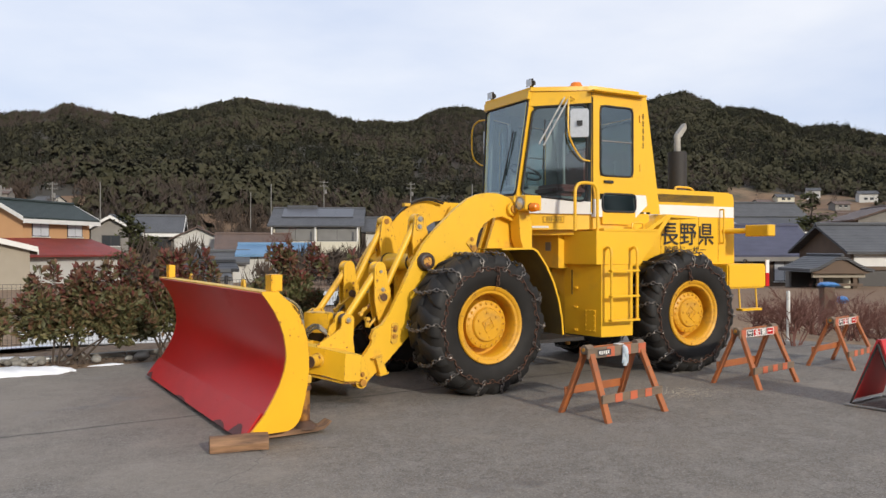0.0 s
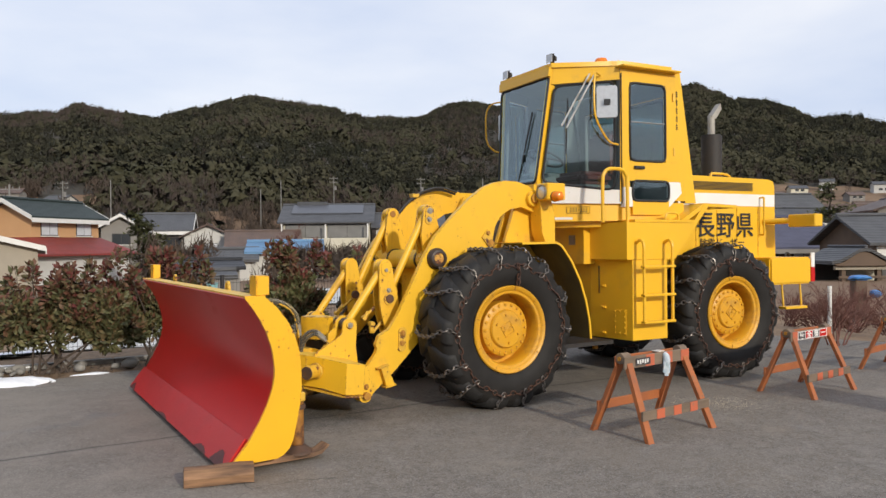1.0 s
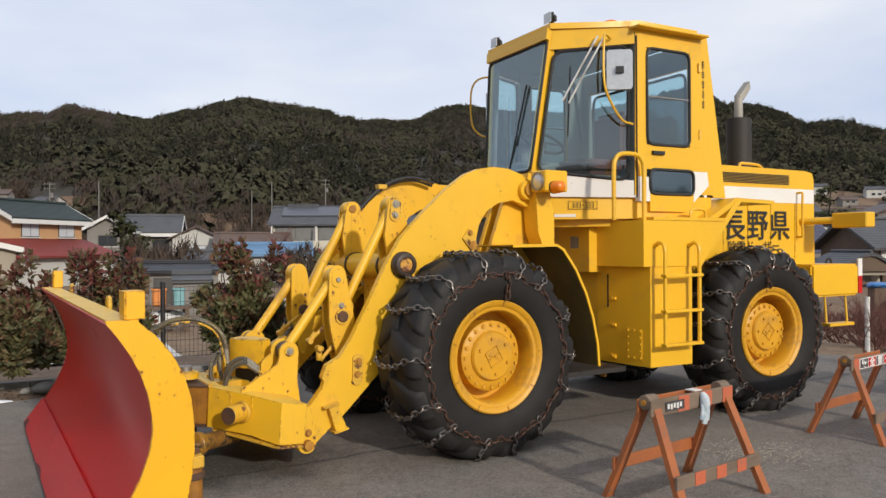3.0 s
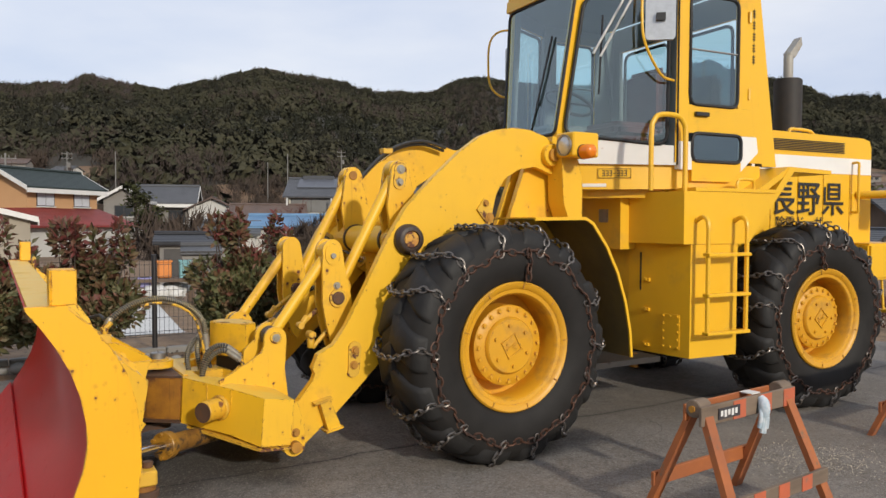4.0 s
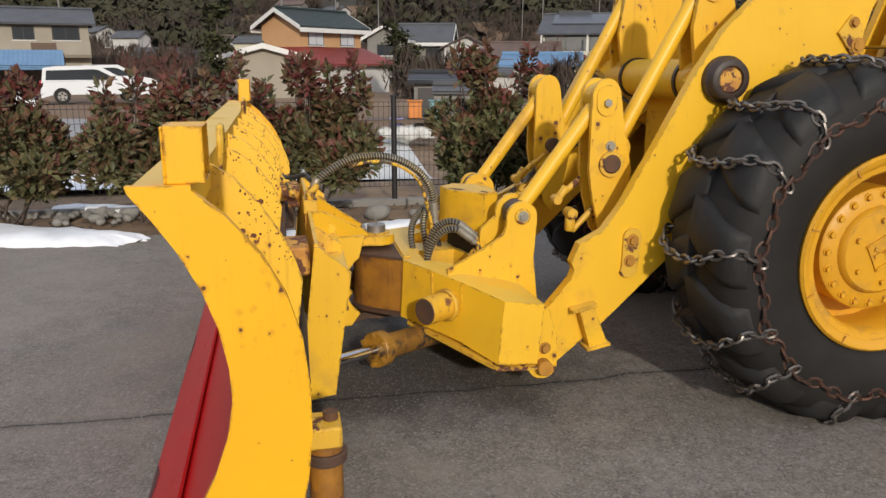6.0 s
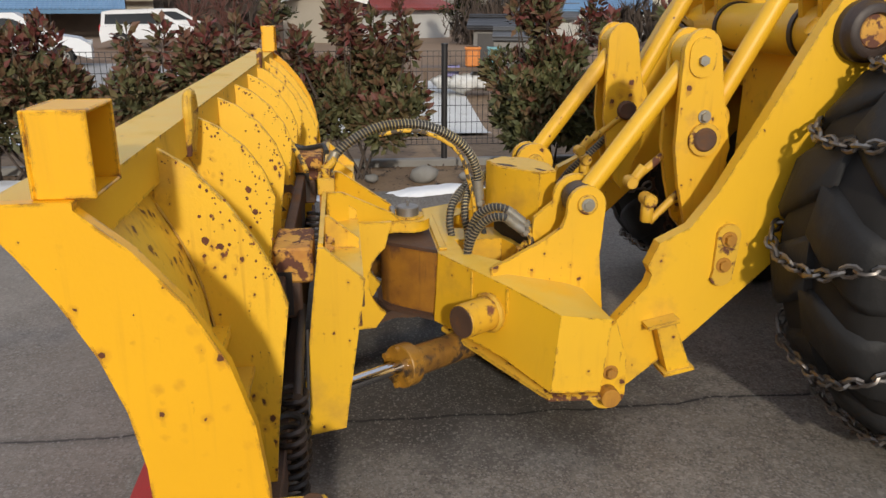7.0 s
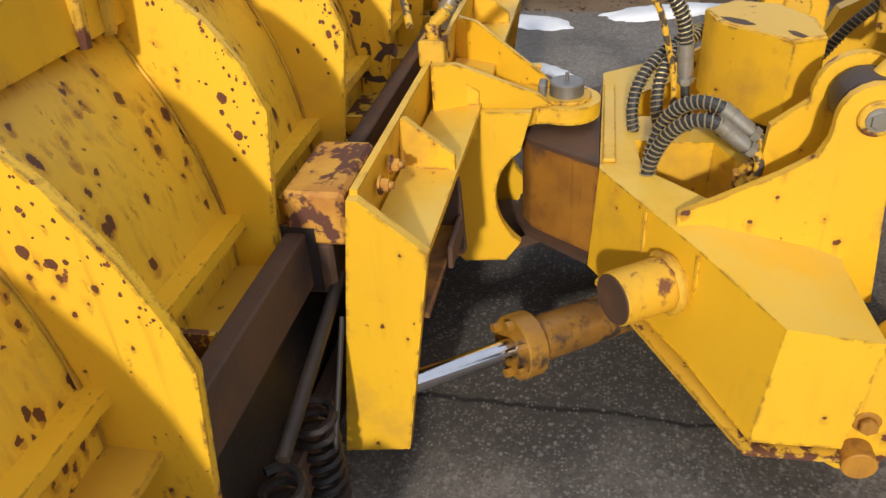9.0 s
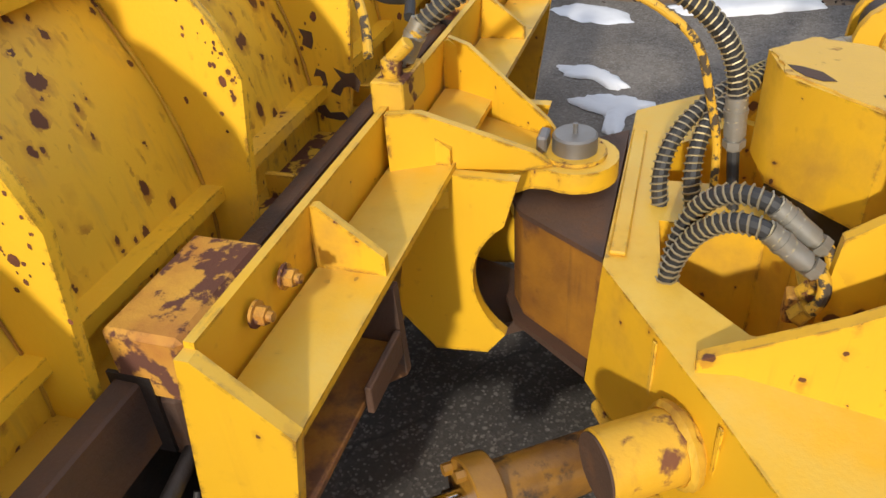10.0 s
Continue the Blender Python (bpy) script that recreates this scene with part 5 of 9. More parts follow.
def wheel(parent, x, side, proto=None, turn=0.0):
    """A chained loader wheel; its outer face looks to +y."""
    w_ = new("wheel")
    w_.parent = parent
    w_.matrix_basis = pose(x, 0, HUB_Z) @ (Matrix.Rotation(math.pi, 4, "Z") if side < 0 else Matrix.Identity(4)) @ Matrix.Rotation(turn, 4, "Y")
    if proto:
        for o in proto.children:
            c = o.copy()
            scene.collection.objects.link(c)
            c.parent = w_
        return w_
    yi, yo = 0.625, 1.115
    # carcass
    prof = [(0.365, yi + 0.05), (0.40, yi + 0.02), (0.50, yi - 0.01), (0.60, yi), (0.655, yi + 0.03), (0.682, yi + 0.08), (0.690, (yi + yo) / 2),
            (0.682, yo - 0.08), (0.655, yo - 0.03), (0.60, yo), (0.50, yo + 0.012), (0.42, yo - 0.005), (0.385, yo - 0.03), (0.365, yo - 0.045)]
    bm = lathe(prof, 64)
    part("tyre", bm, M["sidewall"], w_, "black loader tyre with a dusty sidewall", smooth=50)
    # tread lugs: angled bars from each shoulder to the middle
    bm = bmesh.new()
    nl = 14
    rows_ = ((0.0, 0.085, 0.0), (0.05, 0.045, 0.0), (0.14, 0.020, 0.0), (0.30, 0.007, 0.0), (0.60, 0.0, 0.0), (0.97, 0.0, 0.0), (1.0, 0.03, 0.0))
    for k in range(nl):
        for s in (0, 1):
            a0 = 2 * math.pi * (k + 0.5 * s) / nl
            verts = []
            for f, drop, _ in rows_:
                y = (yo - 0.004) - f * 0.262 if s == 0 else (yi + 0.004) + f * 0.262
                a = a0 + f * 0.20
                hw = 0.168 - 0.02 * f
                row = []
                for da, r in ((-hw, 0.672), (-hw * 0.93, R_TYRE - 0.020), (-hw * 0.68, R_TYRE - 0.004), (hw * 0.68, R_TYRE - 0.004), (hw * 0.93, R_TYRE - 0.020), (hw, 0.672)):
                    rr = r - drop
                    row.append(bm.verts.new((rr * math.cos(a + da), y, rr * math.sin(a + da))))
                verts.append(row)
            for r0, r1 in zip(verts, verts[1:]):
                for j in range(5):
                    bm.faces.new((r0[j], r0[j + 1], r1[j + 1], r1[j]))
            bm.faces.new(verts[0][::-1])
            bm.faces.new(verts[-1])
    part("tread", bm, M["rubber"], w_, "heavy angled tread lugs", smooth=75)
    # rim: flange, deep well, disc
    rim = [(0.382, yo - 0.050), (0.385, yo - 0.018), (0.376, yo - 0.008), (0.352, yo - 0.014), (0.340, yo - 0.030), (0.318, yo - 0.034), (0.306, yo - 0.050), (0.314, yo - 0.235),
           (0.20, yo - 0.245), (0.0, yo - 0.245), (0.0, yo - 0.265), (0.20, yo - 0.265), (0.335, yo - 0.25), (0.355, yo - 0.08)]
    part("rim", lathe(rim, 64), M["rim"], w_, "yellow multi-piece steel rim", smooth=40)
    for k in range(9):
        bm = bmesh.new()
        a = 2 * math.pi * k / 9 + 0.3
        add_box(bm, (-0.003, -0.001, -0.016), (0.003, 0.003, 0.016), Matrix.Translation((0.362 * math.cos(a), yo - 0.009, 0.362 * math.sin(a))) @ Matrix.Rotation(-a + math.pi / 2, 4, "Y"))
        part("rim_mark", bm, M["rust_orange"], w_)
    hub = [(0.240, yo - 0.24), (0.240, yo - 0.105), (0.233, yo - 0.098), (0.172, yo - 0.092), (0.168, yo - 0.076), (0.158, yo - 0.066), (0.0, yo - 0.060), (0.0, yo - 0.20)]
    part("hub", lathe(hub, 48, closed=False), M["rim"], w_, "yellow planetary hub cover", smooth=40)
    bolt_mesh = None
    for k in range(20):
        if bolt_mesh is None:
            bm = bmesh.new()
            hex_bolt(bm, (0.214, yo - 0.098, 0), (0, 1, 0), 0.012, 0.014)
            o = part("hub_bolt", bm, M["rim"], w_)
            bolt_mesh = o.data
        else:
            o = new("hub_bolt", bolt_mesh)
            o.parent = w_
        o.matrix_basis = Matrix.Rotation(2 * math.pi * k / 20, 4, "Y")
    for k in range(6):
        bm = bmesh.new()
        a = 2 * math.pi * k / 6 + 0.4
        add_cyl(bm, (0.122 * math.cos(a), yo - 0.066, 0.122 * math.sin(a)), (0.122 * math.cos(a), yo - 0.052, 0.122 * math.sin(a)), 0.011, 10)
        part("cover_bolt", bm, M["rim"], w_)
    bm = bmesh.new()
    rr = Matrix.Translation((0, yo - 0.061, 0)) @ Matrix.Rotation(0.5, 4, "Y") @ Matrix.Diagonal((1.2, 1, 1.2, 1))
    for q in range(4):
        m4 = rr @ Matrix.Rotation(q * math.pi / 2, 4, "Y")
        add_box(bm, (-0.048, 0, 0.040), (0.048, 0.006, 0.047), m4)
    add_box(bm, (-0.006, 0, -0.034), (0.006, 0.006, 0.034), rr @ Matrix.Rotation(0.78, 4, "Y"))
    add_box(bm, (-0.034, 0, -0.005), (0.034, 0.006, 0.005), rr)
    part("hub_emblem", bm, M["rim"], w_, "plain raised square emblem")
    # side chains and cross chains
    for yy, mat in ((yo + 0.004, "chain_rust"), (yi - 0.004, "chain_rust")):
        rnd = random.Random(3)
        ring = []
        for k in range(85):
            a = 2 * math.pi * k / 84
            r = 0.562 + 0.012 * math.cos(a * 14)
            ring.append((r * math.cos(a), yy, r * math.sin(a)))
        part("side_chain", chain_along(ring, 0.050, 0.032, 0.0068), M[mat], w_, "rusty side chain")
    part("chain_tail", chain_along([(-0.06, yo + 0.020, 0.55), (-0.065, yo + 0.022, 0.50), (-0.055, yo + 0.024, 0.40)], 0.046, 0.030, 0.0066), M["chain_rust"], w_, "loose hanging chain end")
    path = [(0.565, yo + 0.010), (0.62, yo + 0.004), (0.675, yo - 0.022), (0.71, yo - 0.065), (0.728, yo - 0.13), (0.732, (yi + yo) / 2), (0.728, yi + 0.13), (0.71, yi + 0.065), (0.675, yi + 0.022), (0.62, yi - 0.004), (0.565, yi - 0.010)]
    path = smooth_path([(r, y, 0.035 * math.sin(i * 0.9)) for i, (r, y) in enumerate(path)], 5)
    mesh0 = None
    nc = 14
    for k in range(nc):
        if mesh0 is None:
            o = part("cross_chain", chain_along(path, 0.042, 0.028, 0.0064), M["chain"], w_, "worn bright cross chain over the tread")
            mesh0 = o.data
        else:
            o = new("cross_chain", mesh0)
            o.parent = w_
            tagged(o, "worn bright cross chain over the tread")
        o.matrix_basis = Matrix.Rotation(2 * math.pi * k / nc + 0.06 * math.sin(k * 2.3), 4, "Y")
    return w_


def boom_profile():
    top = [(1.262, 0.22), (1.172, 0.393), (1.068, 0.518), (1.057, 0.555), (1.072, 0.585), (1.04, 0.662), (0.94, 0.713), (0.862, 0.82), (0.795, 0.945), (0.735, 1.05), (0.67, 1.175), (0.585, 1.335), (0.475, 1.505), (0.30, 1.68),
           (0.09, 1.865), (-0.06, 1.968), (-0.18, 2.015), (-0.32, 2.038), (-0.46, 2.03), (-0.58, 1.995), (-0.68, 1.94), (-0.735, 1.86), (-0.715, 1.775)]
    bot = [(-0.63, 1.745), (-0.50, 1.79), (-0.36, 1.765), (-0.25, 1.70), (-0.185, 1.60), (-0.14, 1.42), (0.02, 1.22), (0.25, 1.00), (0.42, 0.80), (0.62, 0.61), (0.80, 0.435), (0.915, 0.325), (1.01, 0.25), (1.13, 0.152)]
    return top + bot + arc(1.205, 0.185, 0.065, 215, 330, 7)


def bolt(parent, p, s, r, h, mat="rust_orange"):
    bm = bmesh.new()
    hex_bolt(bm, p, (0, s, 0), r, h)
    part("bolt", bm, M[mat], parent)


def loader():
    g = thing("wheel_loader", ML, "yellow wheel loader with a cab and chained tyres, parked on asphalt", "wheel loader")
    prof = boom_profile()
    # lift arms with their cross tube
    for s in (1, -1):
        y0, y1 = (0.565, 0.615) if s > 0 else (-0.615, -0.565)
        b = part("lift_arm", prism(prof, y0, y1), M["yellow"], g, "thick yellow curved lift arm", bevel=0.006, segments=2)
        ys = s * 0.615
        # large middle pin boss, upper pivot boss, small keeper plates
        ring_ = [(0.052, ys), (0.093, ys), (0.093, ys + s * 0.030), (0.086, ys + s * 0.036), (0.080, ys + s * 0.062), (0.072, ys + s * 0.068), (0.054, ys + s * 0.068), (0.050, ys + s * 0.058)]
        part("pin_boss", lathe(ring_, 36, "y", (0.466, 0, 1.314)), M["boss"], b, "dark greasy pin boss", smooth=40)
        part("pin", cyl((0.466, ys + s * 0.002, 1.314), (0.466, ys + s * 0.060, 1.314), 0.049, 24), M["sleeve"], b, bevel=0.003)
        part("pivot_boss", cyl((-0.62, s * 0.54, 1.87), (-0.62, s * 0.66, 1.87), 0.075, 28), M["yellow"], b, bevel=0.004)
        part("pivot_pin", cyl((-0.62, s * 0.655, 1.87), (-0.62, s * 0.685, 1.87), 0.045, 20), M["rust_orange"], b, bevel=0.003)
        # keeper plate low on the arm, with bolt and bush
        lugp = [(0.856, 0.56)] + arc(0.826, 0.555, 0.042, -30, -150, 6) + [(0.775, 0.68)] + arc(0.815, 0.682, 0.04, 170, 10, 6)
        part("keeper_plate", prism(lugp, ys, ys + s * 0.014), M["yellow_chip"], b)
        bolt(b, (0.815, ys + s * 0.014, 0.672), s, 0.018, 0.02)
        bolt(b, (0.824, ys + s * 0.014, 0.585), s, 0.018, 0.016)
        # upper keeper by the knee
        part("knee_plate", prism([(-0.085, 1.572), (-0.135, 1.535), (-0.155, 1.42), (-0.115, 1.40), (-0.03, 1.50)], ys, ys + s * 0.014), M["yellow_chip"], b, bevel=0.003)
        bolt(b, (-0.095, ys + s * 0.014, 1.540), s, 0.016, 0.016)
        bolt(b, (-0.125, ys + s * 0.014, 1.450), s, 0.022, 0.010)
        # sloping stop under the arm, between two lips
        part("stop_bracket", prism([(1.045, 0.391), (0.982, 0.404), (0.918, 0.246), (0.995, 0.232)], ys - s * 0.03, ys + s * 0.050), M["yellow"], b, bevel=0.003)
        part("stop_cap", prism([(1.078, 0.397), (0.972, 0.420), (0.970, 0.408), (1.076, 0.385)], ys + s * 0.001, ys + s * 0.058), M["yellow"], b, bevel=0.002)
        part("stop_lip", prism([(1.010, 0.228), (0.908, 0.250), (0.906, 0.238), (1.008, 0.216)], ys - s * 0.03, ys + s * 0.060), M["yellow"], b, bevel=0.002)
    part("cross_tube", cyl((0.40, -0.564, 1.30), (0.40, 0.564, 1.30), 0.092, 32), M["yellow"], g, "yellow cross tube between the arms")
    for y in (-0.275, 0.275):
        part("tube_collar", cyl((0.40, y - 0.012, 1.30), (0.40, y + 0.012, 1.30), 0.100, 32), M["boss"], g, "dark greasy collar")
    # levers and tilt rods on both sides
    for s in (1, -1):
        y = s * 0.36
        for dy in (-0.055, 0.055):
            up_ = [(0.33, 1.70)] + arc(0.415, 1.72, 0.085, 165, 15, 9) + [(0.535, 1.52), (0.50, 1.33), (0.42, 1.22), (0.24, 1.22), (0.21, 1.36), (0.28, 1.56)]
            up_ = [(0.40 + (x - 0.40) * (0.78 if z > 1.3 else 0.9), z) for x, z in up_]
            part("upper_lever", prism(up_, y + dy - 0.013, y + dy + 0.013), M["yellow_run"], g, "yellow lever plate with a rusty pin", bevel=0.006, segments=2)
            lo = arc(0.875, 1.235, 0.080, 10, 170, 9) + [(0.765, 1.10), (0.715, 0.93), (0.735, 0.83), (0.79, 0.68), (0.83, 0.62), (0.875, 0.66), (0.925, 0.80), (0.955, 0.93), (0.955, 1.08)]
            lo = [(0.855 + (x - 0.855) * 0.80, z) for x, z in lo]
            part("bellcrank", prism(lo, y + dy - 0.012, y + dy + 0.012), M["yellow_run"], g, "yellow bellcrank plate with rust under its pin", bevel=0.006, segments=2)
        yo = y + s * 0.068
        bm = cyl((0.418, y - 0.075, 1.745), (0.418, y + 0.075, 1.745), 0.032, 20)
        part("pin", bm, M["rust_orange"], g, bevel=0.004)
        plate = arc(0.418, 1.75, 0.042, 0, 180, 6) + arc(0.425, 1.665, 0.042, 180, 360, 6)
        part("keeper_plate", prism(plate, yo, yo + s * 0.010), M["yellow_chip"], g)
        for bx_, bz_, br_, bh_, off_ in ((0.425, 1.668, .020, .022, .010), (0.418, 1.748, .024, .012, .010), (0.872, 1.215, .020, .022, 0), (0.845, 1.035, .018, .020, 0)):
            bolt(g, (bx_, yo + s * off_, bz_), s, br_ * .85, bh_, "fitting")
        part("bellcrank_pin", cyl((0.84, y - 0.09, 0.96), (0.84, y + 0.09, 0.96), 0.040, 22), M["rust"], g, "greasy dark pin", bevel=0.006)
        part("bellcrank_boss", cyl((0.84, yo - s * 0.005, 0.96), (0.84, yo + s * 0.012, 0.96), 0.055, 22), M["yellow_chip"], g)
        oval = arc(0.872, 1.245, 0.045, 0, 180, 6) + arc(0.872, 1.205, 0.045, 180, 360, 6)
        part("bellcrank_top_plate", prism(oval, yo - s * 0.002, yo + s * 0.006), M["yellow"], g)
        # tilt rods
        for a, b in (((0.418, 1.745), (0.80, 1.02)), ((0.872, 1.235), (1.228, 0.75))):
            p0, p1 = Vector((a[0], y, a[1])), Vector((b[0], y, b[1]))
            part("tilt_rod", cyl(p0, p1, 0.033, 20), M["yellow"], g, "round yellow tilt rod")
            for q in (p0, p1):
                dark = q is p1 and q.z < 0.8
                part("rod_eye", cyl(q + Vector((0, -0.040, 0)), q + Vector((0, 0.040, 0)), 0.058 if dark else 0.062, 24), M["boss" if dark else "yellow"], g, "greasy dark rod eye" if dark else "", bevel=0.004)
        part("eye_bush", cyl((1.228, y - 0.052, 0.75), (1.228, y + 0.052, 0.75), 0.050, 24), M["rust"], g, "greasy dark bush")
        bolt(g, (1.228, s * 0.448, 0.75), s, 0.016, 0.012, "fitting")
        # lift ram and thin adjusters under the levers
        part("lift_ram", cyl((0.555, s * 0.50, 1.325), (0.02, s * 0.50, 0.98), 0.030, 20), M["chrome"], g, "bright ram rod")
        part("lift_ram_barrel", cyl((0.25, s * 0.50, 1.13), (-0.42, s * 0.50, 0.70), 0.062, 20), M["yellow"], g)
        part("adjuster", cyl((1.02, s * 0.30, 0.80), (0.80, s * 0.30, 0.98), 0.014, 12), M["yellow_chip"], g)
        bm = cyl((1.035, s * 0.30, 0.775), (0.985, s * 0.30, 0.845), 0.020, 6)
        add_cyl(bm, (1.03, s * 0.275, 0.79), (1.03, s * 0.325, 0.79), 0.022, 14)
        part("adjuster_joint", bm, M["yellow_chip"], g, bevel=0.003)
        part("lower_adjuster", cyl((0.975, s * 0.36, 0.66), (0.78, s * 0.36, 0.86), 0.014, 12), M["yellow_chip"], g)
        bm = cyl((0.985, s * 0.325, 0.74), (0.985, s * 0.395, 0.74), 0.024, 14)
        add_cyl(bm, (0.985, s * 0.36, 0.73), (0.985, s * 0.36, 0.66), 0.024, 6)
        part("link_head", bm, M["yellow_chip"], g, bevel=0.004)
    # front frame between the arms, axle, dark machinery below
    bm = box((-0.75, -0.40, 0.62), (0.28, 0.40, 1.22))
    part("front_frame", bm, M["yellow"], g, bevel=0.02)
    tower = [(-0.80, 0.95), (-0.80, 1.80), (-0.72, 1.95), (-0.56, 1.95), (-0.48, 1.80), (-0.30, 1.30), (-0.20, 0.95)]
    for y0 in (-0.53, -0.40, 0.36, 0.49):
        part("boom_tower", prism(tower, y0, y0 + 0.04), M["yellow"], g, bevel=0.006)
    part("axle", cyl((0, -0.75, HUB_Z), (0, 0.75, HUB_Z), 0.13, 24), M["iron"], g)
    part("differential", lathe([(0.0, -0.22), (0.16, -0.18), (0.24, 0.0), (0.16, 0.18), (0.0, 0.22)], 24, "y", (0, 0, HUB_Z), False), M["iron"], g)
    part("drive_housing", box((-2.5, -0.32, 0.45), (0.1, 0.32, 0.95)), M["iron"], g, bevel=0.03)
    part("belly_drain", cyl((-1.42, 0.62, 0.36), (-1.42, 0.62, 0.46), 0.03, 12), M["rust_orange"], g)
    part("belly_plate", prism([(-0.85, 0.35), (-0.85, 0.80), (-1.50, 0.80), (-1.50, 0.35)], 0.42, 0.46, "z"), M["iron"], g)
    # hoses over the far arm
    for y, dz in ((-0.50, 0.0), (-0.47, 0.02)):
        part("boom_hose", tube(smooth_path([(0.28, y, 1.72 + dz), (0.12, y, 1.88 + dz), (-0.05, y, 1.98 + dz), (-0.25, y, 2.02 + dz), (-0.45, y, 1.98 + dz)], 5), 0.013, 8), M["hose"], g)
    part("hose_clamp", box((0.02, -0.53, 1.93), (0.10, -0.45, 1.97)), M["yellow_chip"], g, bevel=0.004)

    # wheels
    wf = wheel(g, 0.0, 1)
    wheel(g, 0.0, -1, wf, 0.2)

    # ---- headlight on the front tower ----
    for s in (1, -1):
        hl = part("headlight", box((-0.84, s * 0.68, 1.85), (-0.62, s * 0.86, 2.01)), M["yellow_body"], g, "yellow box headlight", bevel=0.01)
        part("lens", lathe([(0.0, -0.598), (0.035, -0.602), (0.060, -0.612), (0.064, -0.620), (0.0, -0.620)], 24, "x", (0, s * 0.772, 1.925), False), M["lens"], hl)
        part("lens_ring", lathe([(0.060, -0.606), (0.071, -0.606), (0.071, -0.620), (0.060, -0.620)], 24, "x", (0, s * 0.772, 1.925)), M["steel"], hl)
        part("indicator_base", cyl((-0.70, s * 0.86, 1.88), (-0.70, s * 0.872, 1.88), 0.050, 18), M["iron"], hl)
        part("indicator", lathe([(0.048, s * 0.872), (0.047, s * 0.912), (0.044, s * 0.920), (0.0, s * 0.920)], 18, "y", (-0.70, 0, 1.88), False), M["amber"], hl, "amber indicator lamp", smooth=60)
        part("indicator_cap", lathe([(0.045, s * 0.920), (0.043, s * 0.945), (0.030, s * 0.957), (0.0, s * 0.960)], 18, "y", (-0.70, 0, 1.88), False), M["amber"], hl, smooth=60)
        part("lamp_bracket", prism([(-0.78, 1.85), (-0.64, 1.85), (-0.66, 1.55), (-0.72, 1.40), (-0.82, 1.40), (-0.82, 1.70)], s * 0.56, s * 0.72), M["yellow"], hl, bevel=0.005)

    # front fender: a bent sheet with a rolled lip
    curve = [(-0.20, 1.45), (-0.60, 1.455), (-0.67, 1.42), (-0.79, 1.27), (-0.89, 1.09), (-0.96, 0.90), (-1.005, 0.70), (-1.02, 0.53)]
    for s in (1, -1):
        y0, y1 = sorted((s * 0.52, s * 1.0))
        part("front_fender", prism(curve + offset(curve, -0.008)[::-1], y0, y1), M["yellow_body"], g, "yellow bent sheet fender")
        y0, y1 = sorted((s * 0.53, s * 0.995))
        # dark lining: dirt and the shade inside the fender in one colour
        part("fender_lining", prism(offset(curve, -0.009) + offset(curve, -0.013)[::-1], y0, y1), M["underside_coat"], g, "underside of the fender, dirt and its shade in one dark colour")
        y0, y1 = sorted((s * 1.0, s * 1.012))
        part("fender_lip", prism(curve + offset(curve, -0.020)[::-1], y0, y1), M["yellow_body"], g, "bright rolled fender edge")
    front_half = set(g.children)

    # ---- rear half, turned a little at the articulation joint ----
    wheel(g, -2.935, 1, wf, 0.35)
    wheel(g, -2.935, -1, wf, 0.8)
    part("axle", cyl((-2.935, -0.75, HUB_Z), (-2.935, 0.75, HUB_Z), 0.13, 24), M["iron"], g)
    # step box and tank on each side
    for s in (1, -1):
        sm = Matrix.Diagonal((1, s, 1, 1))
        body = bmesh.new()
        lowp = [(-1.49, 0.42), (-1.56, 1.0), (-2.12, 1.0), (-2.12, 0.42)]
        add_prism(body, lowp, 1.27, 1.64, "z", sm)
        part("step_box", body, M["yellow_body"], g, "yellow sheet-steel step box", bevel=0.006)
        rear = [(-2.122, 1.27), (-2.122, 1.64), (-2.47, 1.66), (-2.62, 1.84), (-2.70, 1.84), (-2.20, 1.27)]
        part("step_box_rear", prism(rear, 0.62, 0.995, "y", sm), M["yellow_body"], g, bevel=0.004)
        part("platform_edge", prism([(-1.66, 0.62), (-1.66, 1.005), (-2.46, 1.005), (-2.46, 0.62)], 1.642, 1.668, "z", sm), M["yellow_body"], g)
        tk = [(-1.555, 0.44), (-1.635, 0.992), (-2.09, 0.992), (-2.09, 0.44)]
        part("fuel_tank", prism(tk, 0.465, 1.268, "z", sm), M["yellow_body"], g, "tall yellow tank with a bolted cover plate", bevel=0.012, segments=2)
        y0, y1 = sorted((s * 0.16, s * 0.445))
        part("inner_panel", box((-1.60, y0, 0.52), (-1.575, y1, 1.268)), M["yellow_body"], g)
        # cover plate on its slanted face
        d = Vector((-0.08, 0.552, 0)).normalized()
        nrm = Vector((0.552, 0.08, 0)).normalized()
        mid = Vector((-1.612, 0.835, 0.64))
        mm = sm @ Matrix(((d.x, nrm.x, 0, mid.x), (d.y, nrm.y, 0, mid.y), (0, 0, 1, mid.z), (0, 0, 0, 1)))
        bm = box((-0.075, 0, -0.125), (0.075, 0.006, 0.125), mm)
        for ix in (-0.062, 0, 0.062):
            for iz in (-0.11, -0.055, 0, 0.055, 0.11):
                if ix or abs(iz) > 0.1:
                    add_cyl(bm, mm @ Vector((ix, 0.005, iz)), mm @ Vector((ix, 0.016, iz)), 0.008, 6)
        part("cover_plate", bm, M["yellow_body"], g)
        for iz in (0.36, 0.14, -0.12):
            bm = bmesh.new()
            add_cyl(bm, mm @ Vector((-0.215, 0.0, iz)), mm @ Vector((-0.215, 0.03, iz)), 0.010, 8)
            add_box(bm, (-0.25, 0, iz - 0.012), (-0.19, 0.02, iz + 0.012), mm)
            part("latch", bm, M["yellow_body"], g)
        part("tank_seam", box((-0.283, -0.002, 0.28), (-0.274, 0.008, 0.56), mm), M["black"], g)
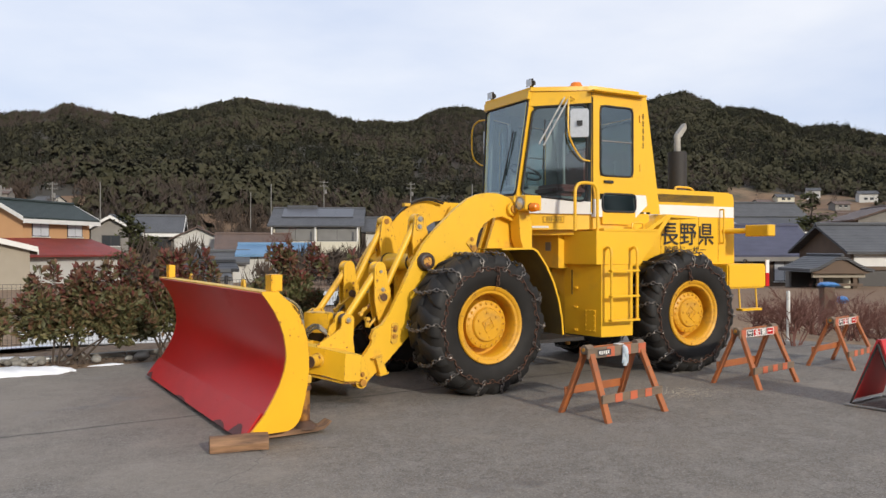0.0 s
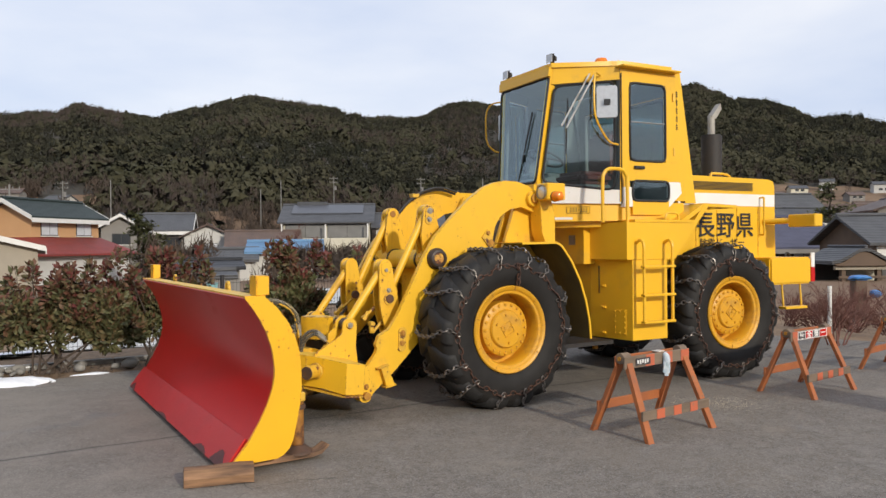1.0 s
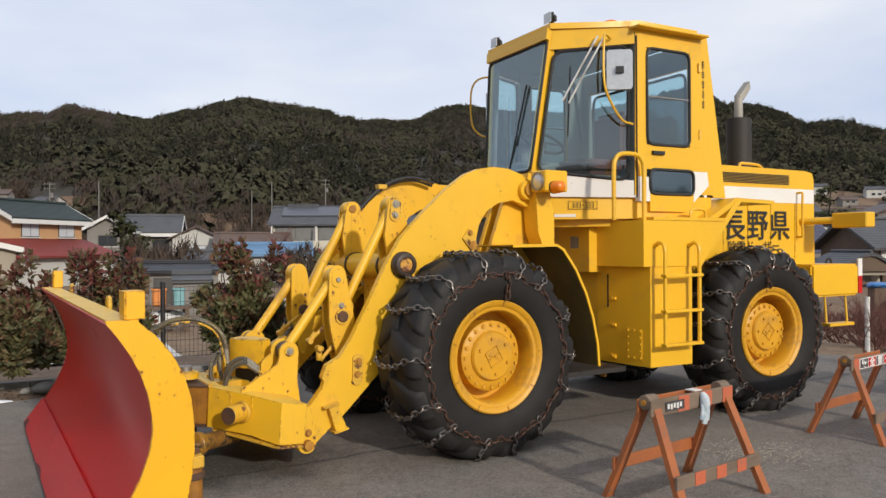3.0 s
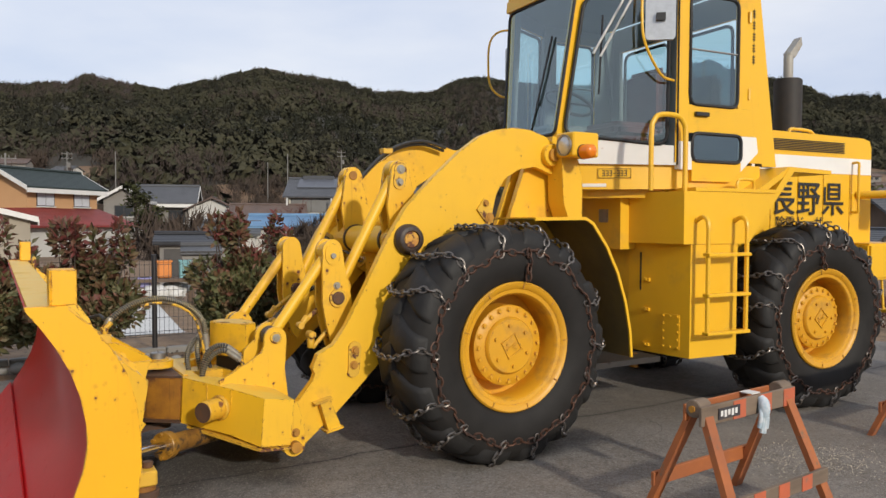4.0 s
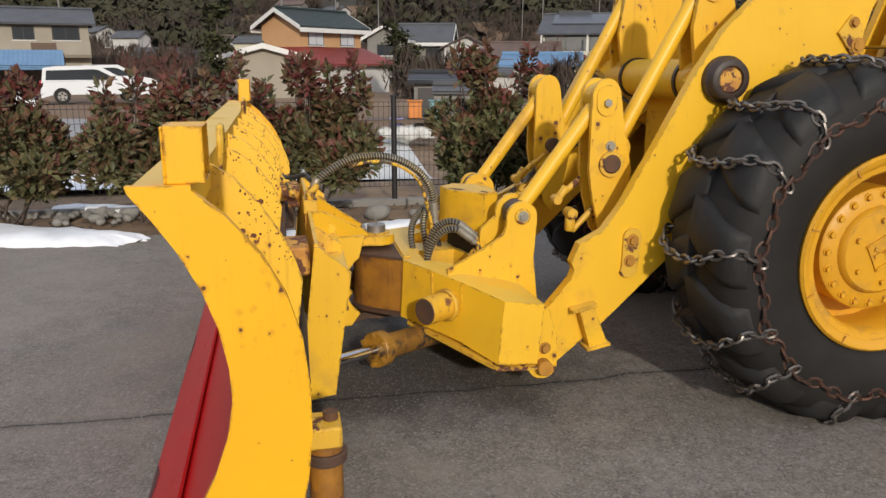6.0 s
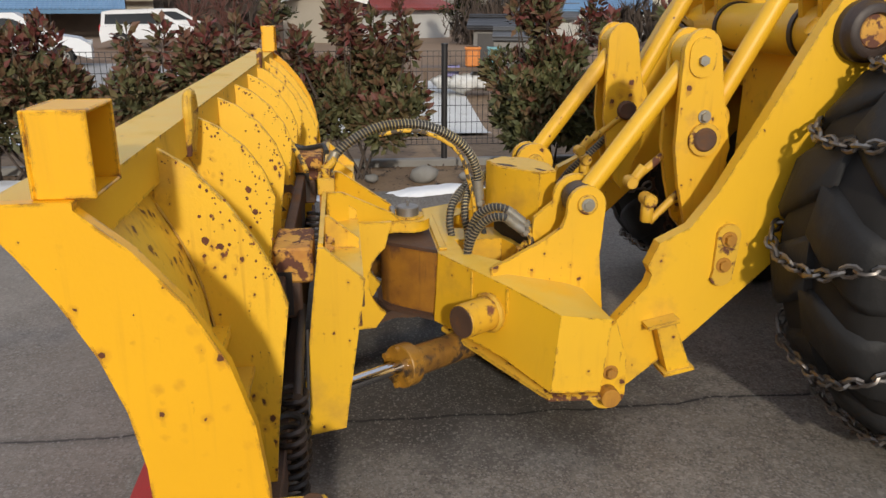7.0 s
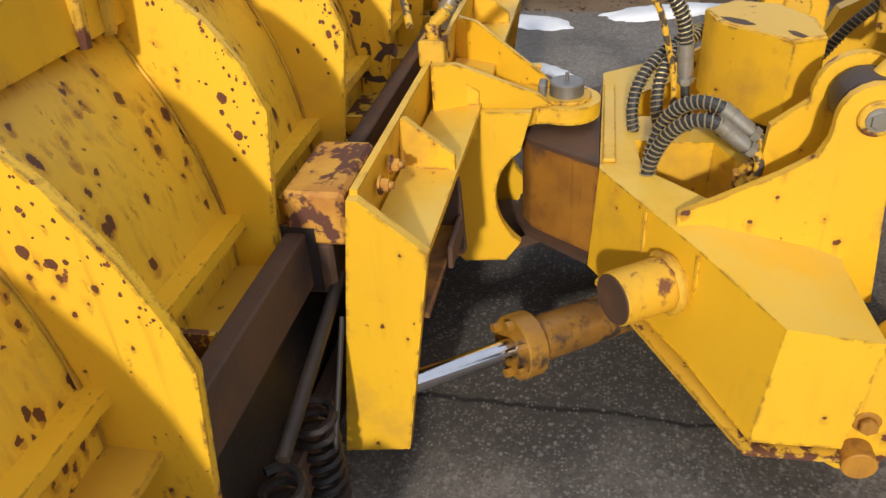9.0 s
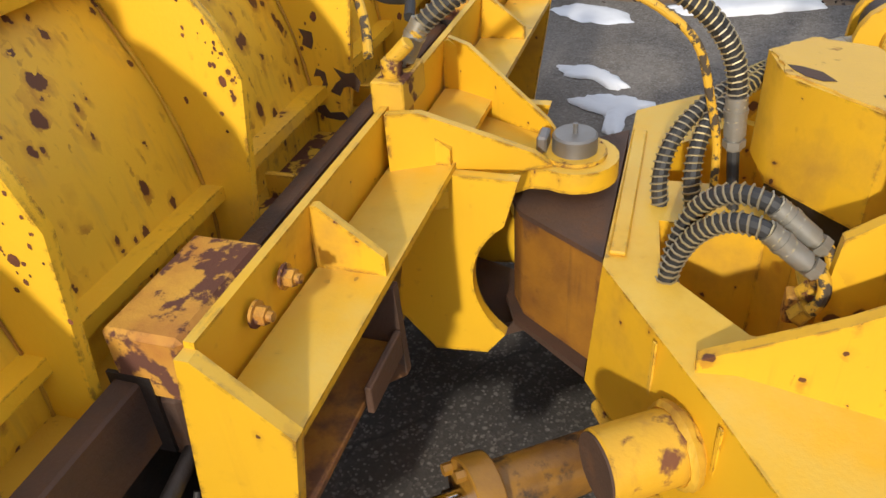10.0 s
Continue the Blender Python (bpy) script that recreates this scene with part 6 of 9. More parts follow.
        # ladder
        lad = part("ladder", tube(smooth_path([(-1.675, s * 0.995, 1.43), (-1.675, s * 1.06, 1.46), (-1.675, s * 1.11, 1.42), (-1.675, s * 1.115, 1.25), (-1.675, s * 1.115, 0.66)], 4), 0.016, 8), M["yellow_body"], g, "yellow tube step ladder")
        part("rail", tube(smooth_path([(-2.045, s * 0.995, 1.43), (-2.045, s * 1.06, 1.46), (-2.045, s * 1.11, 1.42), (-2.045, s * 1.115, 1.25), (-2.045, s * 1.115, 0.66)], 4), 0.016, 8), M["yellow_body"], lad)
        for z in (0.655, 0.92, 1.20):
            part("rung", box((-2.065, s * 1.085, z - 0.012), (-1.655, s * 1.145, z + 0.012)), M["yellow_body"], lad, bevel=0.004)
        # handrails on the platform
        part("handrail", tube(smooth_path([(-1.33, s * 0.92, 1.64), (-1.33, s * 0.92, 2.03), (-1.35, s * 0.92, 2.12), (-1.41, s * 0.92, 2.165), (-1.56, s * 0.92, 2.165), (-1.62, s * 0.92, 2.12), (-1.64, s * 0.92, 2.03), (-1.64, s * 0.92, 1.64)], 4), 0.018, 10), M["yellow_body"], g, "yellow tube handrail")
        part("step_hoop", tube(smooth_path([(-2.10, s * 0.97, 1.66), (-2.10, s * 0.97, 1.71), (-2.13, s * 0.97, 1.735), (-2.24, s * 0.97, 1.735), (-2.27, s * 0.97, 1.71), (-2.27, s * 0.97, 1.66)], 3), 0.011, 8), M["yellow_body"], g)
        # lower cab body and its slanted gusset to the bonnet
        part("cab_base", prism([(-0.96, 0.0), (-0.96, 0.345), (-1.64, 0.83), (-2.48, 0.84), (-2.48, 0.0)], 1.66, 1.85, "z", sm), M["yellow_body"], g, bevel=0.008)
        part("cab_shelf", prism([(-1.10, 0.30), (-1.62, 0.74), (-2.46, 0.76), (-2.46, 0.30)], 1.60, 1.66, "z", sm), M["yellow_body"], g, bevel=0.004)
        part("rear_fender", prism([(-2.30, 1.67), (-2.62, 1.845), (-3.1, 1.83), (-3.1, 1.80), (-2.64, 1.81), (-2.40, 1.67)], 0.60, 0.99, "y", sm), M["yellow_body"], g, bevel=0.004)
        part("number_plate", box((-0.12, 0.0, -0.035), (0.12, 0.004, 0.035), sm @ Matrix.Translation((-1.29, 0.583, 1.775)) @ Matrix.Rotation(-0.619, 4, "Z")), M["yellow_body"], g)
    # small square plate beside the step box
    part("data_plate", box((-1.419, 0.26, 1.42), (-1.410, 0.36, 1.52)), M["steel"], g)
    part("maker_strip", box((-0.14, 0.0, -0.012), (0.17, 0.003, 0.012), Matrix.Translation((-1.13, 0.469, 1.69)) @ Matrix.Rotation(-0.619, 4, "Z")), M["white"], g)
    part("front_panel", prism([(-1.42, -0.5), (-1.42, 0.50), (-1.56, 0.50), (-1.56, -0.5)], 1.22, 1.63, "z"), M["yellow_body"], g, bevel=0.004)

    # ---- cab ----
    # corners: front narrows forward and leans back
    zb, zt = 1.85, 3.22
    def ring(z):
        f = (z - 2.13) / (3.2 - 2.13)
        return [(-0.96 - 0.11 * f, 0.375 + 0.10 * f), (-1.63 - 0.01 * f, 0.855), (-2.47 + 0.17 * f, 0.85)]
    def P(k, z, s=1):
        x, y = ring(z)[k]
        return Vector((x, s * y, z))
    # posts
    for s in (1, -1):
        for k, r in ((0, 0.040), (1, 0.050), (2, 0.055)):
            bm = bmesh.new()
            a, b = P(k, zb, s), P(k, zt, s)
            d = b - a
            wv = {0: 0.05, 1: 0.10, 2: 0.13}[k]
            va = [a + Vector(o) for o in ((0.02, 0, 0), (0.02, -s * 0.06, 0), (-wv, -s * 0.06, 0), (-wv, 0, 0))]
            vb = [v + d for v in va]
            A, B = [bm.verts.new(v) for v in va], [bm.verts.new(v) for v in vb]
            bm.faces.new(A)
            bm.faces.new(B[::-1])
            for i in range(4):
                bm.faces.new((A[i], B[i], B[(i + 1) % 4], A[(i + 1) % 4]))
            part("cab_post", bm, M["yellow_body"], g, bevel=0.01, segments=2)
            bm = bmesh.new()
            va = [a + Vector(o) for o in ((0.0215 if k else 0.0, -s * 0.006, 0), (0.0215 if k else 0.0, -s * 0.066, 0), (-wv - 0.004, -s * 0.066, 0), (-wv - 0.004, -s * 0.006, 0))]
            A, B = [bm.verts.new(v) for v in va], [bm.verts.new(v + d * 0.985) for v in va]
            bm.faces.new(A)
            bm.faces.new(B[::-1])
            for i in range(4):
                bm.faces.new((A[i], B[i], B[(i + 1) % 4], A[(i + 1) % 4]))
            part("post_lining", bm, M["cabin"], g)

    def panel(quad, t=0.03, mat="yellow_body", name="cab_panel", label="", bevel=0.004):
        bm = bmesh.new()
        q = [Vector(v) for v in quad]
        nrm = (q[1] - q[0]).cross(q[2] - q[0]).normalized() * t
        A, B = [bm.verts.new(v) for v in q], [bm.verts.new(v - nrm) for v in q]
        bm.faces.new(A)
        bm.faces.new(B[::-1])
        n_ = len(q)
        for i in range(n_):
            bm.faces.new((A[i], B[i], B[(i + 1) % n_], A[(i + 1) % n_]))
        ob = part(name, bm, M[mat], g, label, bevel=bevel)
        ob.data.materials.append(M["cabin"])   # grey lining on the inner face
        inward = (Vector((-1.6, 0, 2.5)) - sum(q, Vector()) / n_).normalized()
        for f in ob.data.polygons:
            if f.normal.dot(nrm.normalized()) ** 2 > 0.9 and f.normal.dot(inward) > 0:
                f.material_index = 1
        return ob

    def window(quad, corner=0.06, name="window", tint="glass"):
        """A pane with rounded corners in a black rubber seal, in the plane of four corners."""
        q = [Vector(v) for v in quad]
        pts = []
        for i in range(4):
            a, b, c = q[i - 1], q[i], q[(i + 1) % 4]
            u, v = (a - b).normalized() * corner, (c - b).normalized() * corner
            for k in range(5):
                t = k / 4
                pts.append((b + u) * (1 - t) ** 2 + b * 2 * t * (1 - t) + (b + v) * t ** 2)
        bm = bmesh.new()
        bm.faces.new([bm.verts.new(v) for v in pts])
        ob = part(name, bm, M[tint], g, "tinted cab window in a black rubber seal")
        ob.visible_shadow = False
        part("seal", tube(pts, 0.014, 6, closed=True), M["seal"], ob)
        return ob

    for s in (1, -1):
        o = Vector((0, s * 0.004, 0))
        # roof band above the side windows
        f0, f1, f2 = P(0, 3.05, s), P(1, 3.08, s), P(2, 3.12, s)
        panel([f0 + o, f1 + o, P(1, zt, s) + o, P(0, zt, s) + o][::s], name="roof_band")
        panel([f1 + o, f2 + o, P(2, zt, s) + o, P(1, zt, s) + o][::s], name="roof_band")
        # sill bands: white stripe over yellow
        panel([P(0, 1.85, s) + o, P(1, 1.83, s) + o, P(1, 1.965, s) + o, P(0, 2.04, s) + o][::s], mat="white", name="stripe", label="white paint stripe")
        # quarter window between the front post and the door
        window([P(0, 3.03, s) + Vector((-0.030, s * 0.026, 0)), P(1, 3.06, s) + Vector((0.06, -s * 0.043, 0)), P(1, 1.97, s) + Vector((0.06, -s * 0.043, 0)), P(0, 2.06, s) + Vector((-0.028, s * 0.024, 0))], 0.08, "side_window")
        # door with a tall and a low window
        dx0, dx1 = -1.625, -2.31
        yv = s * 0.855
        def D(x, z):
            return Vector((x, yv + s * 0.008, z))
        panel([D(dx0, 2.0), D(dx0 - 0.10, 2.0), D(dx0 - 0.10, 3.14), D(dx0, 3.14)][::s], name="door_stile")
        panel([D(dx0, 1.80), D(dx0 - 0.135, 1.80), D(dx0 - 0.135, 2.0), D(dx0, 2.0)][::s], mat="white", name="door_stripe")
        panel([D(dx1 + 0.10, 2.265), D(dx1 - 0.05, 2.265), D(dx1 + 0.03, 3.14), D(dx1 + 0.10, 3.14)][::s], name="door_stile")
        panel([D(dx0 - 0.10, 3.06), D(dx1 + 0.10, 3.06), D(dx1 + 0.10, 3.14), D(dx0 - 0.10, 3.14)][::s], name="door_rail")
        panel([D(dx0 - 0.10, 2.065), D(dx1 - 0.08, 2.065), D(dx1 - 0.05, 2.265), D(dx0 - 0.10, 2.265)][::s], name="door_rail")
        panel([D(dx0 - 0.135, 1.72), D(dx1 + 0.16, 1.72), D(dx1 + 0.06, 1.80), D(dx1 + 0.06, 1.865), D(dx0 - 0.135, 1.865)][::s], name="door_sill")
        panel([D(dx1 + 0.06, 1.80), D(dx1 - 0.12, 1.95), D(dx1 - 0.10, 2.064), D(dx1 + 0.06, 2.064)][::s], mat="white", name="door_stripe")
        window([D(dx0 - 0.105, 3.055), D(dx1 + 0.105, 3.055), D(dx1 + 0.105, 2.27), D(dx0 - 0.105, 2.27)], 0.07, "door_window")
        window([D(dx0 - 0.135, 2.065), D(dx1 + 0.06, 2.065), D(dx1 + 0.06, 1.865), D(dx0 - 0.135, 1.865)], 0.06, "door_window_low")
        part("window_bar", tube([D(dx0 - 0.11, 2.66), D(dx1 + 0.11, 2.66)], 0.008, 6), M["steel"], g)
        part("door_handle", box((dx0 - 0.28, yv + s * 0.008, 2.185), (dx0 - 0.15, yv + s * 0.035, 2.215)), M["black"], g, bevel=0.004)
        part("door_edge", box((dx0 + 0.001, yv - s * 0.026, 1.83), (dx0 + 0.006, yv + s * 0.014, 3.14)), M["black"], g)
        for z in (2.38, 2.95):
            part("hinge", cyl((dx1 - 0.01, yv + s * 0.01, z - 0.04), (dx1 - 0.01, yv + s * 0.01, z + 0.04), 0.012, 8), M["yellow_body"], g)
        # gutter over the door
        part("rain_gutter", box((-2.36, s * 0.80, 3.195), (-1.58, s * 0.945, 3.213)), M["yellow_body"], g, bevel=0.004)
        # wing mirror on its bent arm
        arm = [(-1.45, s * 0.75, 3.12), (-1.33, s * 0.83, 3.12), (-1.27, s * 0.885, 3.07), (-1.25, s * 0.90, 2.82), (-1.28, s * 0.90, 2.64), (-1.44, s * 0.88, 2.45), (-1.58, s * 0.86, 2.42)]
        if s < 0:   # the far loop stands further out and ahead
            arm = [(-1.30, -0.72, 3.09), (-1.18, -0.86, 3.09), (-1.12, -0.92, 3.0), (-1.11, -0.93, 2.80), (-1.13, -0.92, 2.62), (-1.20, -0.84, 2.52), (-1.27, -0.70, 2.51)]
        mir = part("mirror_arm", tube(smooth_path(arm, 4), 0.0095, 8), M["yellow_body"], g, "bent yellow tube mirror arm")
        mm = Matrix.Translation((-1.38, s * 0.93, 2.815)) @ Matrix.Rotation(s * 0.95, 4, "Z")
        bm = bmesh.new()
        add_prism(bm, [(-0.085, -0.155), (0.085, -0.155), (0.10, -0.135), (0.10, 0.135), (0.085, 0.155), (-0.085, 0.155), (-0.10, 0.135), (-0.10, -0.135)], 0.0, 0.045, "x", mm)
        part("mirror_housing", bm, M["lens"], mir, "grey rear-view mirror housing", bevel=0.012, segments=2)
        part("mirror_clamp", box((0.05, -0.03, -0.03), (0.075, 0.03, 0.02), mm), M["black"], mir)
        panel([(-2.30, s * 0.8535, 1.87), (-2.49, s * 0.8535, 1.87), (-2.335, s * 0.8535, 3.2), (-2.25, s * 0.8535, 3.2)][::s], 0.02, name="rear_quarter")
    # front window and rear wall
    window([P(0, 3.125, -1) + Vector((0.022, 0.014, 0)), P(0, 3.125, 1) + Vector((0.022, -0.014, 0)), P(0, 2.06, 1) + Vector((0.022, -0.014, 0)), P(0, 2.06, -1) + Vector((0.022, 0.014, 0))], 0.07, "windscreen")
    panel([P(0, 3.13, 1) + Vector((0.02, 0, 0)), P(0, 3.13, -1) + Vector((0.02, 0, 0)), P(0, zt, -1) + Vector((0.02, 0, 0)), P(0, zt, 1) + Vector((0.02, 0, 0))], name="roof_band")
    panel([P(0, 1.70, 1) + Vector((0.02, 0, 0)), P(0, 1.70, -1) + Vector((0.02, 0, 0)), P(0, 2.04, -1) + Vector((0.02, 0, 0)), P(0, 2.04, 1) + Vector((0.02, 0, 0))], name="cab_front")
    bx = -2.40
    for a, b, c, d in ((-0.80, 0.80, 1.85, 2.25), (-0.80, 0.80, 3.0, 3.21)):
        part("cab_back", box((bx - 0.03, a, c), (bx, b, d)), M["yellow_body"], g)
        part("back_lining", box((bx + 0.002, a, c), (bx + 0.012, b, d)), M["cabin"], g)
    for y in (-0.75, 0.0, 0.75):
        part("cab_back_post", box((bx - 0.03, y - 0.05, 2.25), (bx, y + 0.05, 3.0)), M["cabin"], g)
        part("back_post_lining", box((bx + 0.002, y - 0.052, 2.25), (bx + 0.012, y + 0.052, 3.0)), M["cabin"], g)
    for y in (-0.35, 0.35):
        window([(bx, y + 0.28, 2.96), (bx, y - 0.28, 2.96), (bx, y - 0.28, 2.29), (bx, y + 0.28, 2.29)], 0.08, "rear_window")
    roof = [(x, y) for x, y in ring(3.22)] + [(x, -y) for x, y in ring(3.22)[::-1]]
    part("cab_roof", prism([(x * 1.0 + (0.03 if i in (0, 5) else 0), y * 1.02) for i, (x, y) in enumerate(roof)], 3.215, 3.262, "z"), M["yellow_body"], g, bevel=0.018, segments=2)
    part("cab_floor", prism([(-0.98, 0.34), (-1.62, 0.80), (-2.44, 0.80), (-2.44, -0.80), (-1.62, -0.80), (-0.98, -0.34)], 1.851, 1.87, "z"), M["cabin"], g)
    part("cab_lining", prism([(-1.10, 0.44), (-1.62, 0.80), (-2.28, 0.80), (-2.28, -0.80), (-1.62, -0.80), (-1.10, -0.44)], 3.18, 3.214, "z"), M["cabin"], g)
    # inside: dash, wheel, seat
    part("dashboard", prism([(-1.04, 1.87), (-1.04, 2.10), (-1.18, 2.14), (-1.28, 2.0), (-1.28, 1.87)], -0.32, 0.32), M["cabin"], g, bevel=0.02)
    part("steering_column", cyl((-1.12, 0, 1.95), (-1.30, 0, 2.34), 0.04, 14), M["cabin"], g)
    sw = Matrix.Translation((-1.31, 0, 2.36)) @ Matrix.Rotation(-0.45, 4, "Y")
    part("steering_wheel", tube([sw @ Vector((0.19 * math.cos(2 * math.pi * k / 28), 0.19 * math.sin(2 * math.pi * k / 28), 0)) for k in range(28)], 0.014, 8, True), M["black"], g)
    bm = bmesh.new()
    for k in range(3):
        add_cyl(bm, sw @ Vector((0, 0, 0)), sw @ Vector((0.19 * math.cos(k * 2.094), 0.19 * math.sin(k * 2.094), 0)), 0.010, 6)
    part("wheel_spokes", bm, M["black"], g)
    part("seat_cushion", box((-2.05, -0.24, 2.08), (-1.58, 0.24, 2.22)), M["seat"], g, "dark red vinyl seat", bevel=0.05, segments=3)
    part("seat_back", box((-2.16, -0.23, 2.15), (-2.04, 0.23, 2.68)), M["seat"], g, "dark red vinyl backrest", bevel=0.05, segments=3)
    part("seat_box", box((-2.05, -0.20, 1.90), (-1.62, 0.20, 2.08)), M["cabin"], g, bevel=0.02)
    part("console", box((-2.0, -0.66, 1.90), (-1.4, -0.42, 2.25)), M["cabin"], g, bevel=0.03)
    # wipers
    def wiper(a, b, c):
        bm = tube([a, b], 0.006, 6)
        d = (Vector(c) - Vector(b))
        add_tube(bm, [Vector(b) - d, c], 0.008, 4)
        part("wiper", bm, M["black"], g)
    wiper((-0.93, 0.02, 2.06), (-0.965, 0.16, 2.55), (-0.99, 0.22, 2.80))
    # bright side wiper arm
    bm = tube([(-1.39, 0.735, 3.13), (-1.15, 0.585, 2.60)], 0.009, 6)
    add_tube(bm, [(-1.35, 0.71, 3.14), (-1.11, 0.555, 2.62)], 0.009, 6)
    part("side_wiper_arm", bm, M["trim_light"], g, "bright twin side wiper arm")
    part("side_wiper_blade", tube([(-1.19, 0.555, 2.90), (-1.17, 0.545, 2.34)], 0.008, 5), M["black"], g)
    # roof lamps, beacon, lifting loops
    for y in (0.40, -0.44):
        bm = box((-0.035, -0.055, -0.05), (0.04, 0.055, 0.05), Matrix.Translation((-1.12, y, 3.33)))
        lampo = part("work_lamp", bm, M["iron"], g, "dark rounded roof work lamp", bevel=0.03, segments=3)
        part("lens", box((-1.081, y - 0.048, 3.288), (-1.075, y + 0.048, 3.372)), M["lens"], lampo)
        part("bracket", cyl((-1.12, y, 3.25), (-1.12, y, 3.29), 0.014, 8), M["iron"], lampo)
    part("beacon", lathe([(0.0, 3.385), (0.055, 3.38), (0.078, 3.34), (0.084, 3.262), (0.0, 3.262)], 20, "z", (-1.80, 0.34, 0.035), False), M["amber"], g, "amber rotating beacon")
    part("beacon_base", cyl((-1.80, 0.34, 3.262), (-1.80, 0.34, 3.297), 0.07, 16), M["yellow_body"], g)
    for x in (-1.62, -2.30):
        part("lifting_loop", tube([(x + 0.03 * math.cos(a), 0.83, 3.22 + 0.045 * math.sin(a)) for a in (0, .5, 1, 1.57, 2.1, 2.6, 3.14)], 0.009, 6), M["yellow_body"], g)
    # vertical lettering on the rear post is a column of small bars
    bm = bmesh.new()
    for i in range(5):
        for j in range(3):
            add_box(bm, (-2.389, 0.8535, 2.62 + i * 0.085 + j * 0.02), (-2.361, 0.8575, 2.628 + i * 0.085 + j * 0.02))
        add_box(bm, (-2.377, 0.8535, 2.61 + i * 0.085), (-2.373, 0.8575, 2.68 + i * 0.085))
    part("post_lettering", bm, M["black"], g, "column of small dark characters")

    # ---- bonnet and rear ----
    hood = [(-2.45, 1.22), (-2.45, 2.19), (-4.12, 2.175), (-4.215, 2.155), (-4.24, 2.09), (-4.25, 1.24)]
    part("bonnet", prism(hood, -0.55, 0.55), M["yellow_body"], g, "yellow engine bonnet with louvres and a white stripe", bevel=0.02, segments=2)
    for s in (1, -1):
        y0, y1 = sorted((s * 0.550, s * 0.554))
        part("bonnet_stripe", box((-4.235, y0, 1.85), (-2.44, y1, 1.99)), M["white"], g, "white paint stripe")
        for i in range(7):
            z = 2.03 + i * 0.014
            part("louvre_slat", box((-3.86, s * 0.547, z), (-2.83, s * 0.562, z + 0.006)), M["black"], g)
        for x in (-2.95, -3.28, -3.60, -3.95):
            part("bonnet_seam", box((x - 0.004, s * 0.550, 1.27), (x + 0.004, s * 0.556, 1.845)), M["yellow"], g)
        part("grab_bar", tube(smooth_path([(-3.98, s * 0.55, 1.95), (-3.98, s * 0.61, 1.95), (-3.98, s * 0.615, 1.9), (-3.98, s * 0.615, 1.6), (-3.98, s * 0.61, 1.52), (-3.98, s * 0.55, 1.52)], 3), 0.011, 8), M["yellow_body"], g)
        # rear lamp box on an arm
        part("rear_lamp_arm", cyl((-4.05, s * 0.55, 1.67), (-4.17, s * 0.84, 1.675), 0.035, 14), M["yellow_body"], g)
        rl = part("rear_lamp_box", box((-4.27, s * 0.82, 1.60), (-4.13, s * 1.17, 1.745)), M["yellow_body"], g, "yellow rear lamp box on an arm", bevel=0.01)
        part("lens", box((-4.278, s * 0.86, 1.63), (-4.271, s * 1.13, 1.72)), M["redlens"], rl)
    part("rear_step_bonnet", tube(smooth_path([(-3.35, 0.40, 2.17), (-3.35, 0.40, 2.225), (-3.42, 0.40, 2.235), (-3.62, 0.40, 2.225), (-3.68, 0.40, 2.165)], 3), 0.014, 8), M["yellow_body"], g)
    bm = box((-4.46, -0.88, 0.94), (-3.76, 0.88, 1.25))
    cw = part("counterweight", bm, M["yellow_body"], g, "heavy yellow counterweight", bevel=0.02, segments=2)
    for s in (1, -1):
        bm = box((-4.468, s * 0.68, 0.98), (-4.461, s * 0.86, 1.20))
        part("tail_reflector", bm, M["redlens"], cw, "red tail reflector")
        for k in range(4):   # red and white marker plate standing out behind
            part("marker_band", box((-4.53, s * 0.855, 0.96 + k * 0.085), (-4.469, s * 0.870, 1.045 + k * 0.085)), M["white" if k > 1 else "redlens"], cw)
        st = part("rear_step", tube(smooth_path([(-4.02, s * 0.82, 0.94), (-4.02, s * 0.83, 0.80), (-4.02, s * 0.84, 0.68)], 3), 0.011, 8), M["yellow_body"], g, "hanging yellow step")
        part("step_bar", tube([(-4.33, s * 0.82, 0.94), (-4.33, s * 0.84, 0.68)], 0.011, 8), M["yellow_body"], st)
        part("tread_plate", box((-4.36, s * 0.80, 0.655), (-3.99, s * 0.90, 0.685)), M["yellow_body"], st, bevel=0.004)
        part("hook", tube([(-4.40 + 0.04 * math.cos(a), s * 0.6, 1.25 + 0.05 * math.sin(a)) for a in (0, .6, 1.2, 1.8, 2.5, 3.14)], 0.012, 6), M["iron"], cw)
    # exhaust
    ex = part("exhaust_silencer", cyl((-3.665, 0.12, 2.14), (-3.665, 0.12, 2.73), 0.122, 28), M["iron"], g, "dark exhaust silencer", bevel=0.012, segments=2)
    M["pipe"] = material("weathered_pipe", (0.36, 0.34, 0.30), 0.6, metal=0.2, second=(0.25, 0.22, 0.19), scale=9, bump=0.2)
    bm = tube([(-3.665, 0.12, 2.72), (-3.665, 0.12, 2.93), (-3.675, 0.12, 2.965)], 0.042, 16)
    add_prism(bm, [(-3.635, 2.955), (-3.705, 2.925), (-3.80, 3.05), (-3.785, 3.12)], 0.082, 0.158)
    part("tail_pipe", bm, M["pipe"], ex, "pale bent exhaust pipe with a slanted mouth", bevel=0.006)
    # lettering on the bonnet side
    on_side = lambda x, z: Matrix.Translation((x, 0.5605, z)) @ Matrix.Rotation(math.pi, 4, "Z") @ Matrix.Rotation(math.pi / 2, 4, "X")
    for i, ch in enumerate("長野県"):
        words("bonnet_character", ch, 0.31, M["black"], g, on_side(-3.09 - i * 0.315, 1.515), 0.97, "large black painted character", bold=0.0025)
    words("bonnet_small_text", "除雪ドーザー", 0.105, M["black"], g, on_side(-3.36, 1.39), 1.15, "small black painted characters")
